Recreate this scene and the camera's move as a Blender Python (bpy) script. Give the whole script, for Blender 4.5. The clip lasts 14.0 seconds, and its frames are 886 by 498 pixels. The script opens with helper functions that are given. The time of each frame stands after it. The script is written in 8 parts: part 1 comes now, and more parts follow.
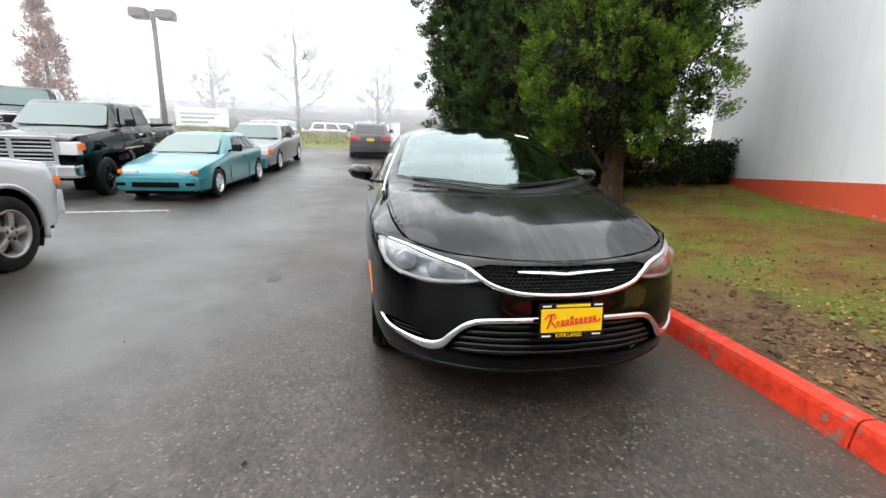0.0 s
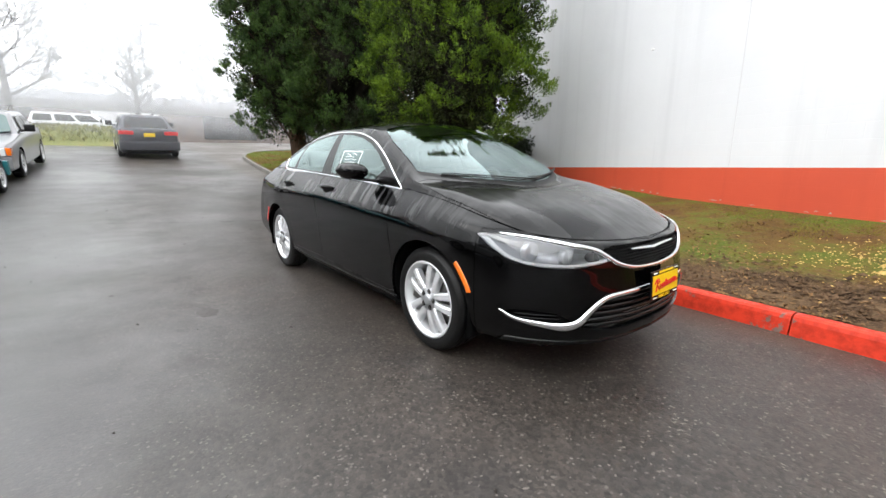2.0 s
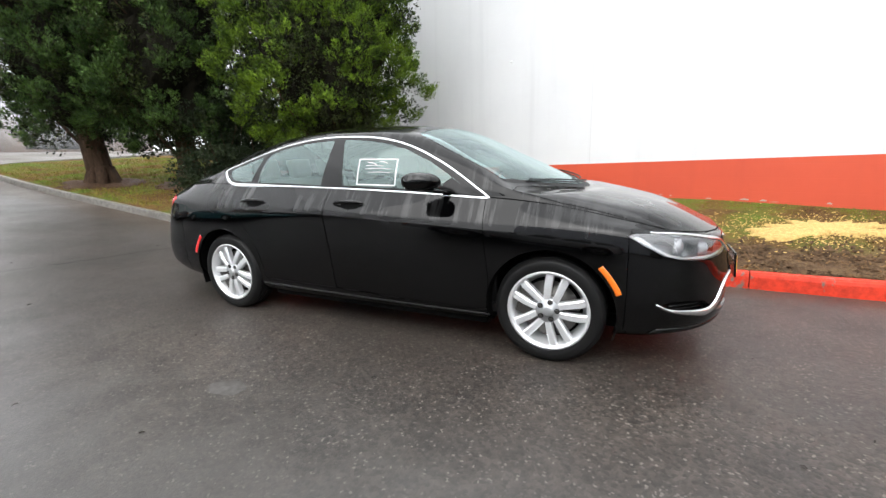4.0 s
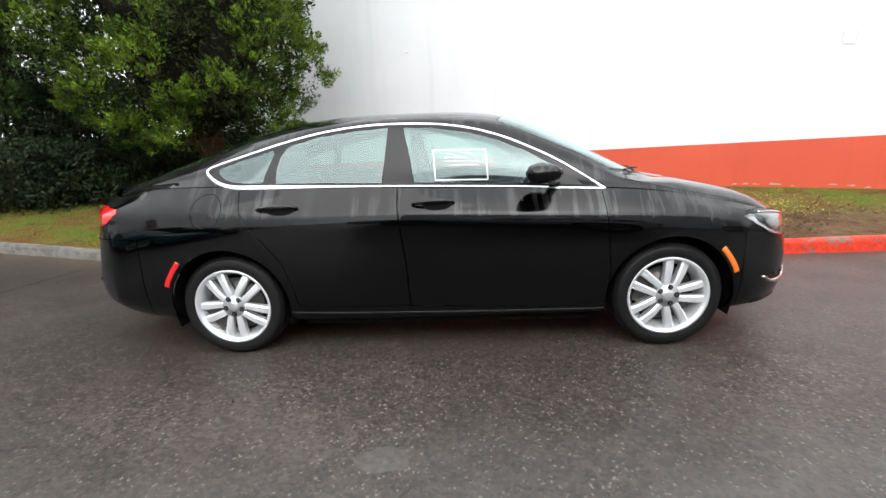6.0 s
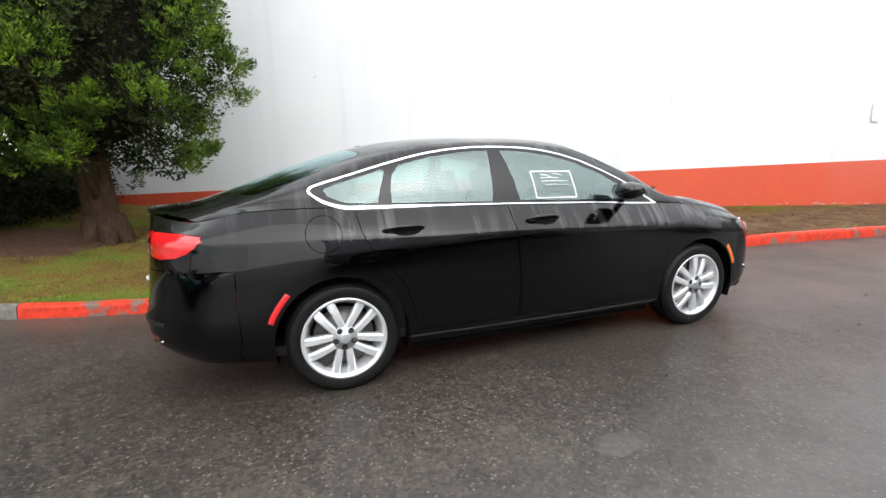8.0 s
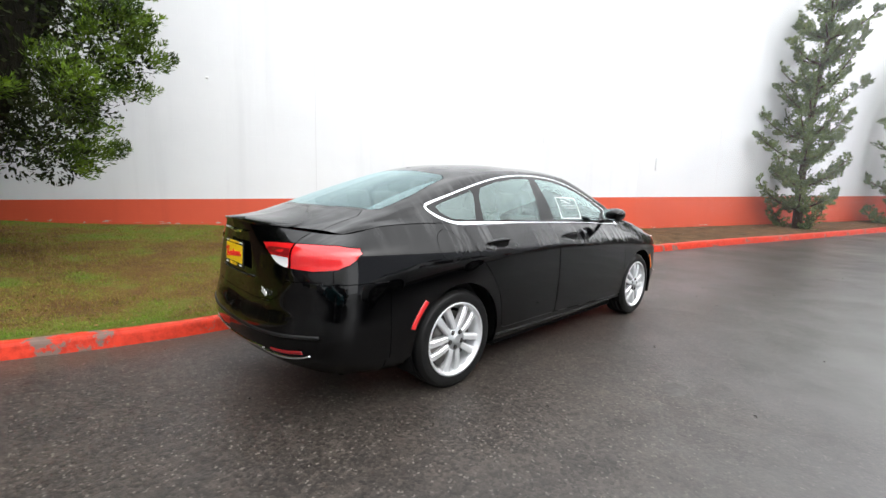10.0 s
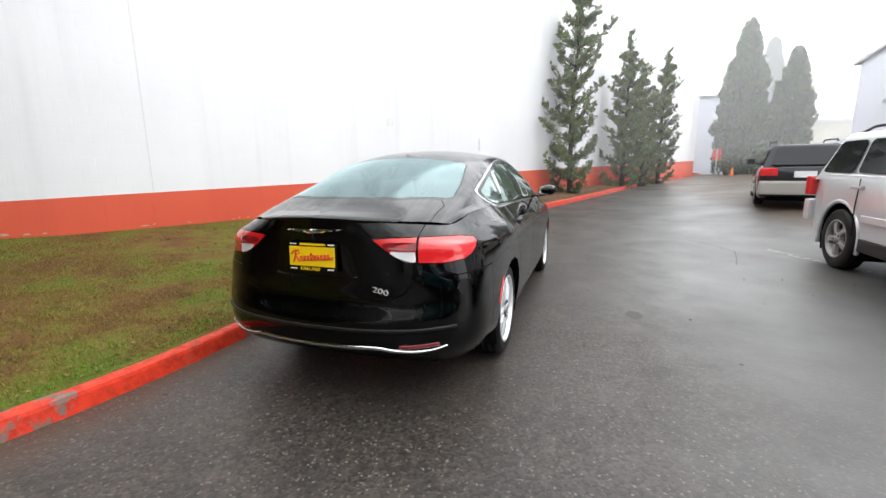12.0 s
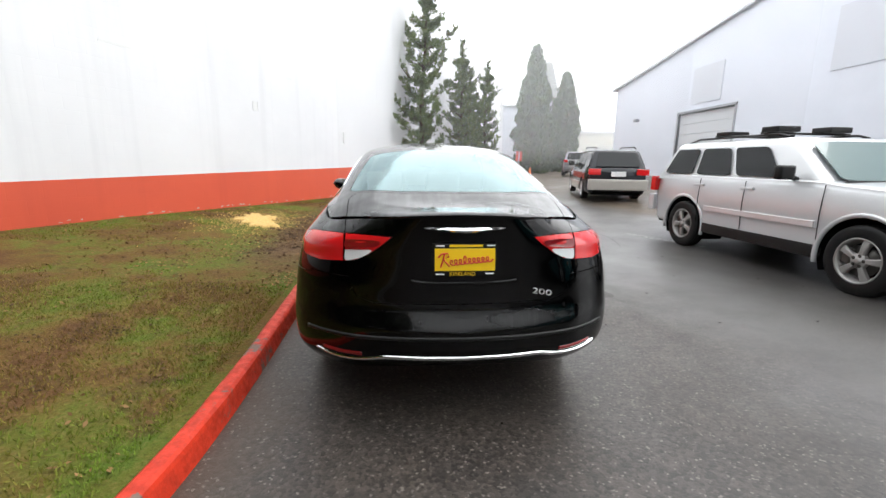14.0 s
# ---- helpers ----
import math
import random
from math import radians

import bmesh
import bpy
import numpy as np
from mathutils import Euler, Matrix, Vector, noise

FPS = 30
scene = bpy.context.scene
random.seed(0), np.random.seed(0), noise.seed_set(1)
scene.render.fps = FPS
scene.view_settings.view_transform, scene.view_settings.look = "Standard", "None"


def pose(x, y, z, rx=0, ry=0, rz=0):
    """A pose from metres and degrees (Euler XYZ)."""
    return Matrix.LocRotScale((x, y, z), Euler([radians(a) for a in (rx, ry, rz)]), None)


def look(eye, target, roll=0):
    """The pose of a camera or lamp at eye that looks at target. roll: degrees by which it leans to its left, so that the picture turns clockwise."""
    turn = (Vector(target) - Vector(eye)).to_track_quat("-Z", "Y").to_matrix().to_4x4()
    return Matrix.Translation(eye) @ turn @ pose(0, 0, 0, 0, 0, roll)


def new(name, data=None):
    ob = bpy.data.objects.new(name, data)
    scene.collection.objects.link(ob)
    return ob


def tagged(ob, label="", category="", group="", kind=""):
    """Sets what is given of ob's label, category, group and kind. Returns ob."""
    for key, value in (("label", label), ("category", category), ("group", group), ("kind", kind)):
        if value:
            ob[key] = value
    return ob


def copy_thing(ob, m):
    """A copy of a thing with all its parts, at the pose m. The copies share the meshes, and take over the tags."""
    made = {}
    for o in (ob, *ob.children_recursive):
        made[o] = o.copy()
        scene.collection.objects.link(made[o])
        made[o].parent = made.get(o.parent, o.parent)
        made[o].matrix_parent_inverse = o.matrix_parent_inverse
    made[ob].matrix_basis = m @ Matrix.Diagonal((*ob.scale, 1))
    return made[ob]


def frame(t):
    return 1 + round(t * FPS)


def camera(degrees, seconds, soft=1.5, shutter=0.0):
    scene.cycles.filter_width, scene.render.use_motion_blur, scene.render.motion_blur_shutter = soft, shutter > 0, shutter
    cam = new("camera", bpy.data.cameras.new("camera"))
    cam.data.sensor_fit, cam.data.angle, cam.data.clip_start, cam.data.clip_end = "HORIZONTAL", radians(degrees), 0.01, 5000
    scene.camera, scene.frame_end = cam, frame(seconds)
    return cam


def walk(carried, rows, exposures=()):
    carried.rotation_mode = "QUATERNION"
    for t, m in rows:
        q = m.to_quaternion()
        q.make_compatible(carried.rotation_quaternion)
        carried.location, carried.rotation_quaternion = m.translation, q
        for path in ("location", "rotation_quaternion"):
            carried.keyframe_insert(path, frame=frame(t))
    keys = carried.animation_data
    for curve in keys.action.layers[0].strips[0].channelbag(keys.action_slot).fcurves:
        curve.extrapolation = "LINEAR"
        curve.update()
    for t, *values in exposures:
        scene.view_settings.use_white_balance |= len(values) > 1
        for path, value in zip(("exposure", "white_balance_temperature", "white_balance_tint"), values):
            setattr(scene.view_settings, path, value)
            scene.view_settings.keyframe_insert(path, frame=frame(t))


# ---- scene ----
cam = camera(92.7, 14.0)

# camera path: seconds, place, turn
PATH = [
    (0, (-0.878, -4.089, 1.227), (-0.55, -2.161, 0.81), 1.1),
    (0.5, (-1.302, -4.027, 1.226), (-0.752, -2.15, 0.809), -1.2),
    (1, (-1.668, -3.874, 1.202), (-0.904, -2.077, 0.769), -1.5),
    (1.5, (-2.019, -3.672, 1.211), (-1.001, -1.999, 0.805), -0.3),
    (2, (-2.38, -3.417, 1.212), (-1.163, -1.888, 0.786), -0.1),
    (2.5, (-2.689, -3.08, 1.229), (-1.319, -1.687, 0.801), -1.2),
    (3, (-3.005, -2.696, 1.243), (-1.503, -1.454, 0.792), -2.4),
    (3.5, (-3.18, -2.291, 1.259), (-1.53, -1.251, 0.816), -2.7),
    (4, (-3.317, -1.85, 1.265), (-1.554, -1.008, 0.837), -1.8),
    (4.2, (-3.364, -1.674, 1.273), (-1.568, -0.917, 0.822), -1.9),
    (6.3, (-3.393, 0.147, 1.294), (-1.442, 0.092, 0.859), -1.9),
    (6.5, (-3.399, 0.323, 1.283), (-1.447, 0.163, 0.879), -1.5),
    (7, (-3.391, 0.733, 1.282), (-1.463, 0.418, 0.853), -1.1),
    (7.5, (-3.32, 1.154, 1.292), (-1.412, 0.714, 0.886), -0.9),
    (8, (-3.276, 1.593, 1.298), (-1.423, 0.942, 0.923), -1.5),
    (8.2, (-3.245, 1.749, 1.321), (-1.417, 1.02, 0.961), -0.5),
    (10.3, (-2.617, 3.505, 1.311), (-1.278, 2.051, 1.009), -0.2),
    (10.5, (-2.508, 3.651, 1.312), (-1.251, 2.129, 0.988), -1.5),
    (11, (-2.177, 3.938, 1.308), (-1.133, 2.272, 0.941), -1.3),
    (11.5, (-1.808, 4.171, 1.321), (-0.939, 2.402, 0.982), -0.7),
    (12, (-1.432, 4.365, 1.347), (-0.783, 2.508, 0.981), -0.7),
    (12.5, (-1.033, 4.44, 1.353), (-0.583, 2.531, 0.961), -0.1),
    (13, (-0.579, 4.488, 1.332), (-0.35, 2.544, 0.922), 0.7),
    (13.5, (-0.124, 4.467, 1.331), (-0.102, 2.51, 0.918), 0.7),
    (14, (0.303, 4.406, 1.329), (0.107, 2.453, 0.943), 0.8),
]
walk(cam, [(t, look(eye, target, roll)) for t, eye, target, roll in PATH], exposures=[(0.0, 0.08), (1.5, 0.05), (2.5, 0.10), (4.0, 0.15), (8.0, 0.08), (10.5, 0.02), (14.0, -0.10)])

# ---- sky and light: overcast, foggy day ----
world = bpy.data.worlds.new("overcast_sky")
scene.world = world
world.use_nodes = True
wn, wl = world.node_tree.nodes, world.node_tree.links
sky = wn.new("ShaderNodeTexSky")
sky.sky_type = "NISHITA"
sky.sun_disc = False
sky.sun_elevation, sky.sun_rotation = radians(50), radians(250)
sky.air_density, sky.dust_density, sky.ozone_density = 1.0, 8.0, 1.0
grey = wn.new("ShaderNodeHueSaturation")
grey.inputs["Saturation"].default_value = 0.06
even = wn.new("ShaderNodeMix")
even.data_type = "RGBA"
even.inputs["Factor"].default_value = 0.72
even.inputs["B"].default_value = (13.2, 13.5, 13.9, 1)
wl.new(sky.outputs[0], grey.inputs["Color"])
wl.new(grey.outputs[0], even.inputs["A"])
wl.new(even.outputs["Result"], wn["Background"].inputs["Color"])
wn["Background"].inputs["Strength"].default_value = 0.27
sun = new("sun", bpy.data.lights.new("sun", "SUN"))
sun.data.energy, sun.data.angle, sun.data.color = 0.6, radians(40), (1, 0.98, 0.95)
sun.matrix_world = look((-20, 8, 30), (0, 0, 0))

# ---- materials ----


def principled(name, base=(0.5, 0.5, 0.5), rough=0.5, metal=0.0, **more):
    m = bpy.data.materials.new(name)
    m.use_nodes = True
    p = m.node_tree.nodes["Principled BSDF"]
    p.inputs["Base Color"].default_value = (*base, 1)
    p.inputs["Roughness"].default_value = rough
    p.inputs["Metallic"].default_value = metal
    for key, value in more.items():
        p.inputs[key.replace("_", " ")].default_value = value
    return m


def noise_node(m, scale, detail=4.0, rough=0.55, stretch=None, kind="Object"):
    """A noise texture on object coordinates, in metres."""
    n, l = m.node_tree.nodes, m.node_tree.links
    co = n.new("ShaderNodeTexCoord")
    tex = n.new("ShaderNodeTexNoise")
    tex.inputs["Scale"].default_value = scale
    tex.inputs["Detail"].default_value = detail
    tex.inputs["Roughness"].default_value = rough
    out = co.outputs[kind]
    if stretch:
        mp = n.new("ShaderNodeMapping")
        mp.inputs["Scale"].default_value = stretch
        l.new(out, mp.inputs["Vector"])
        out = mp.outputs[0]
    l.new(out, tex.inputs["Vector"])
    return tex.outputs["Fac"]


def ramp(m, fac, stops):
    r = m.node_tree.nodes.new("ShaderNodeValToRGB")
    e = r.color_ramp.elements
    while len(e) < len(stops):
        e.new(0.5)
    for k, (pos, col) in enumerate(stops):
        e[k].position = pos
        e[k].color = (*col, 1) if len(col) == 3 else col
    m.node_tree.links.new(fac, r.inputs[0])
    return r.outputs[0]


def grey_ramp(m, fac, a, b, va, vb):
    return ramp(m, fac, [(a, (va,) * 3), (b, (vb,) * 3)])


def mix(m, fac, a, b, mode="MIX"):
    x = m.node_tree.nodes.new("ShaderNodeMix")
    x.data_type, x.blend_type = "RGBA", mode
    for sock, v in (("Factor", fac), ("A", a), ("B", b)):
        if isinstance(v, bpy.types.NodeSocket):
            m.node_tree.links.new(v, x.inputs[sock])
        elif sock == "Factor":
            x.inputs[sock].default_value = v
        else:
            x.inputs[sock].default_value = (*v, 1)
    return x.outputs["Result"]


def plug(m, socket, out):
    m.node_tree.links.new(out, m.node_tree.nodes["Principled BSDF"].inputs[socket])


def bump(m, height, strength=0.3, distance=0.01, socket="Normal"):
    b = m.node_tree.nodes.new("ShaderNodeBump")
    b.inputs["Strength"].default_value, b.inputs["Distance"].default_value = strength, distance
    m.node_tree.links.new(height, b.inputs["Height"])
    plug(m, socket, b.outputs[0])
    return b


def asphalt_material():
    m = principled("wet_asphalt", rough=0.5)
    n, l = m.node_tree.nodes, m.node_tree.links
    co = n.new("ShaderNodeTexCoord")
    stones = n.new("ShaderNodeTexVoronoi")
    stones.inputs["Scale"].default_value = 95
    l.new(co.outputs["Object"], stones.inputs["Vector"])
    tone = n.new("ShaderNodeSeparateColor")
    l.new(stones.outputs["Color"], tone.inputs[0])
    patch = noise_node(m, 0.5, 5, 0.6)
    stain = noise_node(m, 2.3, 6, 0.65)
    grit = noise_node(m, 160, 3, 0.7)
    c = ramp(m, patch, [(0.3, (0.036, 0.030, 0.025)), (0.55, (0.052, 0.043, 0.036)), (0.75, (0.076, 0.062, 0.050))])
    c = mix(m, grey_ramp(m, stain, 0.46, 0.68, 0.0, 0.5), c, (0.026, 0.024, 0.023))
    gravel = n.new("ShaderNodeTexVoronoi")
    gravel.inputs["Scale"].default_value = 58
    l.new(co.outputs["Object"], gravel.inputs["Vector"])
    shade = n.new("ShaderNodeSeparateColor")
    l.new(gravel.outputs["Color"], shade.inputs[0])
    c = mix(m, 1.0, c, grey_ramp(m, shade.outputs[1], 0.0, 1.0, 0.5, 1.55), "MULTIPLY")
    c = mix(m, 1.0, c, grey_ramp(m, noise_node(m, 11, 4, 0.7), 0.3, 0.7, 0.75, 1.3), "MULTIPLY")
    c = mix(m, grey_ramp(m, grit, 0.35, 0.65, 0.55, 0.0), c, (0.015, 0.014, 0.014))
    # earth washed off the lawn lies in a ragged band before the kerb
    sp = n.new("ShaderNodeSeparateXYZ")
    l.new(co.outputs["Object"], sp.inputs[0])
    edge = n.new("ShaderNodeMath")
    edge.operation = "MULTIPLY_ADD"
    edge.inputs[1].default_value = 1.5
    l.new(stain, edge.inputs[0])
    l.new(sp.outputs["X"], edge.inputs[2])
    band = n.new("ShaderNodeMapRange")
    band.interpolation_type = "SMOOTHSTEP"
    band.inputs["From Min"].default_value, band.inputs["From Max"].default_value = 1.45, 2.0
    band.inputs["To Max"].default_value = 0.55
    l.new(edge.outputs[0], band.inputs["Value"])
    c = mix(m, band.outputs[0], c, (0.075, 0.053, 0.036))
    c = mix(m, grey_ramp(m, tone.outputs[0], 0.945, 0.99, 0.0, 0.6), c, (0.21, 0.19, 0.165))
    # rotted leaves and earth where the wagon stands

    def beyond(out, wobble, a, b, to):
        add = n.new("ShaderNodeMath")
        add.operation = "MULTIPLY_ADD"
        add.inputs[1].default_value = wobble
        l.new(patch, add.inputs[0])
        l.new(out, add.inputs[2])
        r = n.new("ShaderNodeMapRange")
        r.interpolation_type = "SMOOTHSTEP"
        r.inputs["From Min"].default_value, r.inputs["From Max"].default_value, r.inputs["To Max"].default_value = a, b, to
        l.new(add.outputs[0], r.inputs["Value"])
        return r.outputs[0]
    c_far = mix(m, 1.0, beyond(sp.outputs["X"], 2.4, -3.3, -4.6, 1.0), beyond(sp.outputs["Y"], 2.4, -2.6, -4.6, 1.0), "MULTIPLY")
    # the lane itself is worn smooth and grey
    lane = n.new("ShaderNodeMapRange")
    lane.interpolation_type = "SMOOTHSTEP"
    lane.inputs["From Min"].default_value, lane.inputs["From Max"].default_value = -0.6, -2.2
    l.new(edge.outputs[0], lane.inputs["Value"])
    c = mix(m, mix(m, 1.0, lane.outputs[0], (0.6, 0.6, 0.6), "MULTIPLY"), c, mix(m, grey_ramp(m, stain, 0.35, 0.7, 0.0, 1.0), (0.056, 0.054, 0.051), (0.042, 0.040, 0.038)))
    c = mix(m, mix(m, 1.0, c_far, (0.8, 0.8, 0.8), "MULTIPLY"), c, mix(m, grey_ramp(m, stain, 0.35, 0.65, 0.0, 1.0), (0.070, 0.052, 0.036), (0.125, 0.092, 0.062)))
    plug(m, "Base Color", c)
    wet = noise_node(m, 0.45, 4, 0.6)
    plug(m, "Roughness", grey_ramp(m, wet, 0.36, 0.64, 0.36, 0.5))
    # a thin film of rain water, thicker in places
    p = m.node_tree.nodes["Principled BSDF"].inputs
    p["Specular IOR Level"].default_value = 0.3
    p["Coat IOR"].default_value, p["Coat Roughness"].default_value = 1.48, 0.42
    film = mix(m, lane.outputs[0], grey_ramp(m, wet, 0.34, 0.66, 0.32, 0.06), grey_ramp(m, wet, 0.34, 0.66, 1.0, 0.6))
    plug(m, "Coat Weight", mix(m, c_far, mix(m, band.outputs[0], film, (0.0, 0.0, 0.0)), (0.15, 0.15, 0.15)))
    rough = n.new("ShaderNodeMath")
    rough.operation = "MULTIPLY_ADD"
    rough.inputs[1].default_value = -0.8
    l.new(gravel.outputs["Distance"], rough.inputs[0])
    l.new(grit, rough.inputs[2])
    bump(m, rough.outputs[0], 0.26, 0.005)
    return m


def blocks_material(name, base, tint, courses=0.2032):
    """Painted concrete blocks: shallow joints under thick paint, in wall coordinates (x along, z up)."""
    m = principled(name, base, 0.55)
    n, l = m.node_tree.nodes, m.node_tree.links
    co = n.new("ShaderNodeTexCoord")
    sp = n.new("ShaderNodeSeparateXYZ")
    cb = n.new("ShaderNodeCombineXYZ")
    l.new(co.outputs["Object"], sp.inputs[0])
    l.new(sp.outputs["X"], cb.inputs["X"])
    l.new(sp.outputs["Z"], cb.inputs["Y"])
    br = n.new("ShaderNodeTexBrick")
    br.inputs["Scale"].default_value = 1
    br.inputs["Brick Width"].default_value, br.inputs["Row Height"].default_value = 0.4064, courses
    br.inputs["Mortar Size"].default_value, br.inputs["Mortar Smooth"].default_value = 0.006, 0.6
    l.new(cb.outputs[0], br.inputs["Vector"])
    wear = noise_node(m, 0.5, 5, 0.6)
    fine = noise_node(m, 40, 3, 0.6)
    c = mix(m, grey_ramp(m, wear, 0.35, 0.7, 0.0, 0.6), base, tint)
    streak = noise_node(m, 1.0, 4, 0.6, (3.0, 3.0, 0.12))
    c = mix(m, grey_ramp(m, streak, 0.52, 0.75, 0.0, 0.25), c, tuple(0.8 * v for v in tint))
    plug(m, "Base Color", c)
    inv = n.new("ShaderNodeMath")
    inv.operation = "MULTIPLY_ADD"
    inv.inputs[1].default_value, inv.inputs[2].default_value = -0.35, 1.0
    l.new(br.outputs["Fac"], inv.inputs[0])
    add = n.new("ShaderNodeMath")
    add.operation = "MULTIPLY_ADD"
    add.inputs[1].default_value = 0.25
    l.new(fine, add.inputs[0])
    l.new(inv.outputs[0], add.inputs[2])
    bump(m, add.outputs[0], 0.35, 0.006)
    return m


def kerb_material(name, paint, bare):
    m = principled(name, paint, 0.5, Specular_IOR_Level=0.2)
    chips = noise_node(m, 3.2, 8, 0.7)
    dirt = noise_node(m, 14, 5, 0.7)
    c = mix(m, grey_ramp(m, dirt, 0.42, 0.68, 0.0, 0.7), paint, tuple(0.42 * v for v in paint))
    c = mix(m, grey_ramp(m, chips, 0.555, 0.585, 0.0, 0.92), c, bare)
    plug(m, "Base Color", c)
    plug(m, "Roughness", grey_ramp(m, dirt, 0.3, 0.7, 0.3, 0.6))
    bump(m, dirt, 0.5, 0.008)
    return m


def soil_material():
    """Thin winter lawn: grass tones over brown leaf litter, with bare earth behind the kerb towards the south."""
    m = principled("lawn_soil", rough=0.9, Specular_IOR_Level=0.08)
    n, l = m.node_tree.nodes, m.node_tree.links
    big = noise_node(m, 1.1, 6, 0.7)
    mid = noise_node(m, 3.2, 6, 0.7)
    fine = noise_node(m, 45, 4, 0.7)
    c = ramp(m, big, [(0.37, (0.095, 0.046, 0.019)), (0.46, (0.125, 0.074, 0.022)), (0.53, (0.110, 0.105, 0.020)), (0.64, (0.075, 0.120, 0.016))])
    c = mix(m, grey_ramp(m, mid, 0.54, 0.68, 0.0, 0.75), c, (0.060, 0.034, 0.018))
    co = n.new("ShaderNodeTexCoord")
    sp = n.new("ShaderNodeSeparateXYZ")
    l.new(co.outputs["Object"], sp.inputs[0])

    def reach(out, wobble, a, b):
        add = n.new("ShaderNodeMath")
        add.operation = "MULTIPLY_ADD"
        add.inputs[1].default_value = wobble
        l.new(mid, add.inputs[0])
        l.new(out, add.inputs[2])
        r = n.new("ShaderNodeMapRange")
        r.interpolation_type = "SMOOTHSTEP"
        r.inputs["From Min"].default_value, r.inputs["From Max"].default_value = a, b
        l.new(add.outputs[0], r.inputs["Value"])
        return r.outputs[0]
    both = n.new("ShaderNodeMath")
    both.operation = "MULTIPLY"
    l.new(reach(sp.outputs["X"], 1.6, 3.35, 2.75), both.inputs[0])
    l.new(reach(sp.outputs["Y"], 2.0, 1.3, -0.6), both.inputs[1])
    earth = ramp(m, mid, [(0.35, (0.045, 0.027, 0.016)), (0.5, (0.095, 0.058, 0.034)), (0.65, (0.150, 0.095, 0.052))])
    c = mix(m, both.outputs[0], c, earth)
    c = mix(m, grey_ramp(m, fine, 0.52, 0.66, 0.0, 0.35), c, (0.25, 0.175, 0.085))
    c = mix(m, grey_ramp(m, fine, 0.36, 0.46, 0.5, 0.0), c, (0.040, 0.030, 0.016))
    plug(m, "Base Color", c)
    bump(m, fine, 0.7, 0.025)
    return m


def leaf_material(name, dark, light, rough=0.6, patch=1.1):
    m = principled(name, dark, rough, Specular_IOR_Level=0.12)
    info = m.node_tree.nodes.new("ShaderNodeNewGeometry")
    big = noise_node(m, patch, 3, 0.6)
    c = ramp(m, big, [(0.34, dark), (0.52, tuple(0.5 * a + 0.5 * b for a, b in zip(dark, light))), (0.66, light)])
    c = mix(m, 1.0, c, grey_ramp(m, info.outputs["Random Per Island"], 0.0, 1.0, 0.6, 1.35), "MULTIPLY")
    plug(m, "Base Color", c)
    return m


def bark_material(name, a, b):
    m = principled(name, a, 0.9, Specular_IOR_Level=0.1)
    f = noise_node(m, 6, 6, 0.7, (4, 4, 0.8))
    plug(m, "Base Color", ramp(m, f, [(0.3, a), (0.7, b)]))
    bump(m, f, 0.9, 0.03)
    return m


ASPHALT = asphalt_material()
WALL_WHITE = blocks_material("white_painted_block", (0.70, 0.71, 0.72), (0.61, 0.62, 0.635))
WALL_RED = blocks_material("red_painted_block", (0.60, 0.085, 0.036), (0.50, 0.065, 0.030))
KERB_RED = kerb_material("red_kerb_paint", (0.58, 0.042, 0.018), (0.14, 0.12, 0.10))
KERB_GREY = kerb_material("grey_kerb_concrete", (0.16, 0.15, 0.135), (0.10, 0.095, 0.085))
SOIL = soil_material()
BARK = bark_material("reddish_bark", (0.028, 0.018, 0.012), (0.085, 0.052, 0.034))
BARK_GREY = bark_material("grey_bark", (0.050, 0.043, 0.038), (0.10, 0.088, 0.078))
CEDAR_LEAF = leaf_material("cypress_leaf", (0.018, 0.040, 0.005), (0.150, 0.238, 0.016), patch=3.4)
# old inner growth, its leaf colour darkened to carry the crown's shade
INNER_DARK_LEAF = leaf_material("shade_dark_inner_leaf", (0.010, 0.016, 0.004), (0.030, 0.040, 0.009))
# near-black colour for the core: shade painted into the crown's gaps
SHADE_CORE = bark_material("crown_shade_black", (0.004, 0.004, 0.003), (0.016, 0.014, 0.008))
CEDAR_DARK = leaf_material("dark_cypress_leaf", (0.016, 0.036, 0.010), (0.075, 0.130, 0.026), patch=2.6)
JUNIPER_LEAF = leaf_material("juniper_leaf", (0.070, 0.105, 0.042), (0.20, 0.26, 0.090), patch=2.5)
HEDGE_LEAF = leaf_material("hedge_leaf", (0.014, 0.022, 0.010), (0.035, 0.048, 0.02))

# ---- mesh helpers ----


def obj(name, bm, material, parent=None, label="", smooth=False):
    me = bpy.data.meshes.new(name)
    bm.to_mesh(me)
    bm.free()
    return mesh_obj(name, me, material, parent, label, smooth)


def mesh_obj(name, me, material, parent=None, label="", smooth=False):
    for mt in material if isinstance(material, (list, tuple)) else [material]:
        me.materials.append(mt)
    if smooth:
        me.polygons.foreach_set("use_smooth", [True] * len(me.polygons))
    ob = new(name, me)
    if parent is not None:
        ob.parent = parent
    if label:
        tagged(ob, label)
    return ob


part = obj


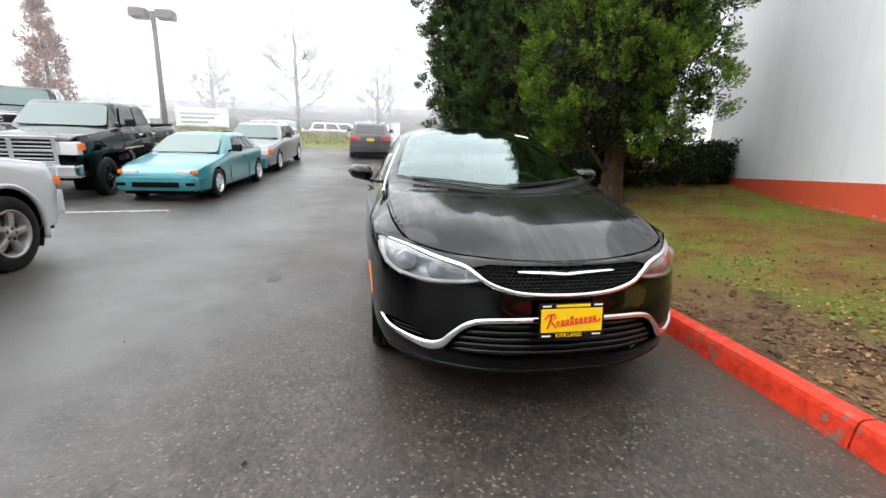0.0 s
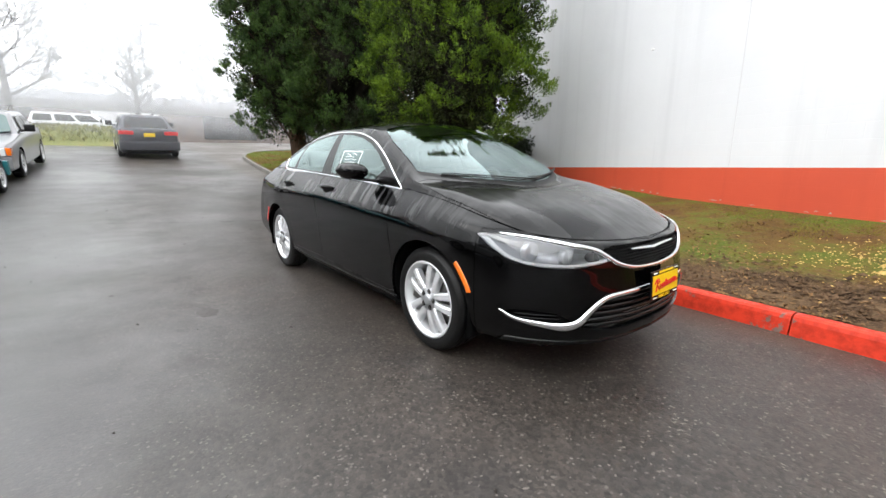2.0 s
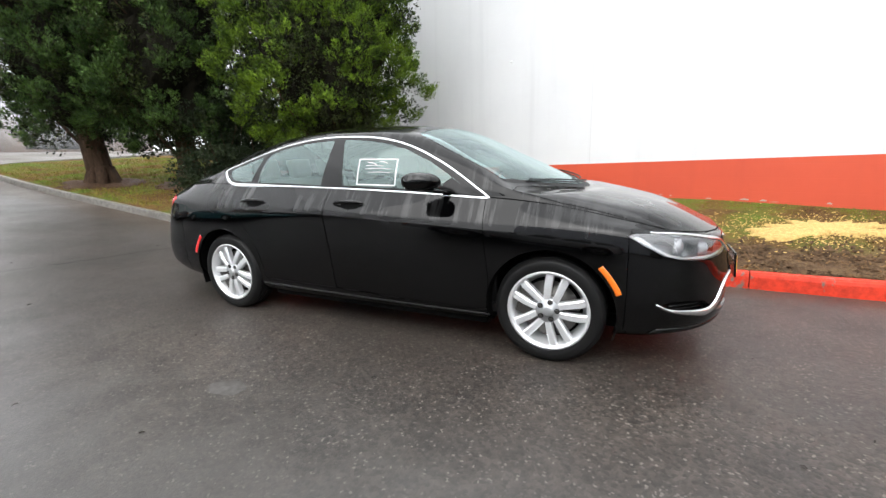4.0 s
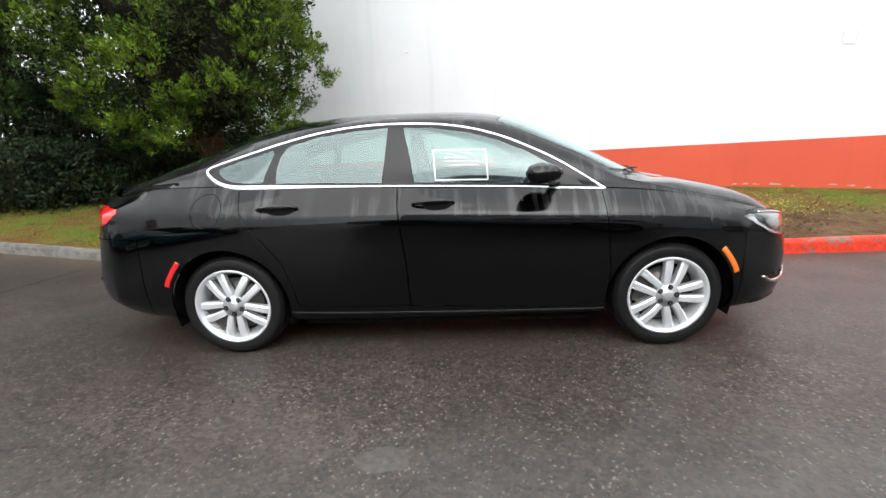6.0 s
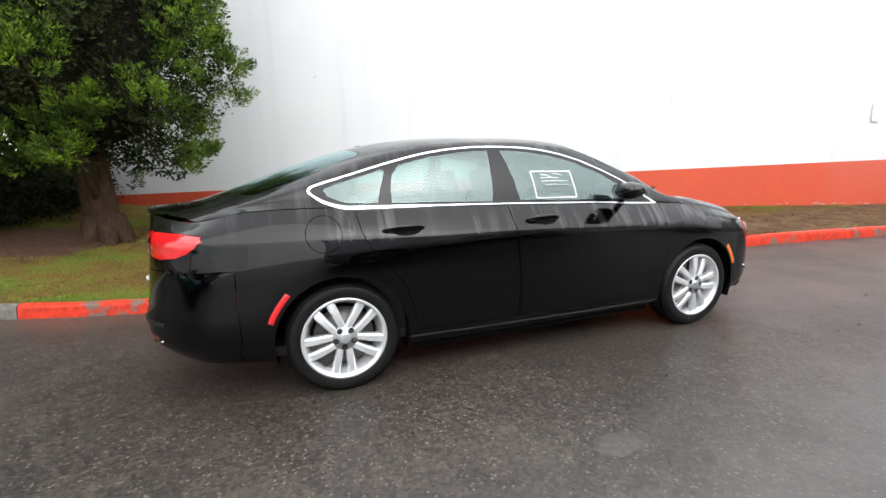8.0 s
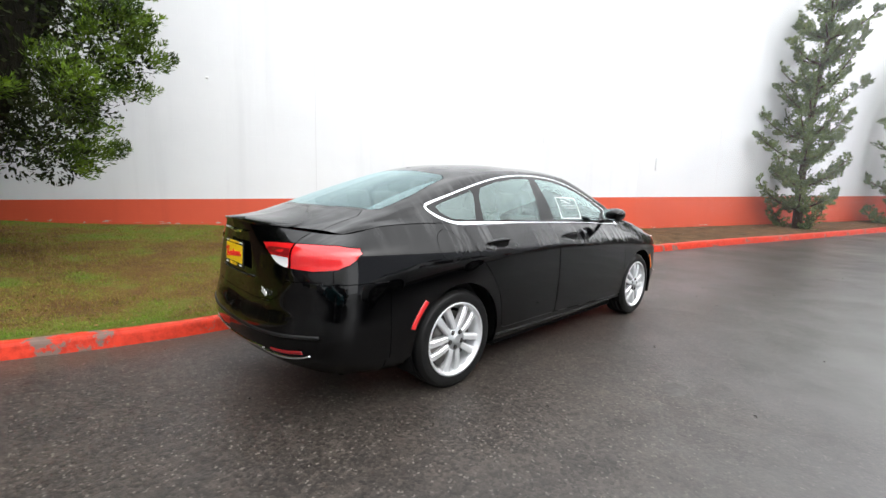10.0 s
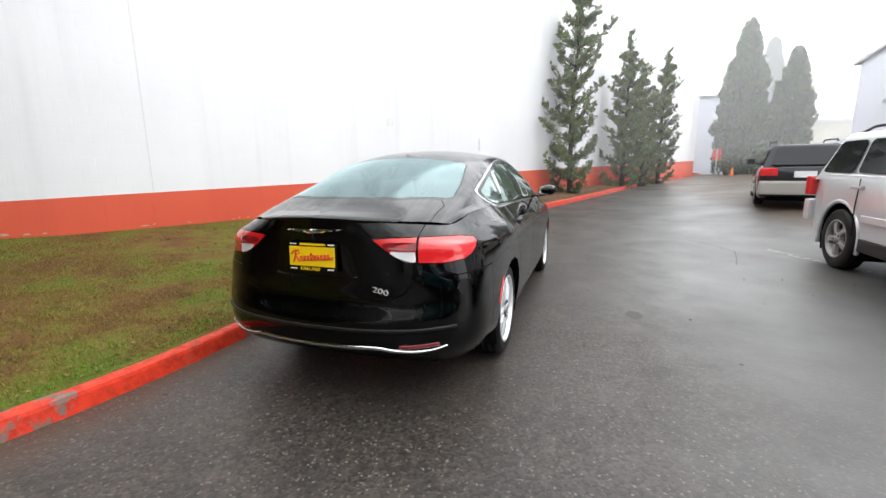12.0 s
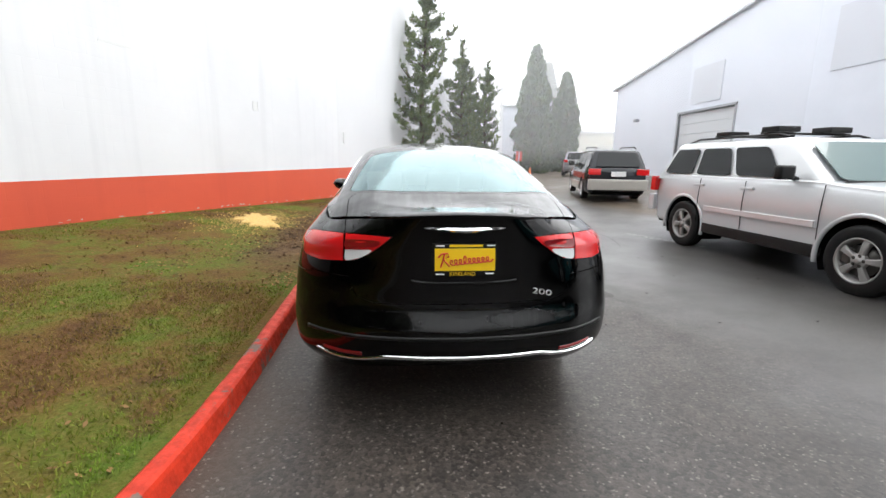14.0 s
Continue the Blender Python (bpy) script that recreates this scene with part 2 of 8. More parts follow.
def box(bm, x0, x1, y0, y1, z0, z1, bevel=0.0, m=None):
    vs = [bm.verts.new((x, y, z)) for z in (z0, z1) for y in (y0, y1) for x in (x0, x1)]
    fs = [bm.faces.new([vs[i] for i in q]) for q in ((0, 2, 3, 1), (4, 5, 7, 6), (0, 1, 5, 4), (2, 6, 7, 3), (0, 4, 6, 2), (1, 3, 7, 5))]
    if bevel:
        es = list({e for f in fs for e in f.edges})
        r = bmesh.ops.bevel(bm, geom=es, offset=bevel, segments=2, affect="EDGES", profile=0.7)
        vs = list({v for f in r["faces"] for v in f.verts} | {v for v in vs if v.is_valid})
    if m is not None:
        bmesh.ops.transform(bm, matrix=m, verts=[v for v in vs if v.is_valid])
    return vs


def tube(bm, pts, r, sides=8, cap=True, flat=1.0, up=(0, 0, 1)):
    """A tube along pts; r is one radius or one for each point."""
    pts = [Vector(p) for p in pts]
    rs = [float(v) for v in r] if isinstance(r, (list, tuple)) else [float(r)] * len(pts)
    rings = []
    for i, p in enumerate(pts):
        d = (pts[min(i + 1, len(pts) - 1)] - pts[max(i - 1, 0)]).normalized()
        a = d.cross(Vector(up))
        if a.length < 1e-3:
            a = d.cross(Vector((1, 0, 0)))
        a.normalize()
        b = a.cross(d)
        rings.append([bm.verts.new(p + rs[i] * (math.cos(k * math.tau / sides) * a + flat * math.sin(k * math.tau / sides) * b)) for k in range(sides)])
    for p, q in zip(rings, rings[1:]):
        for k in range(sides):
            bm.faces.new((p[k], p[(k + 1) % sides], q[(k + 1) % sides], q[k]))
    if cap:
        bm.faces.new(rings[0][::-1])
        bm.faces.new(rings[-1])
    return rings


def spline(pts, n):
    """n points on a Catmull-Rom curve through pts."""
    p = np.array(pts, float)
    p = np.vstack([2 * p[0] - p[1], p, 2 * p[-1] - p[-2]])
    seg = len(p) - 3
    out = []
    for u in np.linspace(0, seg, n):
        i = min(int(u), seg - 1)
        t = u - i
        a, b, c, d = p[i:i + 4]
        out.append(0.5 * (2 * b + (c - a) * t + (2 * a - 5 * b + 4 * c - d) * t * t + (3 * b - a - 3 * c + d) * t ** 3))
    return np.array(out)


def lathe(bm, profile, n=32, axis="x", m=None):
    """Turn (along, radius) pairs round an axis."""
    rings = []
    for a, r in profile:
        ring = []
        for k in range(n):
            c, s = r * math.cos(k * math.tau / n), r * math.sin(k * math.tau / n)
            co = {"x": (a, c, s), "y": (c, a, s), "z": (c, s, a)}[axis]
            ring.append(bm.verts.new(Vector(co) if m is None else m @ Vector(co)))
        rings.append(ring)
    for p, q in zip(rings, rings[1:]):
        for k in range(n):
            bm.faces.new((p[k], p[(k + 1) % n], q[(k + 1) % n], q[k]))
    return rings


def grid_mesh(name, xs, ys, f):
    """A sheet of quads over xs and ys; f(X, Y) gives the three coordinates as arrays."""
    X, Y = np.meshgrid(xs, ys, indexing="ij")
    P = np.stack(f(X, Y), -1).reshape(-1, 3)
    n, k = len(xs), len(ys)
    i = np.arange(n * k).reshape(n, k)
    quads = np.stack([i[:-1, :-1], i[1:, :-1], i[1:, 1:], i[:-1, 1:]], -1).reshape(-1, 4)
    me = bpy.data.meshes.new(name)
    me.from_pydata(P.tolist(), [], quads.tolist())
    return me

# ---- the ground: a shallow bowl that climbs away from the parked car ----


def ease(v, a, b):
    u = np.clip((v - a) / (b - a), 0, 1)
    return u * u * (3 - 2 * u)


def rise(x, y):
    x, y = np.asarray(x, float), np.asarray(y, float)
    r = np.sqrt(x * x + y * y) + 1e-6
    north, west = ease(y / r, 0.0, 0.7), ease(-x / r, 0.2, 0.7)
    slope = 0.022 + 0.078 * north + 0.031 * west * (1 - north)
    d = r - 3.3
    soft = 0.5 * (d + np.sqrt(d * d + 0.8)) - 0.5 * (-3.3 + np.sqrt(3.3 ** 2 + 0.8))
    dip = 0.30 * np.exp(-((x + 8) / 2.6) ** 2 - ((y - 7.5) / 4) ** 2)
    return slope * np.where(soft > 20, 20 + 0.25 * (soft - 20), soft) - dip


def ground_z(x, y):
    return float(rise(x, y))


axis_far = np.concatenate([-np.geomspace(1500, 16, 22), np.linspace(-15, 15, 61), np.geomspace(16, 1500, 22)])
ground = mesh_obj("ground", grid_mesh("ground", axis_far, axis_far, lambda X, Y: (X, Y, rise(X, Y))), ASPHALT, smooth=True)
tagged(ground, "dark wet asphalt of the lot and its curving drive", "asphalt", kind="structure")

# kerb: the foot of its face on the road side, from south to north
KERB = spline([(-13.5, -52), (-10.2, -40), (-5.3, -25.5), (-3.1, -18.5), (-1.15, -12.3), (0.0, -8.9), (0.91, -5.6), (1.115, -3.4), (1.235, -1.6),
               (1.225, 0.4), (1.195, 2.4), (1.275, 3.8), (1.37, 5.4), (1.46, 7.8), (1.58, 10.4), (1.80, 13.0), (2.10, 15.0), (3.0, 16.5), (4.8, 17.2), (8, 17.5), (16, 17.5), (30, 17.5)], 230)
RED_ENDS = 3.95


def kerb_size(y):
    """The kerb stands lower and narrower towards its northern end."""
    return 1 - 0.17 * ease(y, -0.6, 2.2)


def strip(name, line, profile, material, wob=0.004):
    """A kerb swept along a line: profile of (outward, up) pairs; outward is to the line's right-hand side seen along it."""
    bm = bmesh.new()
    rings = []
    for i, p in enumerate(line):
        d = line[min(i + 1, len(line) - 1)] - line[max(i - 1, 0)]
        d = d / np.hypot(*d)
        nrm = np.array([d[1], -d[0]])
        ring = []
        for a, h in profile:
            ks = float(kerb_size(p[1]))
            q = p + nrm * a * ks
            w = wob * noise.noise(Vector((q[0] * 3, q[1] * 3, a * 9)))
            ring.append(bm.verts.new((q[0] + w, q[1], ground_z(*p) + h * ks + (w if h > 0.02 else 0))))
        rings.append(ring)
    for p, q in zip(rings, rings[1:]):
        for k in range(len(profile) - 1):
            bm.faces.new((p[k], p[k + 1], q[k + 1], q[k]))
    for ring in (rings[0], rings[-1][::-1]):
        bm.faces.new(ring)
    bmesh.ops.recalc_face_normals(bm, faces=bm.faces)
    return obj(name, bm, material)


KERB_PROFILE = [(0, -0.06), (0.004, 0.0), (0.022, 0.105), (0.032, 0.13), (0.052, 0.142), (0.118, 0.145), (0.138, 0.135), (0.144, 0.05), (0.144, -0.06)]
cut = int(np.argmin(np.abs(KERB[:, 1] - RED_ENDS) + (KERB[:, 0] > 3) * 100))
fine_red = spline(KERB[:cut + 1], 420)
fine_grey = spline(KERB[cut:], 260)


def kerb_run(line, material, label, first, last):
    """A kerb cast in lengths of about three metres, with open joints between them."""
    run = tagged(new("kerb"), label, "kerb", kind="structure")
    d = np.concatenate([[0], np.cumsum(np.linalg.norm(np.diff(line, axis=0), axis=1))])
    cuts = [0.0] + [float(v) for v in np.arange(first, last, 3.05)] + [float(d[-1])]
    for a, b in zip(cuts, cuts[1:]):
        u = np.linspace(a + 0.005, b - 0.005, max(4, int((b - a) / 0.09) if b - a < 4 else int((b - a) / 0.3)))
        piece = strip("kerb_stone", np.column_stack([np.interp(u, d, line[:, 0]), np.interp(u, d, line[:, 1])]), KERB_PROFILE, material)
        piece.parent = run


kerb_run(fine_red, KERB_RED, "red painted concrete kerb with chipped and dirty paint", 24.0, 57.5)
kerb_run(fine_grey, KERB_GREY, "bare grey concrete kerb round the lawn's end", 3.05, 14)

# ---- the long white building ----
W0 = np.array([6.302, 0.936])
WD = np.array([-0.3782, -0.9257])      # along the wall, southwards
WN = np.array([-0.9257, 0.3782])       # out of the wall, towards the road
WALL_YAW = math.degrees(math.atan2(WD[1], WD[0]))
S_NORTH, S_SOUTH = -6.7, 42.5
WALL_TOP = 8.7


def on_wall(s, out=0.0):
    return W0 + WD * s + WN * out


def band_top(s):
    return 0.995 + 0.0215 * s


def wall_box(name, s0, s1, back, front, zfun0, zfun1, material, label):
    """A length of wall in wall coordinates: x along it, y out of it (towards the road is negative)."""
    bm = bmesh.new()
    n = max(2, int((s1 - s0) / 2))
    rows = []
    for s in np.linspace(s0, s1, n):
        rows.append([bm.verts.new((s, y, z)) for y, z in ((-front, zfun0(s)), (-front, zfun1(s)), (-back, zfun1(s)), (-back, zfun0(s)))])
    for p, q in zip(rows, rows[1:]):
        for k in range(4):
            bm.faces.new((p[k], p[(k + 1) % 4], q[(k + 1) % 4], q[k]))
    bm.faces.new(rows[0])
    bm.faces.new(rows[-1][::-1])
    bmesh.ops.recalc_face_normals(bm, faces=bm.faces)
    ob = obj(name, bm, material)
    ob.matrix_world = Matrix.Translation((W0[0], W0[1], 0)) @ Matrix.Rotation(radians(WALL_YAW), 4, "Z")
    return tagged(ob, label, "wall", kind="structure")


wall_box("wall_east", S_NORTH, S_SOUTH, -0.3, 0.0, band_top, lambda s: WALL_TOP, WALL_WHITE, "tall white painted concrete block wall, faintly stained")
wall_box("wall_east_base", S_NORTH, S_SOUTH, -0.3, 0.004, lambda s: -0.4, band_top, WALL_RED, "orange-red painted band along the white block wall's foot")
# the building's north and far walls and its roof close it
for name, a, b in (("wall_gable", (S_NORTH, 0.3), (S_NORTH, 24)), ("wall_far", (S_SOUTH - 0.3, 0.3), (S_SOUTH - 0.3, 24))):
    bm = bmesh.new()
    box(bm, a[0], a[0] + 0.3, a[1], b[1], -0.4, WALL_TOP)
    ob = tagged(obj(name, bm, WALL_WHITE, smooth=False), "plain white painted block end wall", "wall", kind="structure")
    ob.matrix_world = Matrix.Translation((W0[0], W0[1], 0)) @ Matrix.Rotation(radians(WALL_YAW), 4, "Z")
bm = bmesh.new()
box(bm, S_NORTH - 0.05, S_SOUTH + 0.05, 0.0, 24, WALL_TOP, WALL_TOP + 0.12)
roof = tagged(obj("roof", bm, principled("roof_metal", (0.55, 0.56, 0.57), 0.5)), "flat pale roof edge over the block walls", "roof", kind="structure")
roof.matrix_world = Matrix.Translation((W0[0], W0[1], 0)) @ Matrix.Rotation(radians(WALL_YAW), 4, "Z")

# ---- lawn between kerb and wall ----


def kerb_x(y):
    lo = KERB[:cut + 120]
    return np.interp(y, lo[:, 1], lo[:, 0])


def wall_x(y):
    s = (y - W0[1]) / WD[1]
    return W0[0] + WD[0] * np.clip(s, S_NORTH, S_SOUTH)


def lawn_z(x, y):
    """Height of the lawn: kerb height at the road, climbing to the wall's foot."""
    kx, wx = kerb_x(y), wall_x(y)
    ks = kerb_size(y)
    u = np.clip((x - kx - 0.137 * ks) / np.maximum(wx - kx - 0.137 * ks, 0.3), 0, 1.4)
    top = 0.125 + 0.27 * np.clip((y + 12) / 9, 0.3, 1) * np.clip((17 - y) / 10, 0, 1)
    h = rise(kx, y) * (1 - np.clip(u, 0, 1)) + np.minimum(rise(x, y), rise(kx, y) + 0.1) * np.clip(u, 0, 1)
    return h + 0.12 * ks * (1 - np.clip(u, 0, 1)) + top * np.clip(u, 0, 1)


def lawn_sheet():
    ys = np.concatenate([np.linspace(-50, -13, 40), np.linspace(-12.8, 8, 170), np.linspace(8.2, 17.2, 46)])
    us = np.linspace(0, 1, 60)
    rng = np.random.RandomState(4)

    def f(U, Y):
        a = kerb_x(Y) + 0.132 * kerb_size(Y)
        b = np.where(Y > 7, 9 + (Y - 7) * 1.6, wall_x(Y) + 0.05)
        X = a + U * (b - a)
        Z = lawn_z(X, Y)
        edge = np.minimum(1, np.minimum(U, 1 - U) * 12)
        bumps = np.array([[noise.noise(Vector((x * 1.7, y * 1.7, 0))) + 0.5 * noise.noise(Vector((x * 6, y * 6, 3))) for x, y in zip(r, q)] for r, q in zip(X, Y)])
        return X, Y, Z + 0.022 * edge * bumps
    return grid_mesh("lawn", us, ys, f)


lawn = mesh_obj("lawn", lawn_sheet(), SOIL, smooth=True)
tagged(lawn, "thin winter lawn with bare mud and fallen leaves", "lawn", kind="structure")

# ---- the black sedan ----
from mathutils.bvhtree import BVHTree


def car_paint(name, base, flake=0.0, runs=True, metal=0.0):
    """Glossy car paint with water beads and dried runs in the clear coat."""
    m = principled(name, base, 0.3, metal, Coat_Weight=1.0, Coat_Roughness=0.02, Coat_IOR=1.36)
    m.node_tree.nodes["Principled BSDF"].inputs["Specular IOR Level"].default_value = 0.0 if metal == 0 else 0.5
    beads = noise_node(m, 260, 2, 0.5)
    film = noise_node(m, 7, 5, 0.6, (1.0, 1.0, 0.35))
    if runs:
        plug(m, "Coat Roughness", grey_ramp(m, film, 0.5, 0.75, 0.008, 0.07))
        # drying water: soft grey runs that follow the slope of the panels
        nz = m.node_tree.nodes.new("ShaderNodeSeparateXYZ")
        m.node_tree.links.new(m.node_tree.nodes.new("ShaderNodeNewGeometry").outputs["Normal"], nz.inputs[0])
        aside = m.node_tree.nodes.new("ShaderNodeMath")
        aside.operation = "ABSOLUTE"
        m.node_tree.links.new(nz.outputs["X"], aside.inputs[0])
        runs_a = noise_node(m, 1.0, 5, 0.6, (24, 2.0, 2.6))
        runs_c = noise_node(m, 1.0, 5, 0.6, (2.0, 20, 1.6))
        flow = mix(m, grey_ramp(m, aside.outputs[0], 0.45, 0.7, 0.0, 1.0), grey_ramp(m, runs_a, 0.46, 0.70, 0.28, 0.55), grey_ramp(m, runs_c, 0.47, 0.70, 0.0, 0.50))
        runs_b = noise_node(m, 1.7, 3, 0.5)
        wet = mix(m, grey_ramp(m, runs_b, 0.42, 0.62, 0.10, 1.0), (0, 0, 0), flow)
        # water stays on what faces the sky
        stay = grey_ramp(m, nz.outputs["Z"], 0.16, 0.52, 0.0, 1.0)
        plug(m, "Specular IOR Level", mix(m, 1.0, wet, stay, "MULTIPLY"))
        plug(m, "Roughness", grey_ramp(m, film, 0.3, 0.7, 0.28, 0.45))
        b = bump(m, grey_ramp(m, beads, 0.64, 0.74, 0.0, 1.0), 0.05, 0.0008)
        m.node_tree.links.new(b.outputs[0], m.node_tree.nodes["Principled BSDF"].inputs["Coat Normal"])
    return m


def pane_material(name, tint, ior=1.55, rough=0.0, power=2.3, sheen=(1, 1, 1)):
    """Thin glass: a tinted see-through pane with a mirror gloss that grows at grazing angles."""
    m = bpy.data.materials.new(name)
    m.use_nodes = True
    n, l = m.node_tree.nodes, m.node_tree.links
    n.remove(n["Principled BSDF"])
    clear = n.new("ShaderNodeBsdfTransparent")
    clear.inputs["Color"].default_value = (*tint, 1)
    gloss = n.new("ShaderNodeBsdfGlossy")
    gloss.inputs["Roughness"].default_value = rough
    gloss.inputs["Color"].default_value = (*sheen, 1)
    fres = n.new("ShaderNodeFresnel")
    fres.inputs["IOR"].default_value = ior
    two = n.new("ShaderNodeMath")
    two.operation, two.use_clamp = "MULTIPLY", True
    two.inputs[1].default_value = power
    mx = n.new("ShaderNodeMixShader")
    l.new(fres.outputs[0], two.inputs[0])
    l.new(two.outputs[0], mx.inputs[0])
    l.new(clear.outputs[0], mx.inputs[1])
    l.new(gloss.outputs[0], mx.inputs[2])
    l.new(mx.outputs[0], n["Material Output"].inputs["Surface"])
    return m


PAINT_BLACK = car_paint("black_paint", (0.0006, 0.0006, 0.0007))
CAR_GLASS = pane_material("windscreen_glass", (0.58, 0.72, 0.69), 1.62, 0.0, 1.9, (0.78, 0.93, 0.93))
SIDE_GLASS = pane_material("tinted_side_glass", (0.40, 0.56, 0.52), 1.55, 0.0, 2.7, (0.64, 0.78, 0.76))
WET_GLASS = pane_material("rain_wet_glass", (0.45, 0.60, 0.58), 1.62, 0.10, 1.9, (0.70, 0.90, 0.92))
CLEAR_GLASS = pane_material("clear_lens", (0.92, 0.94, 0.95), 1.5)
CHROME = principled("chrome", (0.86, 0.87, 0.88), 0.06, 1.0)
SILVER = principled("silver_alloy", (0.74, 0.75, 0.76), 0.3, 0.55, Coat_Weight=0.6, Coat_Roughness=0.05)
HUB_METAL = principled("satin_hub_metal", (0.42, 0.43, 0.44), 0.4, 0.6)
RUBBER = principled("tyre_rubber", (0.006, 0.006, 0.006), 0.5, Specular_IOR_Level=0.25)
bump(RUBBER, noise_node(RUBBER, 120, 3), 0.3, 0.003)
PLASTIC = principled("black_trim_plastic", (0.008, 0.008, 0.008), 0.45, Specular_IOR_Level=0.3)
GLOSS_BLACK = principled("gloss_black_trim", (0.004, 0.004, 0.004), 0.16, Specular_IOR_Level=0.3)
DARK = principled("dark_cavity", (0.004, 0.004, 0.004), 0.9, Specular_IOR_Level=0.1)
IRON = principled("brake_iron", (0.09, 0.085, 0.08), 0.4, 0.7)
LAMP_RED = principled("red_lamp_lens", (0.62, 0.012, 0.014), 0.08, Coat_Weight=0.8)
LAMP_DARKRED = principled("dark_red_lamp_lens", (0.20, 0.006, 0.008), 0.08, Coat_Weight=0.8)
LAMP_WHITE = principled("frosted_lamp_lens", (0.72, 0.72, 0.72), 0.15, Coat_Weight=0.8)
LAMP_AMBER = principled("amber_marker_lens", (0.85, 0.17, 0.008), 0.12, Coat_Weight=0.8)
LAMP_SHELL = principled("lamp_reflector", (0.36, 0.365, 0.38), 0.32, 0.35)
SEAT = principled("light_grey_seat_cloth", (0.20, 0.195, 0.185), 0.85)
bump(SEAT, noise_node(SEAT, 220, 3), 0.3, 0.002)
CABIN = principled("dark_cabin_plastic", (0.014, 0.014, 0.015), 0.6)
PLATE_YELLOW = principled("yellow_plate", (0.86, 0.56, 0.006), 0.35)
PLATE_RED = principled("red_plate_print", (0.58, 0.012, 0.012), 0.35)
PAPER = principled("white_sticker_paper", (0.8, 0.8, 0.8), 0.6)


def cat(net, nu, nv):
    """A smooth sheet through a net of control points."""
    net = np.array(net, float)
    cols = np.stack([spline(net[:, k], nu) for k in range(net.shape[1])], 1)
    return np.stack([spline(row, nv) for row in cols], 0)


def at_anchors(values, where, n):
    return np.interp(np.arange(n), where, values)


# plan outline of the widest level, front centre to rear centre, left half
PLAN = [(0, -2.385), (0.32, -2.355), (0.60, -2.235), (0.795, -2.03), (0.885, -1.78), (0.918, -1.37), (0.922, -0.95), (0.928, -0.40), (0.93, 0.20),
        (0.93, 0.75), (0.928, 1.05), (0.924, 1.42), (0.908, 1.87), (0.858, 2.19), (0.626, 2.395), (0.32, 2.472), (0, 2.49)]
ANCHORS = [0, 3, 5, 8, 11, 13, 16]
LEVELS = [  # height and inset at the seven anchors
    ((0.20, 0.20, 0.21, 0.205, 0.21, 0.26, 0.30), (0.20, 0.12, 0.11, 0.125, 0.11, 0.14, 0.16)),
    ((0.245, 0.25, 0.25, 0.235, 0.25, 0.32, 0.345), (0.045, 0.045, 0.05, 0.07, 0.05, 0.07, 0.055)),
    ((0.34, 0.34, 0.34, 0.33, 0.35, 0.40, 0.41), (0.0, 0.006, 0.022, 0.045, 0.022, 0.014, 0.0)),
    ((0.48, 0.48, 0.48, 0.47, 0.48, 0.53, 0.53), (0.0, 0.0, 0.010, 0.027, 0.010, 0.0, 0.0)),
    ((0.60, 0.62, 0.62, 0.62, 0.62, 0.66, 0.62), (0.022, 0.006, 0.003, 0.014, 0.003, 0.012, 0.045)),
    ((0.67, 0.70, 0.74, 0.77, 0.77, 0.78, 0.74), (0.034, 0.014, 0.0, 0.005, 0.0, 0.028, 0.058)),
    ((0.72, 0.755, 0.82, 0.885, 0.885, 0.88, 0.86), (0.048, 0.03, 0.012, 0.004, 0.012, 0.052, 0.060)),
    ((0.752, 0.795, 0.885, 0.95, 0.97, 0.965, 0.985), (0.066, 0.052, 0.045, 0.045, 0.05, 0.078, 0.054)),
]
TOPLINE = [(0, -2.30, 0.772), (0.30, -2.268, 0.780), (0.54, -2.165, 0.797), (0.695, -2.005, 0.828), (0.762, -1.78, 0.882), (0.788, -1.40, 0.962), (0.800, -0.985, 1.004),
           (0.802, -0.42, 1.026), (0.802, 0.20, 1.050), (0.797, 0.78, 1.066), (0.790, 1.06, 1.074), (0.772, 1.42, 1.092), (0.738, 1.84, 1.088), (0.686, 2.095, 1.046),
           (0.51, 2.285, 1.066), (0.27, 2.412, 1.088), (0, 2.455, 1.096)]


def body_ribbon():
    plan = np.array(PLAN)
    d = np.gradient(spline(PLAN, len(PLAN) * 8 - 7), axis=0)[::8]
    d /= np.linalg.norm(d, axis=1)[:, None]
    d[0], d[-1] = (1, 0), (-1, 0)
    inw = np.stack([-d[:, 1], d[:, 0]], 1)
    rows = []
    for z, inset in LEVELS:
        zz, ii = at_anchors(z, ANCHORS, 17), at_anchors(inset, ANCHORS, 17)
        xy = plan + inw * ii[:, None]
        xy[0, 0] = xy[-1, 0] = 0
        rows.append(np.column_stack([xy, zz]))
    rows.append(np.array(TOPLINE))
    return cat(np.array(rows), 60, 281)


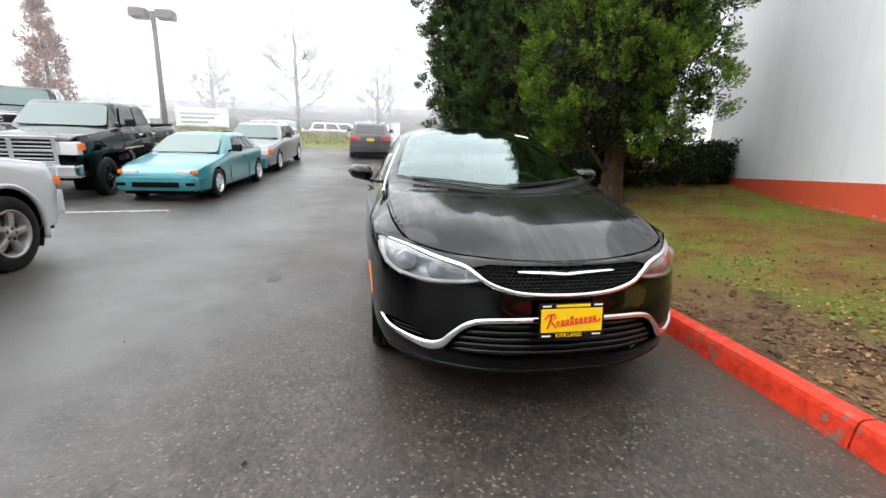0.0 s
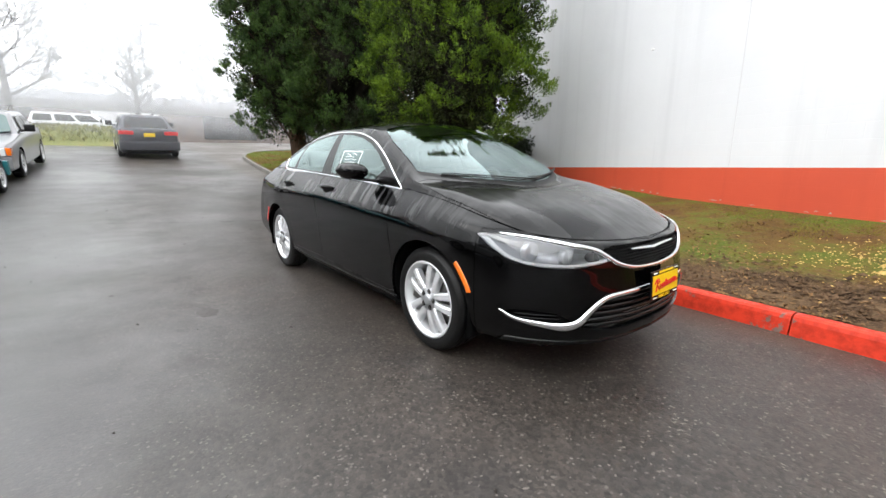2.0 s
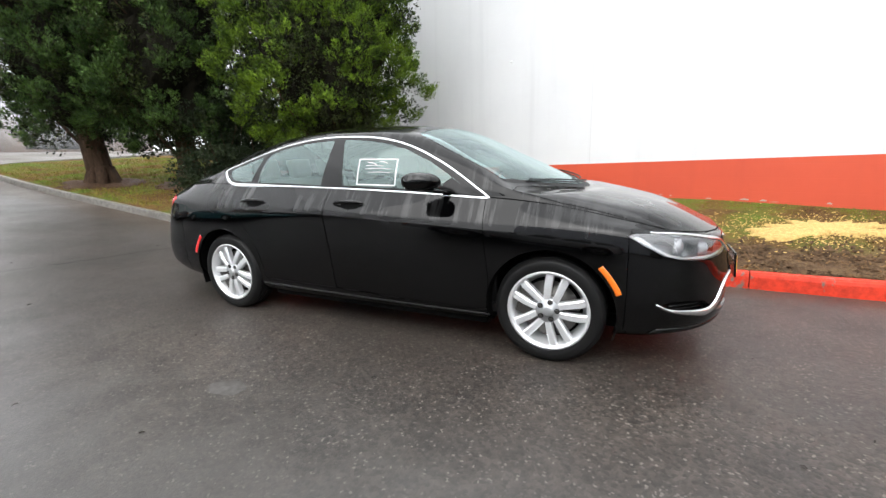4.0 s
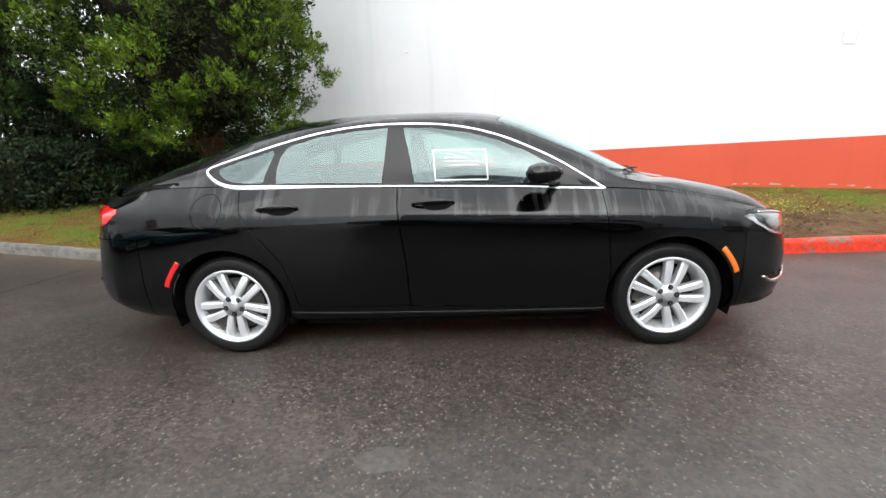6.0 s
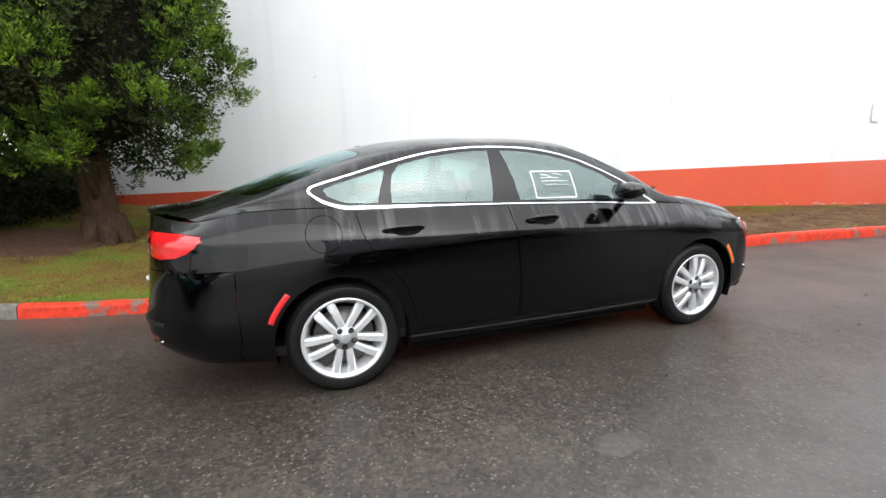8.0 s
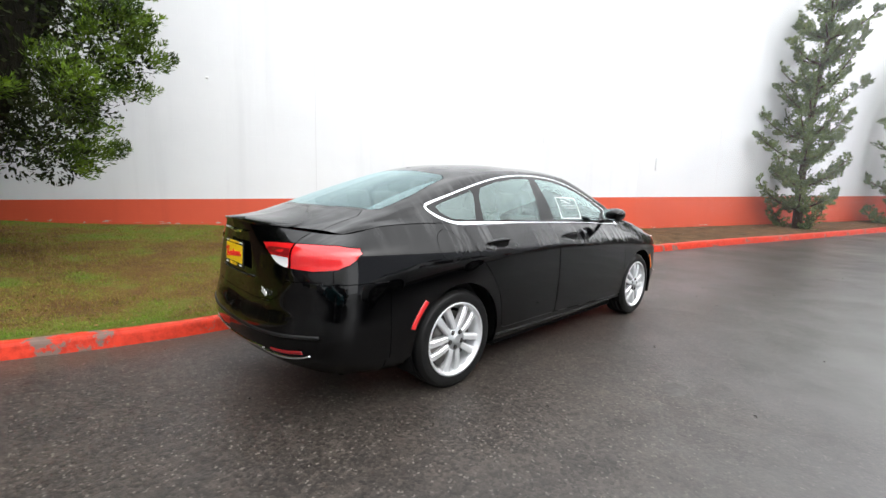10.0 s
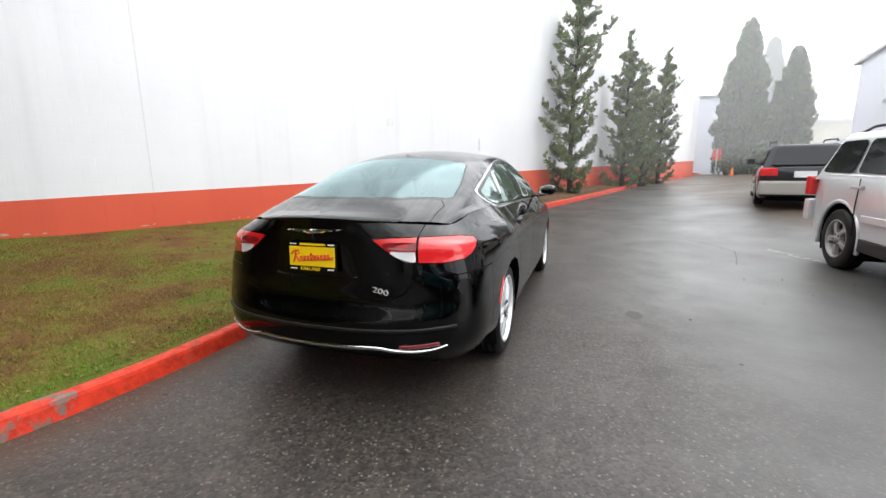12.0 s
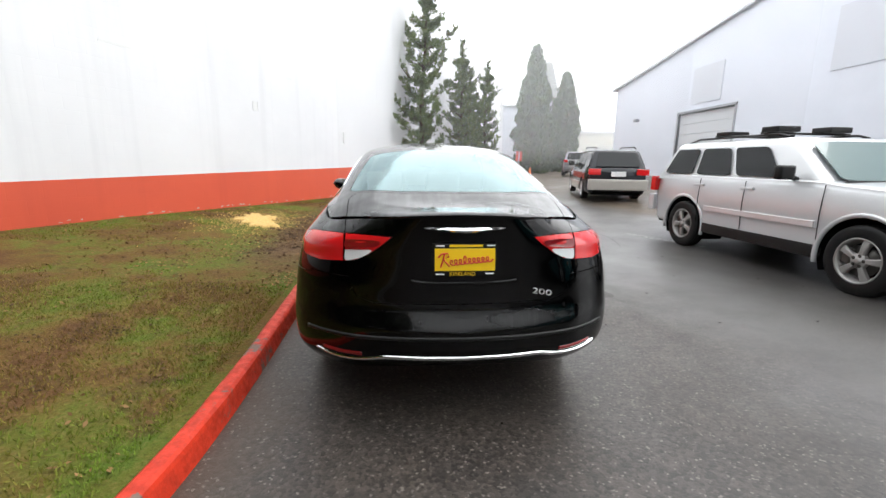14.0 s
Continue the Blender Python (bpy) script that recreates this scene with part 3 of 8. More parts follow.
def upper_net():
    """Hood, glasshouse, roof and deck: rows from the shoulder to the centre line, columns from nose to tail."""
    top = np.array(TOPLINE)
    edge = [top[3], (0.752, -1.80, 0.878), (0.788, -1.40, 0.962), (0.792, -1.04, 1.003), (0.801, -0.62, 1.018), (0.802, -0.22, 1.033), (0.802, 0.30, 1.053), (0.797, 0.78, 1.066),
            (0.789, 1.10, 1.076), (0.768, 1.46, 1.094), (0.742, 1.80, 1.092), (0.720, 1.95, 1.072), (0.686, 2.095, 1.046)]
    low = [(0.66, -2.048, 0.820), (0.715, -1.83, 0.897), (0.755, -1.43, 0.985), (0.770, -1.09, 1.045), (0.762, -0.72, 1.115), (0.735, -0.22, 1.205), (0.730, 0.30, 1.225), (0.728, 0.80, 1.225),
           (0.725, 1.13, 1.20), (0.712, 1.49, 1.155), (0.700, 1.83, 1.112), (0.680, 1.99, 1.090), (0.650, 2.138, 1.056)]
    rail = [(0.585, -2.120, 0.806), (0.640, -1.88, 0.912), (0.690, -1.47, 1.005), (0.735, -1.14, 1.052), (0.690, -0.82, 1.205), (0.607, -0.30, 1.385), (0.600, 0.32, 1.432), (0.612, 0.82, 1.402),
            (0.632, 1.18, 1.322), (0.655, 1.54, 1.215), (0.655, 1.87, 1.136), (0.626, 2.03, 1.103), (0.592, 2.168, 1.063)]
    sho = [(0.47, -2.197, 0.792), (0.50, -1.94, 0.918), (0.52, -1.55, 1.010), (0.56, -1.27, 1.050), (0.555, -0.90, 1.225), (0.500, -0.35, 1.442), (0.490, 0.34, 1.482), (0.495, 0.84, 1.457),
           (0.510, 1.21, 1.385), (0.520, 1.62, 1.262), (0.530, 1.95, 1.158), (0.510, 2.10, 1.116), (0.480, 2.262, 1.074)]
    mid = [(0.25, -2.275, 0.779), (0.26, -1.98, 0.922), (0.28, -1.62, 1.006), (0.29, -1.40, 1.038), (0.29, -0.98, 1.232), (0.26, -0.39, 1.478), (0.255, 0.36, 1.518), (0.255, 0.86, 1.497),
           (0.26, 1.22, 1.432), (0.27, 1.66, 1.298), (0.28, 2.01, 1.176), (0.27, 2.18, 1.126), (0.26, 2.395, 1.090)]
    cen = [(0, -2.30, 0.772), (0, -1.99, 0.918), (0, -1.65, 1.002), (0, -1.45, 1.030), (0, -1.00, 1.236), (0, -0.40, 1.488), (0, 0.36, 1.528), (0, 0.87, 1.508),
           (0, 1.22, 1.446), (0, 1.67, 1.308), (0, 2.04, 1.180), (0, 2.21, 1.130), (0, 2.44, 1.098)]
    return cat(np.array([edge, low, rail, sho, mid, cen], float), 50, 221)


def sheet_faces(bm, P, mirror):
    n, k = P.shape[:2]
    out = []
    V = [[bm.verts.new((-p[0], p[1], p[2]) if mirror else tuple(p)) for p in row] for row in P]
    for i in range(n - 1):
        for j in range(k - 1):
            q = [V[i][j], V[i][j + 1], V[i + 1][j + 1], V[i + 1][j]]
            out.append(bm.faces.new(q[::-1] if mirror else q))
    return out


def slice_outline(bm, poly, axis, keep):
    """Cut the faces that pass keep(centre) along the edges of a closed outline, drawn in the plane across the given axis."""
    a, b = [i for i in range(3) if i != axis]
    pts = [Vector(p) for p in poly]
    box_lo = [min(p[k] for p in pts) - 0.04 for k in (0, 1)]
    box_hi = [max(p[k] for p in pts) + 0.04 for k in (0, 1)]
    near = []
    for f in bm.faces:
        c = f.calc_center_median()
        if box_lo[0] < c[a] < box_hi[0] and box_lo[1] < c[b] < box_hi[1] and keep(c):
            near.append(f)
    for p, q in zip(pts, pts[1:] + pts[:1]):
        lo = (min(p[0], q[0]) - 0.03, min(p[1], q[1]) - 0.03)
        hi = (max(p[0], q[0]) + 0.03, max(p[1], q[1]) + 0.03)
        fs, rest = [], []
        for f in near:
            c = f.calc_center_median()
            (fs if lo[0] < c[a] < hi[0] and lo[1] < c[b] < hi[1] else rest).append(f)
        if not fs:
            continue
        geom = list({v for f in fs for v in f.verts}) + list({e for f in fs for e in f.edges}) + fs
        co, no = [0, 0, 0], [0, 0, 0]
        co[a], co[b] = p
        no[a], no[b] = -(q[1] - p[1]), q[0] - p[0]
        if Vector(no).length > 1e-6:
            r = bmesh.ops.bisect_plane(bm, geom=geom, plane_co=co, plane_no=no, dist=1e-5)
            near = rest + [f for f in r["geom"] if isinstance(f, bmesh.types.BMFace) and f.is_valid]


def inside(poly, x, y):
    hit = False
    for (x0, y0), (x1, y1) in zip(poly, poly[1:] + poly[:1]):
        if (y0 > y) != (y1 > y) and x < (x1 - x0) * (y - y0) / (y1 - y0) + x0:
            hit = not hit
    return hit


def soften(poly, n):
    """A closed smooth outline through the given corners."""
    p = np.array(poly, float)
    q = spline(np.vstack([p[-2:], p, p[:2]]), (len(p) + 3) * n + 1)
    return [tuple(v) for v in q[2 * n:-2 * n + 0][: len(p) * n]]


def mirror_x(poly):
    return [(-x, y) for x, y in poly]


def circle(cy, cz, r, n=40):
    return [(cy + r * math.cos(k * math.tau / n), cz + r * math.sin(k * math.tau / n)) for k in range(n)]


# outlines on the side (y, z)
GLASS_OUT = [(-0.985, 1.000), (-0.72, 1.170), (-0.52, 1.272), (-0.34, 1.345), (-0.15, 1.395), (0.05, 1.422), (0.33, 1.432), (0.55, 1.422), (0.78, 1.392), (1.02, 1.338),
             (1.25, 1.275), (1.44, 1.222), (1.50, 1.198), (1.495, 1.170), (1.42, 1.120), (1.32, 1.090), (1.20, 1.082), (0.75, 1.072), (0.20, 1.056), (-0.40, 1.032), (-0.80, 1.010)]
G = 0.020
PANE_FRONT = [(-0.83, 1.042), (-0.70, 1.135), (-0.52, 1.240), (-0.34, 1.315), (-0.15, 1.368), (0.05, 1.397), (0.235, 1.408), (0.195, 1.25), (0.165, 1.079), (-0.40, 1.055), (-0.75, 1.040)]
PANE_REAR = [(0.365, 1.079), (0.345, 1.25), (0.330, 1.408), (0.55, 1.398), (0.78, 1.368), (0.955, 1.325), (1.005, 1.27), (1.03, 1.18), (1.03, 1.100), (0.75, 1.094)]
PANE_QUARTER = [(1.115, 1.108), (1.10, 1.16), (1.05, 1.285), (1.065, 1.300), (1.25, 1.250), (1.405, 1.205), (1.42, 1.190), (1.40, 1.155), (1.33, 1.120), (1.22, 1.106)]
DOOR_FRONT = [(-0.96, 1.006), (-0.80, 1.010), (-0.40, 1.032), (0.20, 1.056), (0.265, 1.058), (0.262, 0.95), (0.225, 0.60), (0.215, 0.315), (-0.30, 0.298), (-0.90, 0.285), (-0.985, 0.30), (-1.005, 0.50), (-0.975, 0.80)]
DOOR_REAR = [(0.272, 1.058), (0.75, 1.072), (1.20, 1.082), (1.255, 1.06), (1.235, 0.95), (1.19, 0.86), (1.10, 0.76), (1.00, 0.62), (0.955, 0.48), (0.93, 0.34), (0.90, 0.325), (0.222, 0.315), (0.232, 0.60), (0.269, 0.95)]
ARCH_F, ARCH_R = circle(-1.371, 0.334, 0.383), circle(1.371, 0.334, 0.383)
FUEL = circle(1.445, 0.955, 0.098, 28)
# outlines from the front and the rear (x, z)
GRILLE = [(0, 0.752), (0.20, 0.756), (0.36, 0.760), (0.425, 0.745), (0.40, 0.705), (0.33, 0.662), (0.20, 0.634), (0, 0.626)]
GRILLE = GRILLE + [(-x, z) for x, z in GRILLE[-2:0:-1]]
HEADLAMP = [(0.438, 0.742), (0.53, 0.760), (0.64, 0.785), (0.74, 0.812), (0.835, 0.824), (0.853, 0.812), (0.846, 0.76), (0.815, 0.705), (0.745, 0.672), (0.62, 0.660), (0.50, 0.668), (0.385, 0.690)]
LOWER_GRILLE = [(0, 0.505), (0.30, 0.500), (0.42, 0.485), (0.49, 0.44), (0.545, 0.375), (0.55, 0.345), (0.40, 0.325), (0, 0.318)]
LOWER_GRILLE = LOWER_GRILLE + [(-x, z) for x, z in LOWER_GRILLE[-2:0:-1]]
FOG = [(0.60, 0.385), (0.66, 0.425), (0.74, 0.440), (0.80, 0.440), (0.825, 0.425), (0.80, 0.395), (0.72, 0.375), (0.63, 0.365)]
TAIL_OUT = [(0.584, 1.000), (0.66, 0.999), (0.75, 0.994), (0.808, 0.980), (0.830, 0.955), (0.835, 0.925), (0.826, 0.895), (0.798, 0.872), (0.71, 0.860), (0.588, 0.868)]
TAIL_IN = [(0.576, 1.001), (0.46, 1.000), (0.345, 0.992), (0.39, 0.955), (0.46, 0.905), (0.52, 0.877), (0.580, 0.869)]
TRUNK = [(0.58, 1.2), (0.58, 0.99), (0.58, 0.86), (0.555, 0.76), (0.52, 0.70), (0.44, 0.672), (0.0, 0.66)]
TRUNK = TRUNK + [(-x, z) for x, z in TRUNK[-2::-1]]
# outlines from above (x, y)
SCREEN = [(0, -1.440), (0.28, -1.375), (0.52, -1.235), (0.665, -1.090), (0.700, -1.03), (0.672, -0.88), (0.615, -0.60), (0.555, -0.40), (0.52, -0.365), (0.26, -0.425), (0, -0.440)]
SCREEN = SCREEN + [(-x, y) for x, y in SCREEN[-2:0:-1]]
BACKLIGHT = [(0, 1.225), (0.30, 1.205), (0.475, 1.165), (0.525, 1.20), (0.585, 1.55), (0.610, 1.80), (0.570, 1.86), (0.30, 1.985), (0, 2.02)]
BACKLIGHT = BACKLIGHT + [(-x, y) for x, y in BACKLIGHT[-2:0:-1]]
HOOD = [(0, -2.31), (0.30, -2.279), (0.54, -2.178), (0.715, -2.01), (0.745, -1.82), (0.772, -1.42), (0.762, -1.12), (0.70, -1.13), (0.53, -1.29), (0.28, -1.43), (0, -1.49)]
HOOD = HOOD + [(-x, y) for x, y in HOOD[-2:0:-1]]
DECK = [(0, 2.045), (0.30, 2.01), (0.56, 1.89), (0.60, 1.95), (0.58, 2.30), (0.50, 2.60), (0, 2.60)]
DECK = DECK + [(-x, y) for x, y in DECK[-2:0:-1]]
SUNROOF = [(-0.40, -0.22), (0.40, -0.22), (0.42, 0.95), (-0.42, 0.95)]


def build_sedan_shell():
    """The whole skin, sliced along its shut lines; returns faces by panel name and smooth normals."""
    bm = bmesh.new()
    rib, up = body_ribbon(), upper_net()
    for mir in (False, True):
        sheet_faces(bm, rib[::-1], mir)
        sheet_faces(bm, up, mir)
    bmesh.ops.remove_doubles(bm, verts=bm.verts, dist=0.0004)
    bmesh.ops.recalc_face_normals(bm, faces=bm.faces)
    bm.normal_update()
    probe = bmesh.new()
    probe_me = bpy.data.meshes.new("probe")
    bm.to_mesh(probe_me)
    probe.from_mesh(probe_me)
    bpy.data.meshes.remove(probe_me)
    bmesh.ops.triangulate(probe, faces=probe.faces)
    probe.normal_update()
    probe.verts.ensure_lookup_table()
    probe.faces.ensure_lookup_table()
    tree = BVHTree.FromBMesh(probe)

    side = lambda c: abs(c.x) > 0.5
    front = lambda c: c.y < -1.70 and c.z < 0.86
    rear = lambda c: c.y > 2.0 and c.z < 1.085
    above = lambda c: c.z > 0.74
    for poly in (GLASS_OUT, PANE_FRONT, PANE_REAR, PANE_QUARTER, DOOR_FRONT, DOOR_REAR, ARCH_F, ARCH_R, FUEL):
        slice_outline(bm, poly, 0, side)
    for poly in (GRILLE, LOWER_GRILLE):
        slice_outline(bm, poly, 1, front)
    for poly in (HEADLAMP, FOG):
        slice_outline(bm, poly, 1, lambda c: front(c) and c.x > 0)
        slice_outline(bm, mirror_x(poly), 1, lambda c: front(c) and c.x < 0)
    for poly in (TAIL_OUT, TAIL_IN):
        slice_outline(bm, poly, 1, lambda c: rear(c) and c.x > 0)
        slice_outline(bm, mirror_x(poly), 1, lambda c: rear(c) and c.x < 0)
    slice_outline(bm, TRUNK, 1, rear)
    for poly in (SCREEN, BACKLIGHT, HOOD, DECK):
        slice_outline(bm, poly, 2, above)

    panels = {}
    for f in bm.faces:
        c = f.calc_center_median()
        sgn = "_l" if c.x > 0 else "_r"
        ax = abs(c.x)
        name = "body"
        if above(c) and inside(SCREEN, c.x, c.y):
            name = "windscreen"
        elif above(c) and inside(BACKLIGHT, c.x, c.y):
            name = "rear_window"
        elif side(c) and (inside(ARCH_F, c.y, c.z) or inside(ARCH_R, c.y, c.z)):
            continue
        elif side(c) and inside(PANE_FRONT, c.y, c.z):
            name = "front_pane" + sgn
        elif side(c) and inside(PANE_REAR, c.y, c.z):
            name = "rear_pane" + sgn
        elif side(c) and inside(PANE_QUARTER, c.y, c.z):
            name = "quarter_pane" + sgn
        elif side(c) and inside(GLASS_OUT, c.y, c.z):
            name = "window_frame" + sgn
        elif side(c) and inside(FUEL, c.y, c.z) and c.x < 0:
            name = "fuel_flap"
        elif side(c) and inside(DOOR_FRONT, c.y, c.z):
            name = "front_door" + sgn
        elif side(c) and inside(DOOR_REAR, c.y, c.z):
            name = "rear_door" + sgn
        elif front(c) and inside(GRILLE, c.x, c.z):
            name = "skip"
        elif front(c) and inside(LOWER_GRILLE, c.x, c.z):
            name = "skip"
        elif front(c) and inside(HEADLAMP, ax, c.z):
            name = "headlamp_lens" + sgn
        elif front(c) and inside(FOG, ax, c.z):
            name = "skip"
        elif rear(c) and inside(TAIL_OUT, ax, c.z):
            name = "tail_outer" + sgn
        elif rear(c) and inside(TAIL_IN, ax, c.z):
            name = "tail_inner" + sgn
        elif (rear(c) or (c.y > 2.0 and c.z > 1.0)) and inside(TRUNK, c.x, c.z) and (c.z < 1.085 or inside(DECK, c.x, c.y)):
            name = "boot_lid"
        elif above(c) and inside(DECK, c.x, c.y):
            name = "boot_lid"
        elif above(c) and inside(HOOD, c.x, c.y) and c.y < -1.0:
            name = "bonnet"
        elif c.y < -1.80 and c.z < 0.84:
            name = "front_bumper"
        elif c.y > 1.92 and c.z < 0.80:
            name = "rear_bumper"
        if name != "skip":
            panels.setdefault(name, []).append(f)
    return bm, panels, probe, tree


def smooth_normal(probe, tree, co):
    loc, no, idx, dist = tree.find_nearest(co)
    f = probe.faces[idx]
    a, b, c = (v.co for v in f.verts)
    v0, v1, v2 = b - a, c - a, loc - a
    d00, d01, d11, d20, d21 = v0.dot(v0), v0.dot(v1), v1.dot(v1), v2.dot(v0), v2.dot(v1)
    den = d00 * d11 - d01 * d01
    if abs(den) < 1e-14:
        return no
    v = (d11 * d20 - d01 * d21) / den
    w = (d00 * d21 - d01 * d20) / den
    n0, n1, n2 = (x.normal for x in f.verts)
    return (n0 * (1 - v - w) + n1 * v + n2 * w).normalized()


def panel_mesh(name, faces, probe, tree, gap, depth, cache):
    """One panel of the skin: drawn back from its edges by gap, with a flange of the given depth folded inwards."""
    index, cos, nos, polys = {}, [], [], []
    edges = {}
    for f in faces:
        ids = []
        for v in f.verts:
            if v not in index:
                if v not in cache:
                    cache[v] = smooth_normal(probe, tree, v.co)
                index[v] = len(cos)
                cos.append(v.co.copy())
                nos.append(cache[v])
            ids.append(index[v])
        polys.append(ids)
        for i, j in zip(ids, ids[1:] + ids[:1]):
            edges.setdefault((min(i, j), max(i, j)), []).append((i, j))
    rim = [uses[0] for uses in edges.values() if len(uses) == 1]
    pull = {}
    for i, j in rim:
        d = (cos[j] - cos[i])
        if d.length < 1e-7:
            continue
        for k in (i, j):
            pull[k] = pull.get(k, Vector()) + nos[k].cross(d).normalized()
    for k, v in pull.items():
        if abs(cos[k].x) > 0.0005:
            if v.length > 1e-6:
                cos[k] = cos[k] + v.normalized() * gap
    base = len(cos)
    twin = {}
    allno = list(nos)
    for i, j in rim:
        for k in (i, j):
            if k not in twin:
                twin[k] = (len(cos), len(cos) + 1)
                cos.append(cos[k].copy())
                cos.append(cos[k] - nos[k] * depth)
                allno += [Vector(), Vector()]
        a, b = twin[i], twin[j]
        polys.append([a[0], a[1], b[1], b[0]])
        n = (cos[b[0]] - cos[a[0]]).cross(-nos[i])
        for k in (*a, *b):
            allno[k] = allno[k] - n
    me = bpy.data.meshes.new(name)
    me.from_pydata([tuple(c) for c in cos], [], polys)
    me.polygons.foreach_set("use_smooth", [True] * len(me.polygons))
    me.normals_split_custom_set_from_vertices([tuple(n.normalized()) if n.length > 1e-9 else (0, 0, 1) for n in allno])
    return me


sedan = tagged(new("sedan"), "glossy black four-door sedan wet with rain, parked along the red kerb", "car")
skin, panels, skin_probe, skin_tree = build_sedan_shell()
normal_cache = {}


def on_skin(origin, way):
    loc, no, idx, dist = skin_tree.ray_cast(Vector(origin), Vector(way))
    return loc, no


def skin_side(y, z, sign=-1, out=0.0):
    loc, no = on_skin((sign * 2.5, y, z), (-sign, 0, 0))
    if loc is None:
        loc = skin_tree.find_nearest(Vector((sign * 0.8, y, z)))[0]
    n = smooth_normal(skin_probe, skin_tree, loc)
    return loc + n * out


def skin_front(x, z, out=0.0, back=False):
    loc, no = on_skin((x, 4 if back else -4, z), (0, -1 if back else 1, 0))
    if loc is None:
        loc = skin_tree.find_nearest(Vector((x, 2.4 if back else -2.3, z)))[0]
    n = smooth_normal(skin_probe, skin_tree, loc)
    return loc + n * out


def skin_top(x, y, out=0.0):
    loc, no = on_skin((x, y, 4), (0, 0, -1))
    if loc is None:
        loc = skin_tree.find_nearest(Vector((x, y, 1.05)))[0]
    n = smooth_normal(skin_probe, skin_tree, loc)
    return loc + n * out


def skin_part(key, name, material, parent=sedan, label="", gap=0.0022, depth=0.016):
    me = panel_mesh(name, panels[key], skin_probe, skin_tree, gap, depth, normal_cache)
    ob = mesh_obj(name, me, material, parent, label)
    return ob


skin_part("body", "body", PAINT_BLACK, label="black painted body shell beaded with rain")
skin_part("bonnet", "bonnet", PAINT_BLACK, label="black bonnet with dried water streaks")
skin_part("boot_lid", "boot_lid", PAINT_BLACK, label="black boot lid with water runs")
skin_part("front_bumper", "front_bumper", PAINT_BLACK)
skin_part("rear_bumper", "rear_bumper", PAINT_BLACK)
skin_part("fuel_flap", "fuel_flap", PAINT_BLACK, gap=0.0015)
skin_part("windscreen", "windscreen", CAR_GLASS, label="raked windscreen mirroring the trees", gap=0.003, depth=0.004).visible_shadow = False
skin_part("rear_window", "rear_window", WET_GLASS, label="rain-wet rear window", gap=0.003, depth=0.004).visible_shadow = False
for s in ("_r", "_l"):
    fd = skin_part("front_door" + s, "front_door", PAINT_BLACK)
    rd = skin_part("rear_door" + s, "rear_door", PAINT_BLACK)
    skin_part("window_frame" + s, "window_frame", GLOSS_BLACK, sedan, "gloss black window surround", gap=0.0, depth=0.02)
    for key, name in (("front_pane", "window_pane"), ("rear_pane", "window_pane"), ("quarter_pane", "quarter_pane")):
        skin_part(key + s, name, SIDE_GLASS, fd if key == "front_pane" else rd, "tinted side glass", gap=0.0, depth=0.003).visible_shadow = False


def skin_tube(name, pts, r, material, parent, label="", sides=8, flat=0.6, closed=False, up=(1, 0, 0)):
    bm = bmesh.new()
    tube(bm, pts, r, sides, not closed, flat, up)
    if closed:
        bmesh.ops.remove_doubles(bm, verts=bm.verts, dist=0.0005)
    return obj(name, bm, material, parent, label, smooth=True)


def dense(poly, n, closed=True):
    """Evenly spaced points on a smooth line through poly."""
    p = np.array(poly + poly[:1] if closed else poly, float)
    q = spline(p, 40 * len(p))
    d = np.concatenate([[0], np.cumsum(np.linalg.norm(np.diff(q, axis=0), axis=1))])
    u = np.linspace(0, d[-1], n)
    return np.column_stack([np.interp(u, d, q[:, k]) for k in range(q.shape[1])])


def ribbon_on(name, poly, place, half, proud, material, parent, label="", n=160, closed=False, widths=None):
    """A raised strip of trim that follows the skin: poly drawn flat, place(a, b, out) puts it on the skin."""
    line = dense(poly, n, closed)
    d = np.gradient(line, axis=0)
    if closed:
        d[0] = d[-1] = line[1] - line[-2]
    d /= np.linalg.norm(d, axis=1)[:, None] + 1e-9
    nrm = np.column_stack([-d[:, 1], d[:, 0]])
    bm = bmesh.new()
    rings = []
    for i in range(n):
        h = half if widths is None else half * widths(i / (n - 1))
        ring = []
        for k, up in ((-1, -0.004), (-0.9, proud * 0.6), (-0.45, proud), (0.45, proud), (0.9, proud * 0.6), (1, -0.004)):
            a, b = line[i] + nrm[i] * h * k
            ring.append(bm.verts.new(place(a, b, up)))
        rings.append(ring)
    for p, q in zip(rings, rings[1:]):
        for k in range(5):
            bm.faces.new((p[k], p[k + 1], q[k + 1], q[k]))
    if not closed:
        bm.faces.new(rings[0])
        bm.faces.new(rings[-1][::-1])
    bmesh.ops.recalc_face_normals(bm, faces=bm.faces)
    return obj(name, bm, material, parent, label, smooth=True)


# bright surround of the side glass, one loop a side, wider at the rear tip
for sgn in (-1, 1):
    def glass_width(u):
        return 0.72 + 0.85 * math.exp(-((u - 0.585) / 0.075) ** 2)
    ribbon_on("window_surround", GLASS_OUT, lambda a, b, o, s=sgn: skin_side(a, b, s, o), 0.0088, 0.006, CHROME, sedan, "polished chrome window surround", 260, True, glass_width)

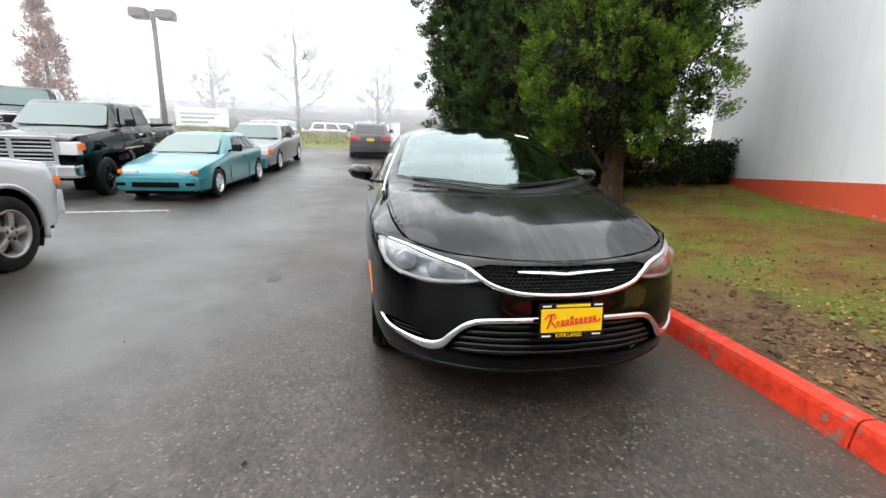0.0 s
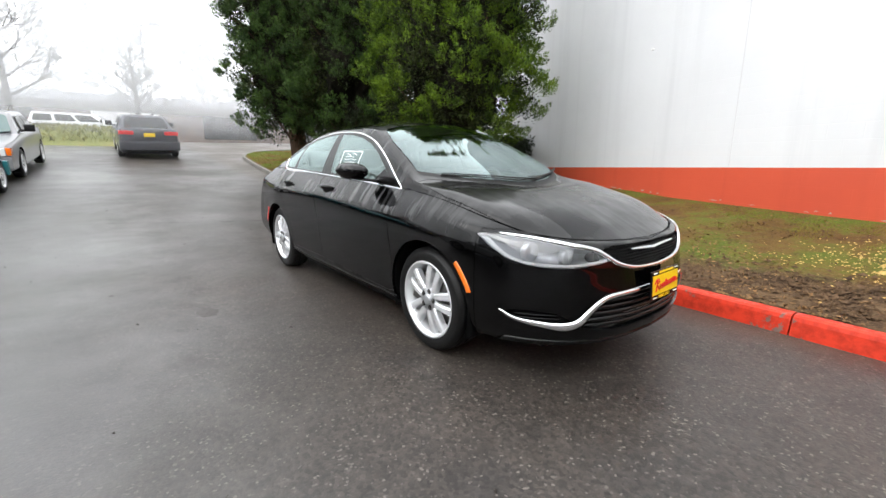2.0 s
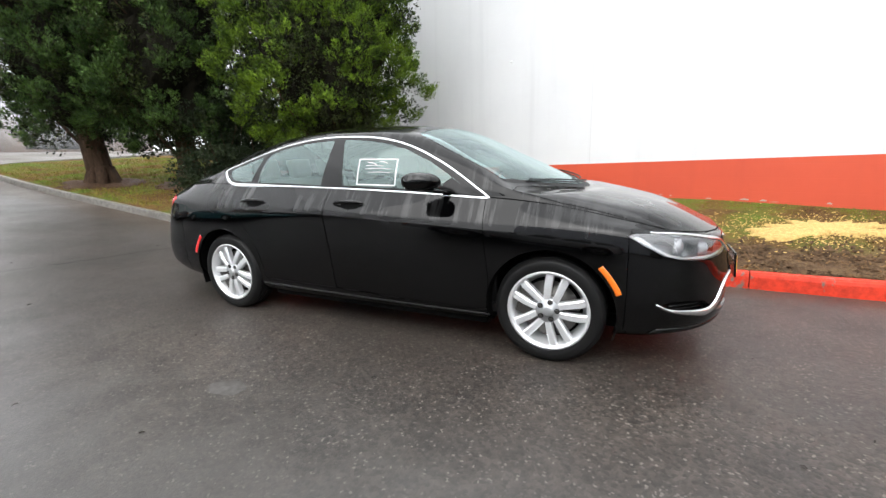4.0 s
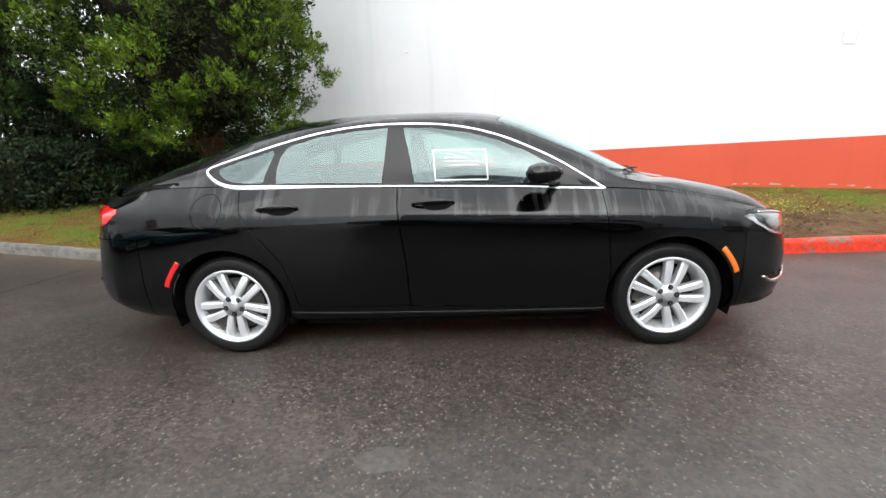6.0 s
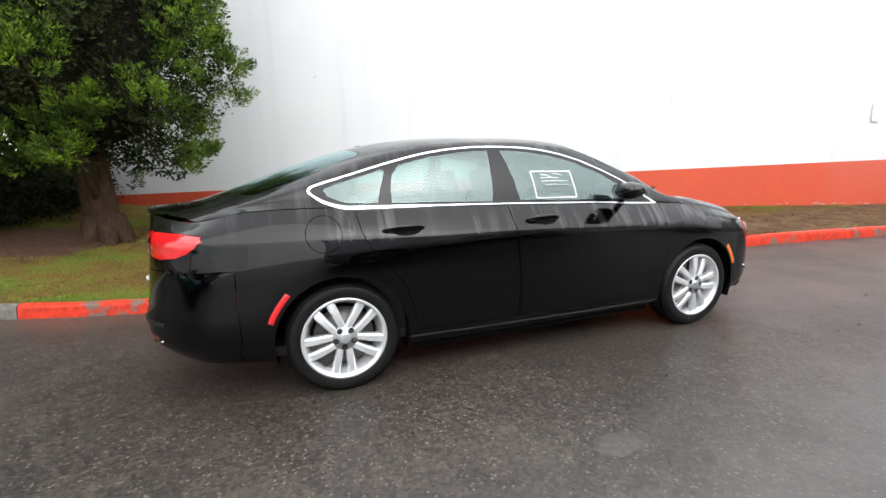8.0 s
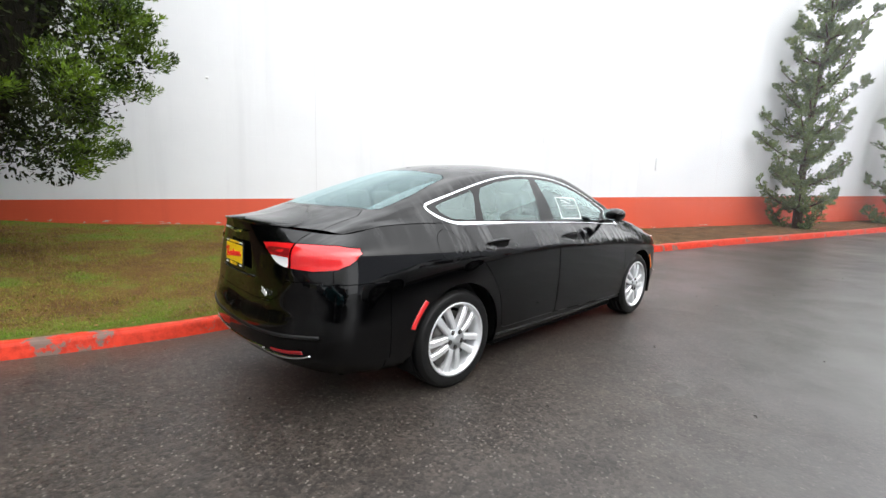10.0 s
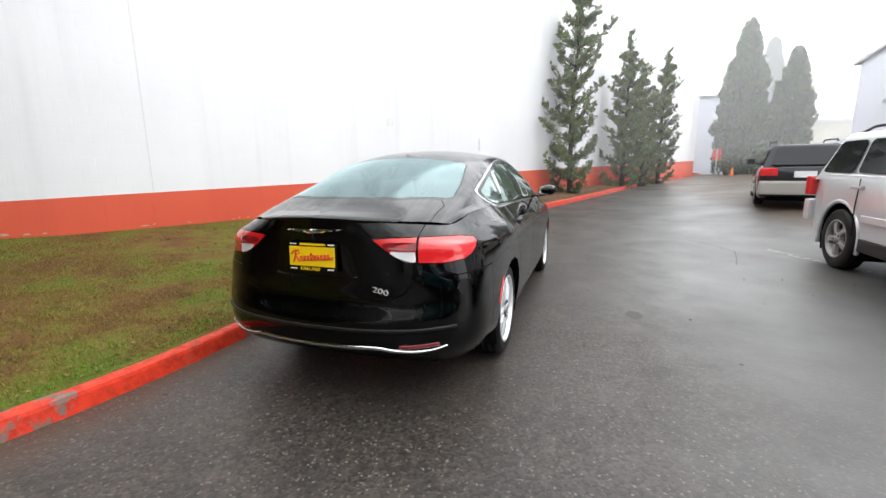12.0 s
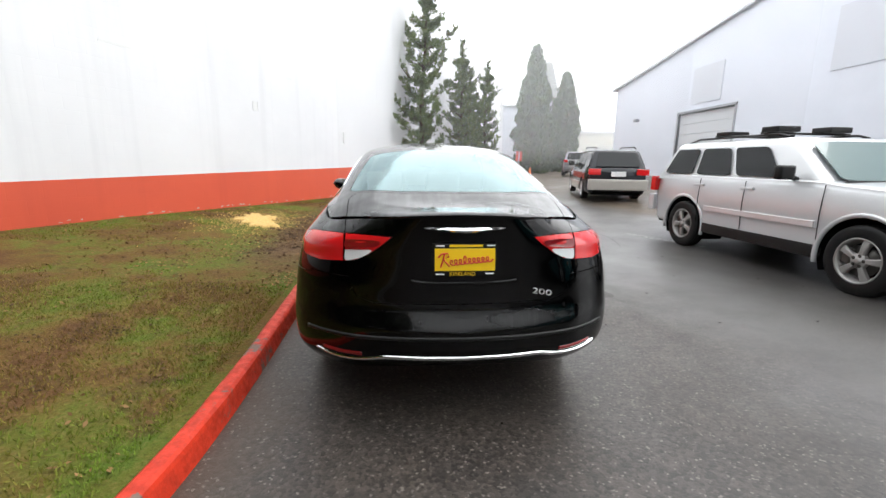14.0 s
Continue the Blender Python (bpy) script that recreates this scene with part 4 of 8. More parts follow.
# under-tray, wheel housings and dark insides
bm = bmesh.new()
box(bm, -0.57, 0.57, -2.05, 2.05, 0.165, 0.26, 0.02)
box(bm, -0.80, 0.80, -0.96, 0.94, 0.165, 0.26, 0.02)
obj("undertray", bm, DARK, sedan)
for y in (-1.371, 1.371):
    for sgn in (-1, 1):
        bm = bmesh.new()
        prof = [(sgn * 0.56, 0.02), (sgn * 0.56, 0.398), (sgn * 0.86, 0.398), (sgn * 0.885, 0.386)]
        rings = lathe(bm, prof, 36, "x")
        bmesh.ops.delete(bm, geom=[v for v in bm.verts if v.co.z < -0.16], context="VERTS")
        bmesh.ops.translate(bm, verts=bm.verts, vec=(0, y, 0.334))
        obj("wheel_housing", bm, DARK, sedan, smooth=True)


def road_wheel(name, radius, rim, width, spoke_pairs=5, alloy=SILVER, double=True, steel=False):
    """A wheel about its own centre with its face towards -x."""
    top = new(name)
    bm = bmesh.new()
    w = width / 2
    r0 = rim
    lathe(bm, [(w, r0 - 0.01), (w, r0 + 0.012), (w * 1.04, (r0 + radius) / 2), (w * 0.90, radius - 0.022), (w * 0.80, radius - 0.006), (w * 0.5, radius), (w * 0.48, radius - 0.008), (w * 0.42, radius - 0.008), (w * 0.40, radius),
               (w * 0.04, radius + 0.001), (w * 0.03, radius - 0.008), (-w * 0.03, radius - 0.008), (-w * 0.04, radius + 0.001), (-w * 0.40, radius), (-w * 0.42, radius - 0.008), (-w * 0.48, radius - 0.008), (-w * 0.5, radius), (-w * 0.80, radius - 0.006), (-w * 0.90, radius - 0.022),
               (-w * 0.99, r0 + 0.70 * (radius - r0)), (-w * 1.0, r0 + 0.66 * (radius - r0)), (-w * 1.04, (r0 + radius) / 2), (-w * 1.01, r0 + 0.02), (-w * 0.97, r0 + 0.008), (-w * 0.93, r0 - 0.012)], 56)
    obj("tyre", bm, RUBBER, top, "black rubber tyre", smooth=True)
    bm = bmesh.new()
    lathe(bm, [(-w * 0.93, r0 - 0.004), (-w * 0.99, r0 + 0.004), (-w * 1.01, r0 - 0.004), (-w * 0.97, r0 - 0.014), (-w * 0.70, r0 - 0.022), (-w * 0.2, r0 - 0.05), (w * 0.9, r0 - 0.03)], 56)
    rim_ob = obj("rim", bm, alloy, top, "silver alloy wheel rim", smooth=True)
    face = -w * 0.86
    n = spoke_pairs * (2 if double else 1)
    for k in range(spoke_pairs):
        for side in ((-1, 1) if double else (0,)):
            mid = k * math.tau / spoke_pairs + math.pi / 2
            a0, a1 = mid + side * 0.20, mid + side * (0.215 if double else 0)
            bm = bmesh.new()
            rings = []
            for u in np.linspace(0, 1, 7):
                r = 0.052 + u * (r0 - 0.016 - 0.052)
                ang = a0 + (a1 - a0) * u + side * 0.05 * (1 - u)
                off = side * 0.010 * (1 - u)
                hw = (0.0190 + 0.0065 * u) if double else 0.026 + 0.02 * u * u
                x = face - 0.002 - 0.007 * math.sin(math.pi * min(1, u * 0.9)) + 0.012 * u * u
                t, rd = Vector((0, -math.sin(ang), math.cos(ang))), Vector((0, math.cos(ang), math.sin(ang)))
                c = rd * r + t * off
                rings.append([bm.verts.new(c + t * hw * a + Vector((x + b, 0, 0))) for a, b in ((-1, 0.045), (-1, 0.008), (-0.62, 0.0), (0.62, 0.0), (1, 0.008), (1, 0.045))])
            for p, q in zip(rings, rings[1:]):
                for i in range(6):
                    bm.faces.new((p[i], p[(i + 1) % 6], q[(i + 1) % 6], q[i]))
            bm.faces.new(rings[0])
            bm.faces.new(rings[-1][::-1])
            bmesh.ops.recalc_face_normals(bm, faces=bm.faces)
            obj("spoke", bm, alloy, rim_ob)
    bm = bmesh.new()
    lathe(bm, [(face + 0.04, 0.080), (face + 0.004, 0.078), (face - 0.004, 0.072), (face - 0.002, 0.036), (face - 0.014, 0.033), (face - 0.018, 0.026), (face - 0.018, 0.001)], 40)
    obj("hub_cap", bm, HUB_METAL if double else alloy, rim_ob, smooth=True)
    for k in range(5):
        a = k * math.tau / 5 + math.pi / 2
        # raised black ring round each nut, coloured as the shade of a well
        bm = bmesh.new()
        lathe(bm, [(face + 0.01, 0.0165), (face - 0.0045, 0.0165), (face - 0.0045, 0.011)], 14)
        bmesh.ops.translate(bm, verts=bm.verts, vec=(0, 0.055 * math.cos(a), 0.055 * math.sin(a)))
        obj("nut_well_shade", bm, DARK, rim_ob)
        bm = bmesh.new()
        lathe(bm, [(face + 0.01, 0.0115), (face - 0.006, 0.0115), (face - 0.012, 0.009), (face - 0.012, 0.0005)], 6)
        bmesh.ops.translate(bm, verts=bm.verts, vec=(0, 0.055 * math.cos(a), 0.055 * math.sin(a)))
        obj("wheel_nut", bm, IRON, rim_ob)
    bm = bmesh.new()
    lathe(bm, [(-w * 0.30, r0 * 0.72), (-w * 0.34, r0 * 0.72), (-w * 0.34, r0 * 0.35), (-w * 0.42, r0 * 0.33), (-w * 0.42, 0.01)], 40)
    obj("brake_disc", bm, IRON, top, "grey iron brake disc", smooth=True)
    bm = bmesh.new()
    lathe(bm, [(w * 0.1, 0.01), (w * 0.1, r0 - 0.03)], 40)
    obj("inner_face", bm, DARK, top)
    bm = bmesh.new()
    box(bm, -w * 0.62, -w * 0.1, r0 * 0.42, r0 * 0.80, -0.085, 0.085, 0.012)
    obj("brake_caliper", bm, IRON, top, "grey brake caliper")
    return top


def put_part(ob, parent, m):
    ob.parent = parent
    ob.matrix_basis = m
    return ob


WHEEL = road_wheel("wheel", 0.334, 0.245, 0.215)
put_part(WHEEL, sedan, pose(-0.778, -1.371, 0.334, 14, 0, 0))
for y, side_turn, spin in ((1.371, 0, -31), (-1.371, 180, 10), (1.371, 180, 50)):
    w2 = copy_thing(WHEEL, Matrix())
    put_part(w2, sedan, pose(-0.778 if not side_turn else 0.778, y, 0.334, spin, 0, side_turn))

# doors: handles, mirrors, side markers
for sgn in (-1, 1):
    for y in (0.05, 0.995):
        bm = bmesh.new()
        pts = [skin_side(y + 0.128 * u, 0.952 - 0.002 * u, sgn, 0.006 + 0.022 * (1 - u ** 4)) for u in np.linspace(-1, 1, 17)]
        tube(bm, pts, [0.006 + 0.009 * (1 - abs(u) ** 3) for u in np.linspace(-1, 1, 17)], 10, True, 0.7, (1, 0, 0))
        obj("door_handle", bm, PAINT_BLACK, sedan, "black door handle", smooth=True)
        # flat dark oval on the skin paints the shade of a hollow behind the handle
        bm = bmesh.new()
        cv = [bm.verts.new(skin_side(y - 0.02 + 0.085 * math.cos(a), 0.944 + 0.026 * math.sin(a), sgn, 0.0015)) for a in np.linspace(0, math.tau, 24, endpoint=False)]
        bm.faces.new(cv if sgn > 0 else cv[::-1])
        obj("handle_shade", bm, DARK, sedan)
    for y, z, dy, mt, nm, lb in ((-1.715, 0.557, 0.055, LAMP_AMBER, "side_marker", "orange side marker lens"), (1.715, 0.567, -0.055, LAMP_RED, "side_marker", "red side marker lens")):
        line = [(y + dy, z + 0.078), (y + dy * 0.15, z + 0.02), (y - dy * 0.55, z - 0.04), (y - dy * 0.85, z - 0.078)]
        ribbon_on(nm, line, lambda a, b, o, s=sgn: skin_side(a, b, s, o), 0.017, 0.005, mt, sedan, lb, 24)

    mirror = new("door_mirror")
    mirror.parent = sedan
    bm = bmesh.new()
    n_u, n_v = 20, 18
    rings = []
    for i in range(n_u + 1):
        u = i / n_u
        x = 0.865 + 0.20 * u
        k = max(0.02, 1 - abs(2 * u - 0.95) ** 3.2)
        hz = 0.060 * k ** 0.55
        dy = 0.135 * k ** 0.5
        cz = 1.108 + 0.012 * u
        yc = -0.585 + 0.05 * u
        rings.append([bm.verts.new((sgn * x, yc - (dy if math.cos(a) > 0 else 0.55 * dy) * math.cos(a) * (1 if math.cos(a) > 0 else 1), cz + hz * math.sin(a))) for a in np.linspace(0, math.tau, n_v, endpoint=False)])
    for p, q in zip(rings, rings[1:]):
        for k in range(n_v):
            bm.faces.new((p[k], p[(k + 1) % n_v], q[(k + 1) % n_v], q[k]))
    bm.faces.new(rings[0])
    bm.faces.new(rings[-1])
    bmesh.ops.recalc_face_normals(bm, faces=bm.faces)
    obj("mirror_shell", bm, PAINT_BLACK, mirror, "gloss black mirror shell", smooth=True)
    bm = bmesh.new()
    tube(bm, [skin_side(-0.70, 1.045, sgn, -0.02), Vector((sgn * 0.86, -0.655, 1.048)), Vector((sgn * 0.93, -0.61, 1.058)), Vector((sgn * 0.99, -0.59, 1.068))], [0.03, 0.026, 0.022, 0.012], 10, True, 0.45, (0, 0, 1))
    obj("mirror_arm", bm, GLOSS_BLACK, mirror, smooth=True)
    bm = bmesh.new()
    gv = [bm.verts.new((sgn * (0.952 + 0.074 * math.copysign(abs(math.cos(a)) ** 0.6, math.cos(a))), -0.508 + 0.0, 1.114 + 0.048 * math.copysign(abs(math.sin(a)) ** 0.6, math.sin(a)))) for a in np.linspace(0, math.tau, 28, endpoint=False)]
    bm.faces.new(gv)
    obj("mirror_glass", bm, CHROME, mirror, "mirror glass")
    bm = bmesh.new()
    bm.faces.new([bm.verts.new(skin_side(y, z, sgn, 0.004)) for y, z in ((-0.86, 1.022), (-0.705, 1.128), (-0.60, 1.045))])
    obj("mirror_base", bm, GLOSS_BLACK, mirror)

# lower door: bright seam line and sill strip
for sgn in (-1, 1):
    ribbon_on("sill_strip", [(-1.0, 0.262), (-0.3, 0.262), (0.4, 0.268), (0.98, 0.285)], lambda a, b, o, s=sgn: skin_side(a, b, s, o), 0.006, 0.004, PLASTIC, sedan, "", 60)

# ---- nose ----
# grille: a honeycomb behind the opening
bm = bmesh.new()
box(bm, -0.45, 0.45, -2.24, -2.10, 0.60, 0.77)
obj("grille_backing", bm, DARK, sedan)
grille = new("grille")
grille.parent = sedan
pitch = 0.0215
bm = bmesh.new()
for row in range(9):
    for col in range(-24, 25):
        cx, cz = col * pitch + (pitch / 2 if row % 2 else 0), 0.63 + row * pitch * 0.72
        if not inside(GRILLE, cx * 0.985, cz):
            continue
        yy = skin_front(cx, cz, 0.0).y + 0.016
        ro, ri = pitch * 0.60, pitch * 0.43
        vo, vi, vb = [], [], []
        for k in range(6):
            a = k * math.tau / 6 + math.pi / 6
            vo.append(bm.verts.new((cx + ro * math.cos(a) * 0.98, yy, cz + ro * 0.83 * math.sin(a))))
            vi.append(bm.verts.new((cx + ri * math.cos(a), yy + 0.002, cz + ri * 0.83 * math.sin(a))))
            vb.append(bm.verts.new((cx + ri * math.cos(a), yy + 0.03, cz + ri * 0.83 * math.sin(a))))
        for k in range(6):
            j = (k + 1) % 6
            bm.faces.new((vo[k], vo[j], vi[j], vi[k]))
            bm.faces.new((vi[k], vi[j], vb[j], vb[k]))
obj("grille_mesh", bm, PLASTIC, grille, "black honeycomb grille mesh")
# bright line: over the headlamps and under the grille, in one sweep
chrome_line = [(-0.795, 0.822), (-0.70, 0.806), (-0.58, 0.776), (-0.47, 0.748), (-0.415, 0.715), (-0.35, 0.672), (-0.24, 0.640), (-0.12, 0.627), (0, 0.624)]
chrome_line = chrome_line + [(-x, z) for x, z in chrome_line[-2::-1]]
ribbon_on("grille_surround", chrome_line, lambda a, b, o: skin_front(a, b, o), 0.0115, 0.009, CHROME, grille, "polished chrome grille surround", 200, False, lambda u: 0.35 + 0.65 * min(1, 6 * min(u, 1 - u)))
# winged badge, plain shape
bm = bmesh.new()
rings = []
for x in np.linspace(-0.235, 0.235, 47):
    u = abs(x) / 0.235
    yb = skin_front(x, 0.722, 0.0).y + 0.012
    top, low = 0.736 - 0.010 * (1 - u) ** 2, 0.730 - 0.026 * (1 - u) ** 0.8
    rings.append([bm.verts.new((x, yb - 0.006, top)), bm.verts.new((x, yb - 0.014, (top + low) / 2)), bm.verts.new((x, yb - 0.006, low)), bm.verts.new((x, yb + 0.01, (top + low) / 2))])
for p, q in zip(rings, rings[1:]):
    for k in range(4):
        bm.faces.new((p[k], p[(k + 1) % 4], q[(k + 1) % 4], q[k]))
bmesh.ops.recalc_face_normals(bm, faces=bm.faces)
obj("wing_badge", bm, CHROME, grille, "chrome wing badge")

# headlamps
for sgn, s in ((1, "_l"), (-1, "_r")):
    lamp = skin_part("headlamp_lens" + s, "headlamp", CLEAR_GLASS, sedan, "clear headlamp lens over a grey projector", gap=0.002, depth=0.01)
    lamp.visible_shadow = False
    bm = bmesh.new()
    pts = dense(HEADLAMP, 60)
    cx, cz = pts.mean(0)
    outer = [bm.verts.new(skin_front(sgn * (cx + (a - cx) * 1.0), cz + (b - cz) * 1.0, -0.012)) for a, b in pts]
    inner = [bm.verts.new(skin_front(sgn * (cx + (a - cx) * 0.88), cz + (b - cz) * 0.82, -0.07)) for a, b in pts]
    for k in range(60):
        bm.faces.new((outer[k], outer[(k + 1) % 60], inner[(k + 1) % 60], inner[k]))
    mid = bm.verts.new(sum((v.co for v in inner), Vector()) / 60 + Vector((0, 0.02, 0)))
    for k in range(60):
        bm.faces.new((inner[k], inner[(k + 1) % 60], mid))
    obj("lamp_housing", bm, LAMP_SHELL, lamp, "", smooth=True)
    for cxp, czp, rr in ((0.735, 0.745, 0.042), (0.60, 0.722, 0.034)):
        p = skin_front(sgn * cxp, czp, -0.03)
        bm = bmesh.new()
        lathe(bm, [(0.03, rr * 1.25), (-0.006, rr * 1.2), (-0.004, rr), (-0.016, rr * 0.7), (-0.020, 0.001)], 28, "y", Matrix.Translation(p))
        obj("projector", bm, LAMP_SHELL, lamp, smooth=True)
    drl = [(0.842, 0.805), (0.832, 0.755), (0.805, 0.712), (0.75, 0.685), (0.62, 0.674), (0.50, 0.681), (0.41, 0.693)]
    ribbon_on("daytime_strip", drl, lambda a, b, o, q=sgn: skin_front(q * a, b, o - 0.010), 0.008, 0.004, LAMP_WHITE, lamp, "white daytime running strip", 60)

# lower intake: slats, bright frame, corner pockets
bm = bmesh.new()
box(bm, -0.57, 0.57, -2.20, -2.10, 0.30, 0.52)
obj("intake_backing", bm, DARK, sedan)
for z, half in ((0.478, 0.41), (0.445, 0.47), (0.412, 0.50), (0.379, 0.53), (0.346, 0.53)):
    bm = bmesh.new()
    pts = [skin_front(x, z, -0.022) for x in np.linspace(-half, half, 33)]
    tube(bm, pts, 0.0085, 6, True, 1.6, (0, 0, 1))
    obj("intake_slat", bm, GLOSS_BLACK, sedan, "", smooth=True)
smile = [(-0.835, 0.432), (-0.795, 0.392), (-0.70, 0.366), (-0.62, 0.356), (-0.565, 0.378), (-0.52, 0.430), (-0.46, 0.482), (-0.38, 0.508), (-0.20, 0.516), (0, 0.518)]
smile = smile + [(-x, z) for x, z in smile[-2::-1]]


def smile_width(u):
    v = min(u, 1 - u)
    return 0.25 + 0.75 * min(1, v / 0.06) + 0.75 * math.exp(-((v - 0.135) / 0.045) ** 2)


ribbon_on("intake_surround", smile, lambda a, b, o: skin_front(a, b, o), 0.0135, 0.010, CHROME, sedan, "bright chrome trim round the lower intake", 220, False, smile_width)
for sgn in (1, -1):
    bm = bmesh.new()
    pts = dense(FOG, 40)
    cv = [bm.verts.new(skin_front(sgn * a, b, -0.03)) for a, b in pts]
    bm.faces.new(cv)
    obj("corner_pocket", bm, DARK, sedan)
    for z in (0.395, 0.415):
        bm = bmesh.new()
        tube(bm, [skin_front(sgn * x, z, -0.015) for x in np.linspace(0.65, 0.80, 9)], 0.004, 6)
        obj("pocket_slat", bm, GLOSS_BLACK, sedan, smooth=True)
ribbon_on("chin_lip", [(-0.80, 0.262), (-0.5, 0.250), (0, 0.246), (0.5, 0.250), (0.80, 0.262)], lambda a, b, o: skin_front(a, b, o), 0.016, 0.010, GLOSS_BLACK, sedan, "", 100)


def plate(name, cx, yf, cz, face, lean, parent):
    """A dealer's yellow plate in a black frame; the script on it is drawn as plain strokes. face: -1 looks forward, +1 backward."""
    top = new(name)
    top.parent = parent
    top.matrix_basis = pose(cx, yf, cz, lean, 0, 0 if face < 0 else 180)
    bm = bmesh.new()
    box(bm, -0.157, 0.157, -0.006, 0.006, -0.080, 0.080, 0.004)
    obj("plate_frame", bm, GLOSS_BLACK, top, "black plate frame")
    bm = bmesh.new()
    box(bm, -0.146, 0.146, -0.009, -0.004, -0.052, 0.056, 0.002)
    obj("plate_face", bm, PLATE_YELLOW, top, "yellow plate face")
    for x0, x1, z0, z1 in ((-0.075, 0.085, 0.0635, 0.0745),):
        bm = bmesh.new()
        box(bm, x0, x1, -0.009, -0.005, z0, z1)
        obj("plate_bar", bm, PLATE_YELLOW, top)
    for x0, x1, z in ((-0.14, -0.10, 0.069), (0.105, 0.145, 0.070), (-0.14, -0.10, -0.068), (0.10, 0.14, -0.066)):
        bm = bmesh.new()
        box(bm, x0, x1, -0.009, -0.005, z - 0.003, z + 0.003)
        obj("plate_mark", bm, PAPER, top)
    # a looping painted script, kept as strokes
    bm = bmesh.new()
    x = -0.118
    tube(bm, [(x, -0.0105, -0.034), (x + 0.012, -0.0105, 0.0), (x + 0.018, -0.0105, 0.030)], 0.0042, 6)
    tube(bm, [(x - 0.012, -0.0105, 0.012), (x + 0.004, -0.0105, 0.030), (x + 0.034, -0.0105, 0.034), (x + 0.040, -0.0105, 0.018), (x + 0.014, -0.0105, 0.004), (x + 0.044, -0.0105, -0.030)], 0.0042, 6)
    pts = []
    for v in np.linspace(0, 1, 200):
        tall = 2.1 if 0.335 < v < 0.445 else 1.0
        sw = math.sin(math.tau * 9 * v)
        pts.append((-0.072 + 0.196 * v + 0.0105 * math.cos(math.tau * 9 * v), -0.0105, -0.012 + 0.018 * v + 0.0125 * (sw * tall if sw > 0 else sw)))
    tube(bm, pts, 0.0034, 6)
    obj("plate_script", bm, PLATE_RED, top, "red painted strokes")
    return top


front_plate = plate("front_plate", 0.0, -2.412, 0.527, -1, -4, sedan)
rear_plate = plate("rear_plate", 0.0, 2.447, 0.888, 1, -3, sedan)

# ---- tail ----
for sgn, s in ((1, "_l"), (-1, "_r")):
    skin_part("tail_outer" + s, "tail_lamp", LAMP_RED, sedan, "glossy red tail lamp on the wing")
    inner = skin_part("tail_inner" + s, "tail_lamp", LAMP_RED, sedan, "red tail lamp on the boot lid")
    bm = bmesh.new()
    cv = [bm.verts.new(skin_front(sgn * a, b, 0.005, True)) for a, b in dense([(0.574, 0.925), (0.50, 0.928), (0.445, 0.926), (0.48, 0.898), (0.53, 0.880), (0.574, 0.875)], 36)]
    bm.faces.new(cv if sgn < 0 else cv[::-1])
    obj("reverse_lens", bm, LAMP_WHITE, inner, "white reversing lens")
    bm = bmesh.new()
    cv = [bm.verts.new(skin_front(sgn * a, b, 0.0045, True)) for a, b in dense([(0.574, 0.972), (0.47, 0.974), (0.405, 0.968), (0.42, 0.945), (0.50, 0.936), (0.574, 0.934)], 36)]
    bm.faces.new(cv if sgn < 0 else cv[::-1])
    obj("brake_lens", bm, LAMP_DARKRED, inner)
    ribbon_on("rear_reflector", [(sgn * 0.70, 0.428), (sgn * 0.60, 0.420), (sgn * 0.50, 0.416)], lambda a, b, o: skin_front(a, b, o, True), 0.0115, 0.003, LAMP_DARKRED, sedan, "dark red reflector", 24)
strip_line = [(-0.735, 0.415), (-0.66, 0.394), (-0.55, 0.386), (-0.46, 0.392), (-0.38, 0.404), (-0.2, 0.400), (0, 0.398)]
strip_line = strip_line + [(-x, z) for x, z in strip_line[-2::-1]]
ribbon_on("rear_trim", strip_line, lambda a, b, o: skin_front(a, b, o, True), 0.0105, 0.008, CHROME, sedan, "bright chrome strip along the rear bumper", 160, False, lambda u: 0.45 + 0.55 * min(1, 5 * min(u, 1 - u)))
ribbon_on("bumper_step", [(-0.78, 0.520), (-0.4, 0.506), (0, 0.502), (0.4, 0.506), (0.78, 0.520)], lambda a, b, o: skin_front(a, b, o, True), 0.010, 0.007, PLASTIC, sedan, "", 100)
# boot spoiler lip
def deck_point(x, y, out=0.0):
    """The boot's upper skin, never the floor below a shut line."""
    while True:
        q = skin_top(x, y, out)
        if q.z > 1.0:
            return q
        y -= 0.012


bm = bmesh.new()
rings = []
for u in np.linspace(-1, 1, 61):
    x = 0.455 * u
    k = max(0.0, 1 - u * u) ** 0.8
    yb = skin_front(x, 1.055, 0.0, True).y - 0.035 * u ** 6
    a0, a1 = deck_point(x, yb - 0.20, -0.001), deck_point(x, yb - 0.08, 0.001)
    z0 = deck_point(x, yb - 0.03).z
    rings.append([bm.verts.new(p) for p in (a0, a1 + Vector((0, 0, 0.004 * k)), Vector((x, yb - 0.004 + 0.016 * k, z0 + 0.007 * k)), Vector((x, yb - 0.004 + 0.018 * k, z0 + 0.002 * k)), Vector((x, yb - 0.002, z0 - 0.014)), Vector((x, yb - 0.04, z0 - 0.03)))])
for p, q in zip(rings, rings[1:]):
    for k in range(5):
        bm.faces.new((p[k], p[k + 1], q[k + 1], q[k]))
bmesh.ops.recalc_face_normals(bm, faces=bm.faces)
obj("spoiler_lip", bm, PAINT_BLACK, sedan, "black spoiler lip on the boot", smooth=True)
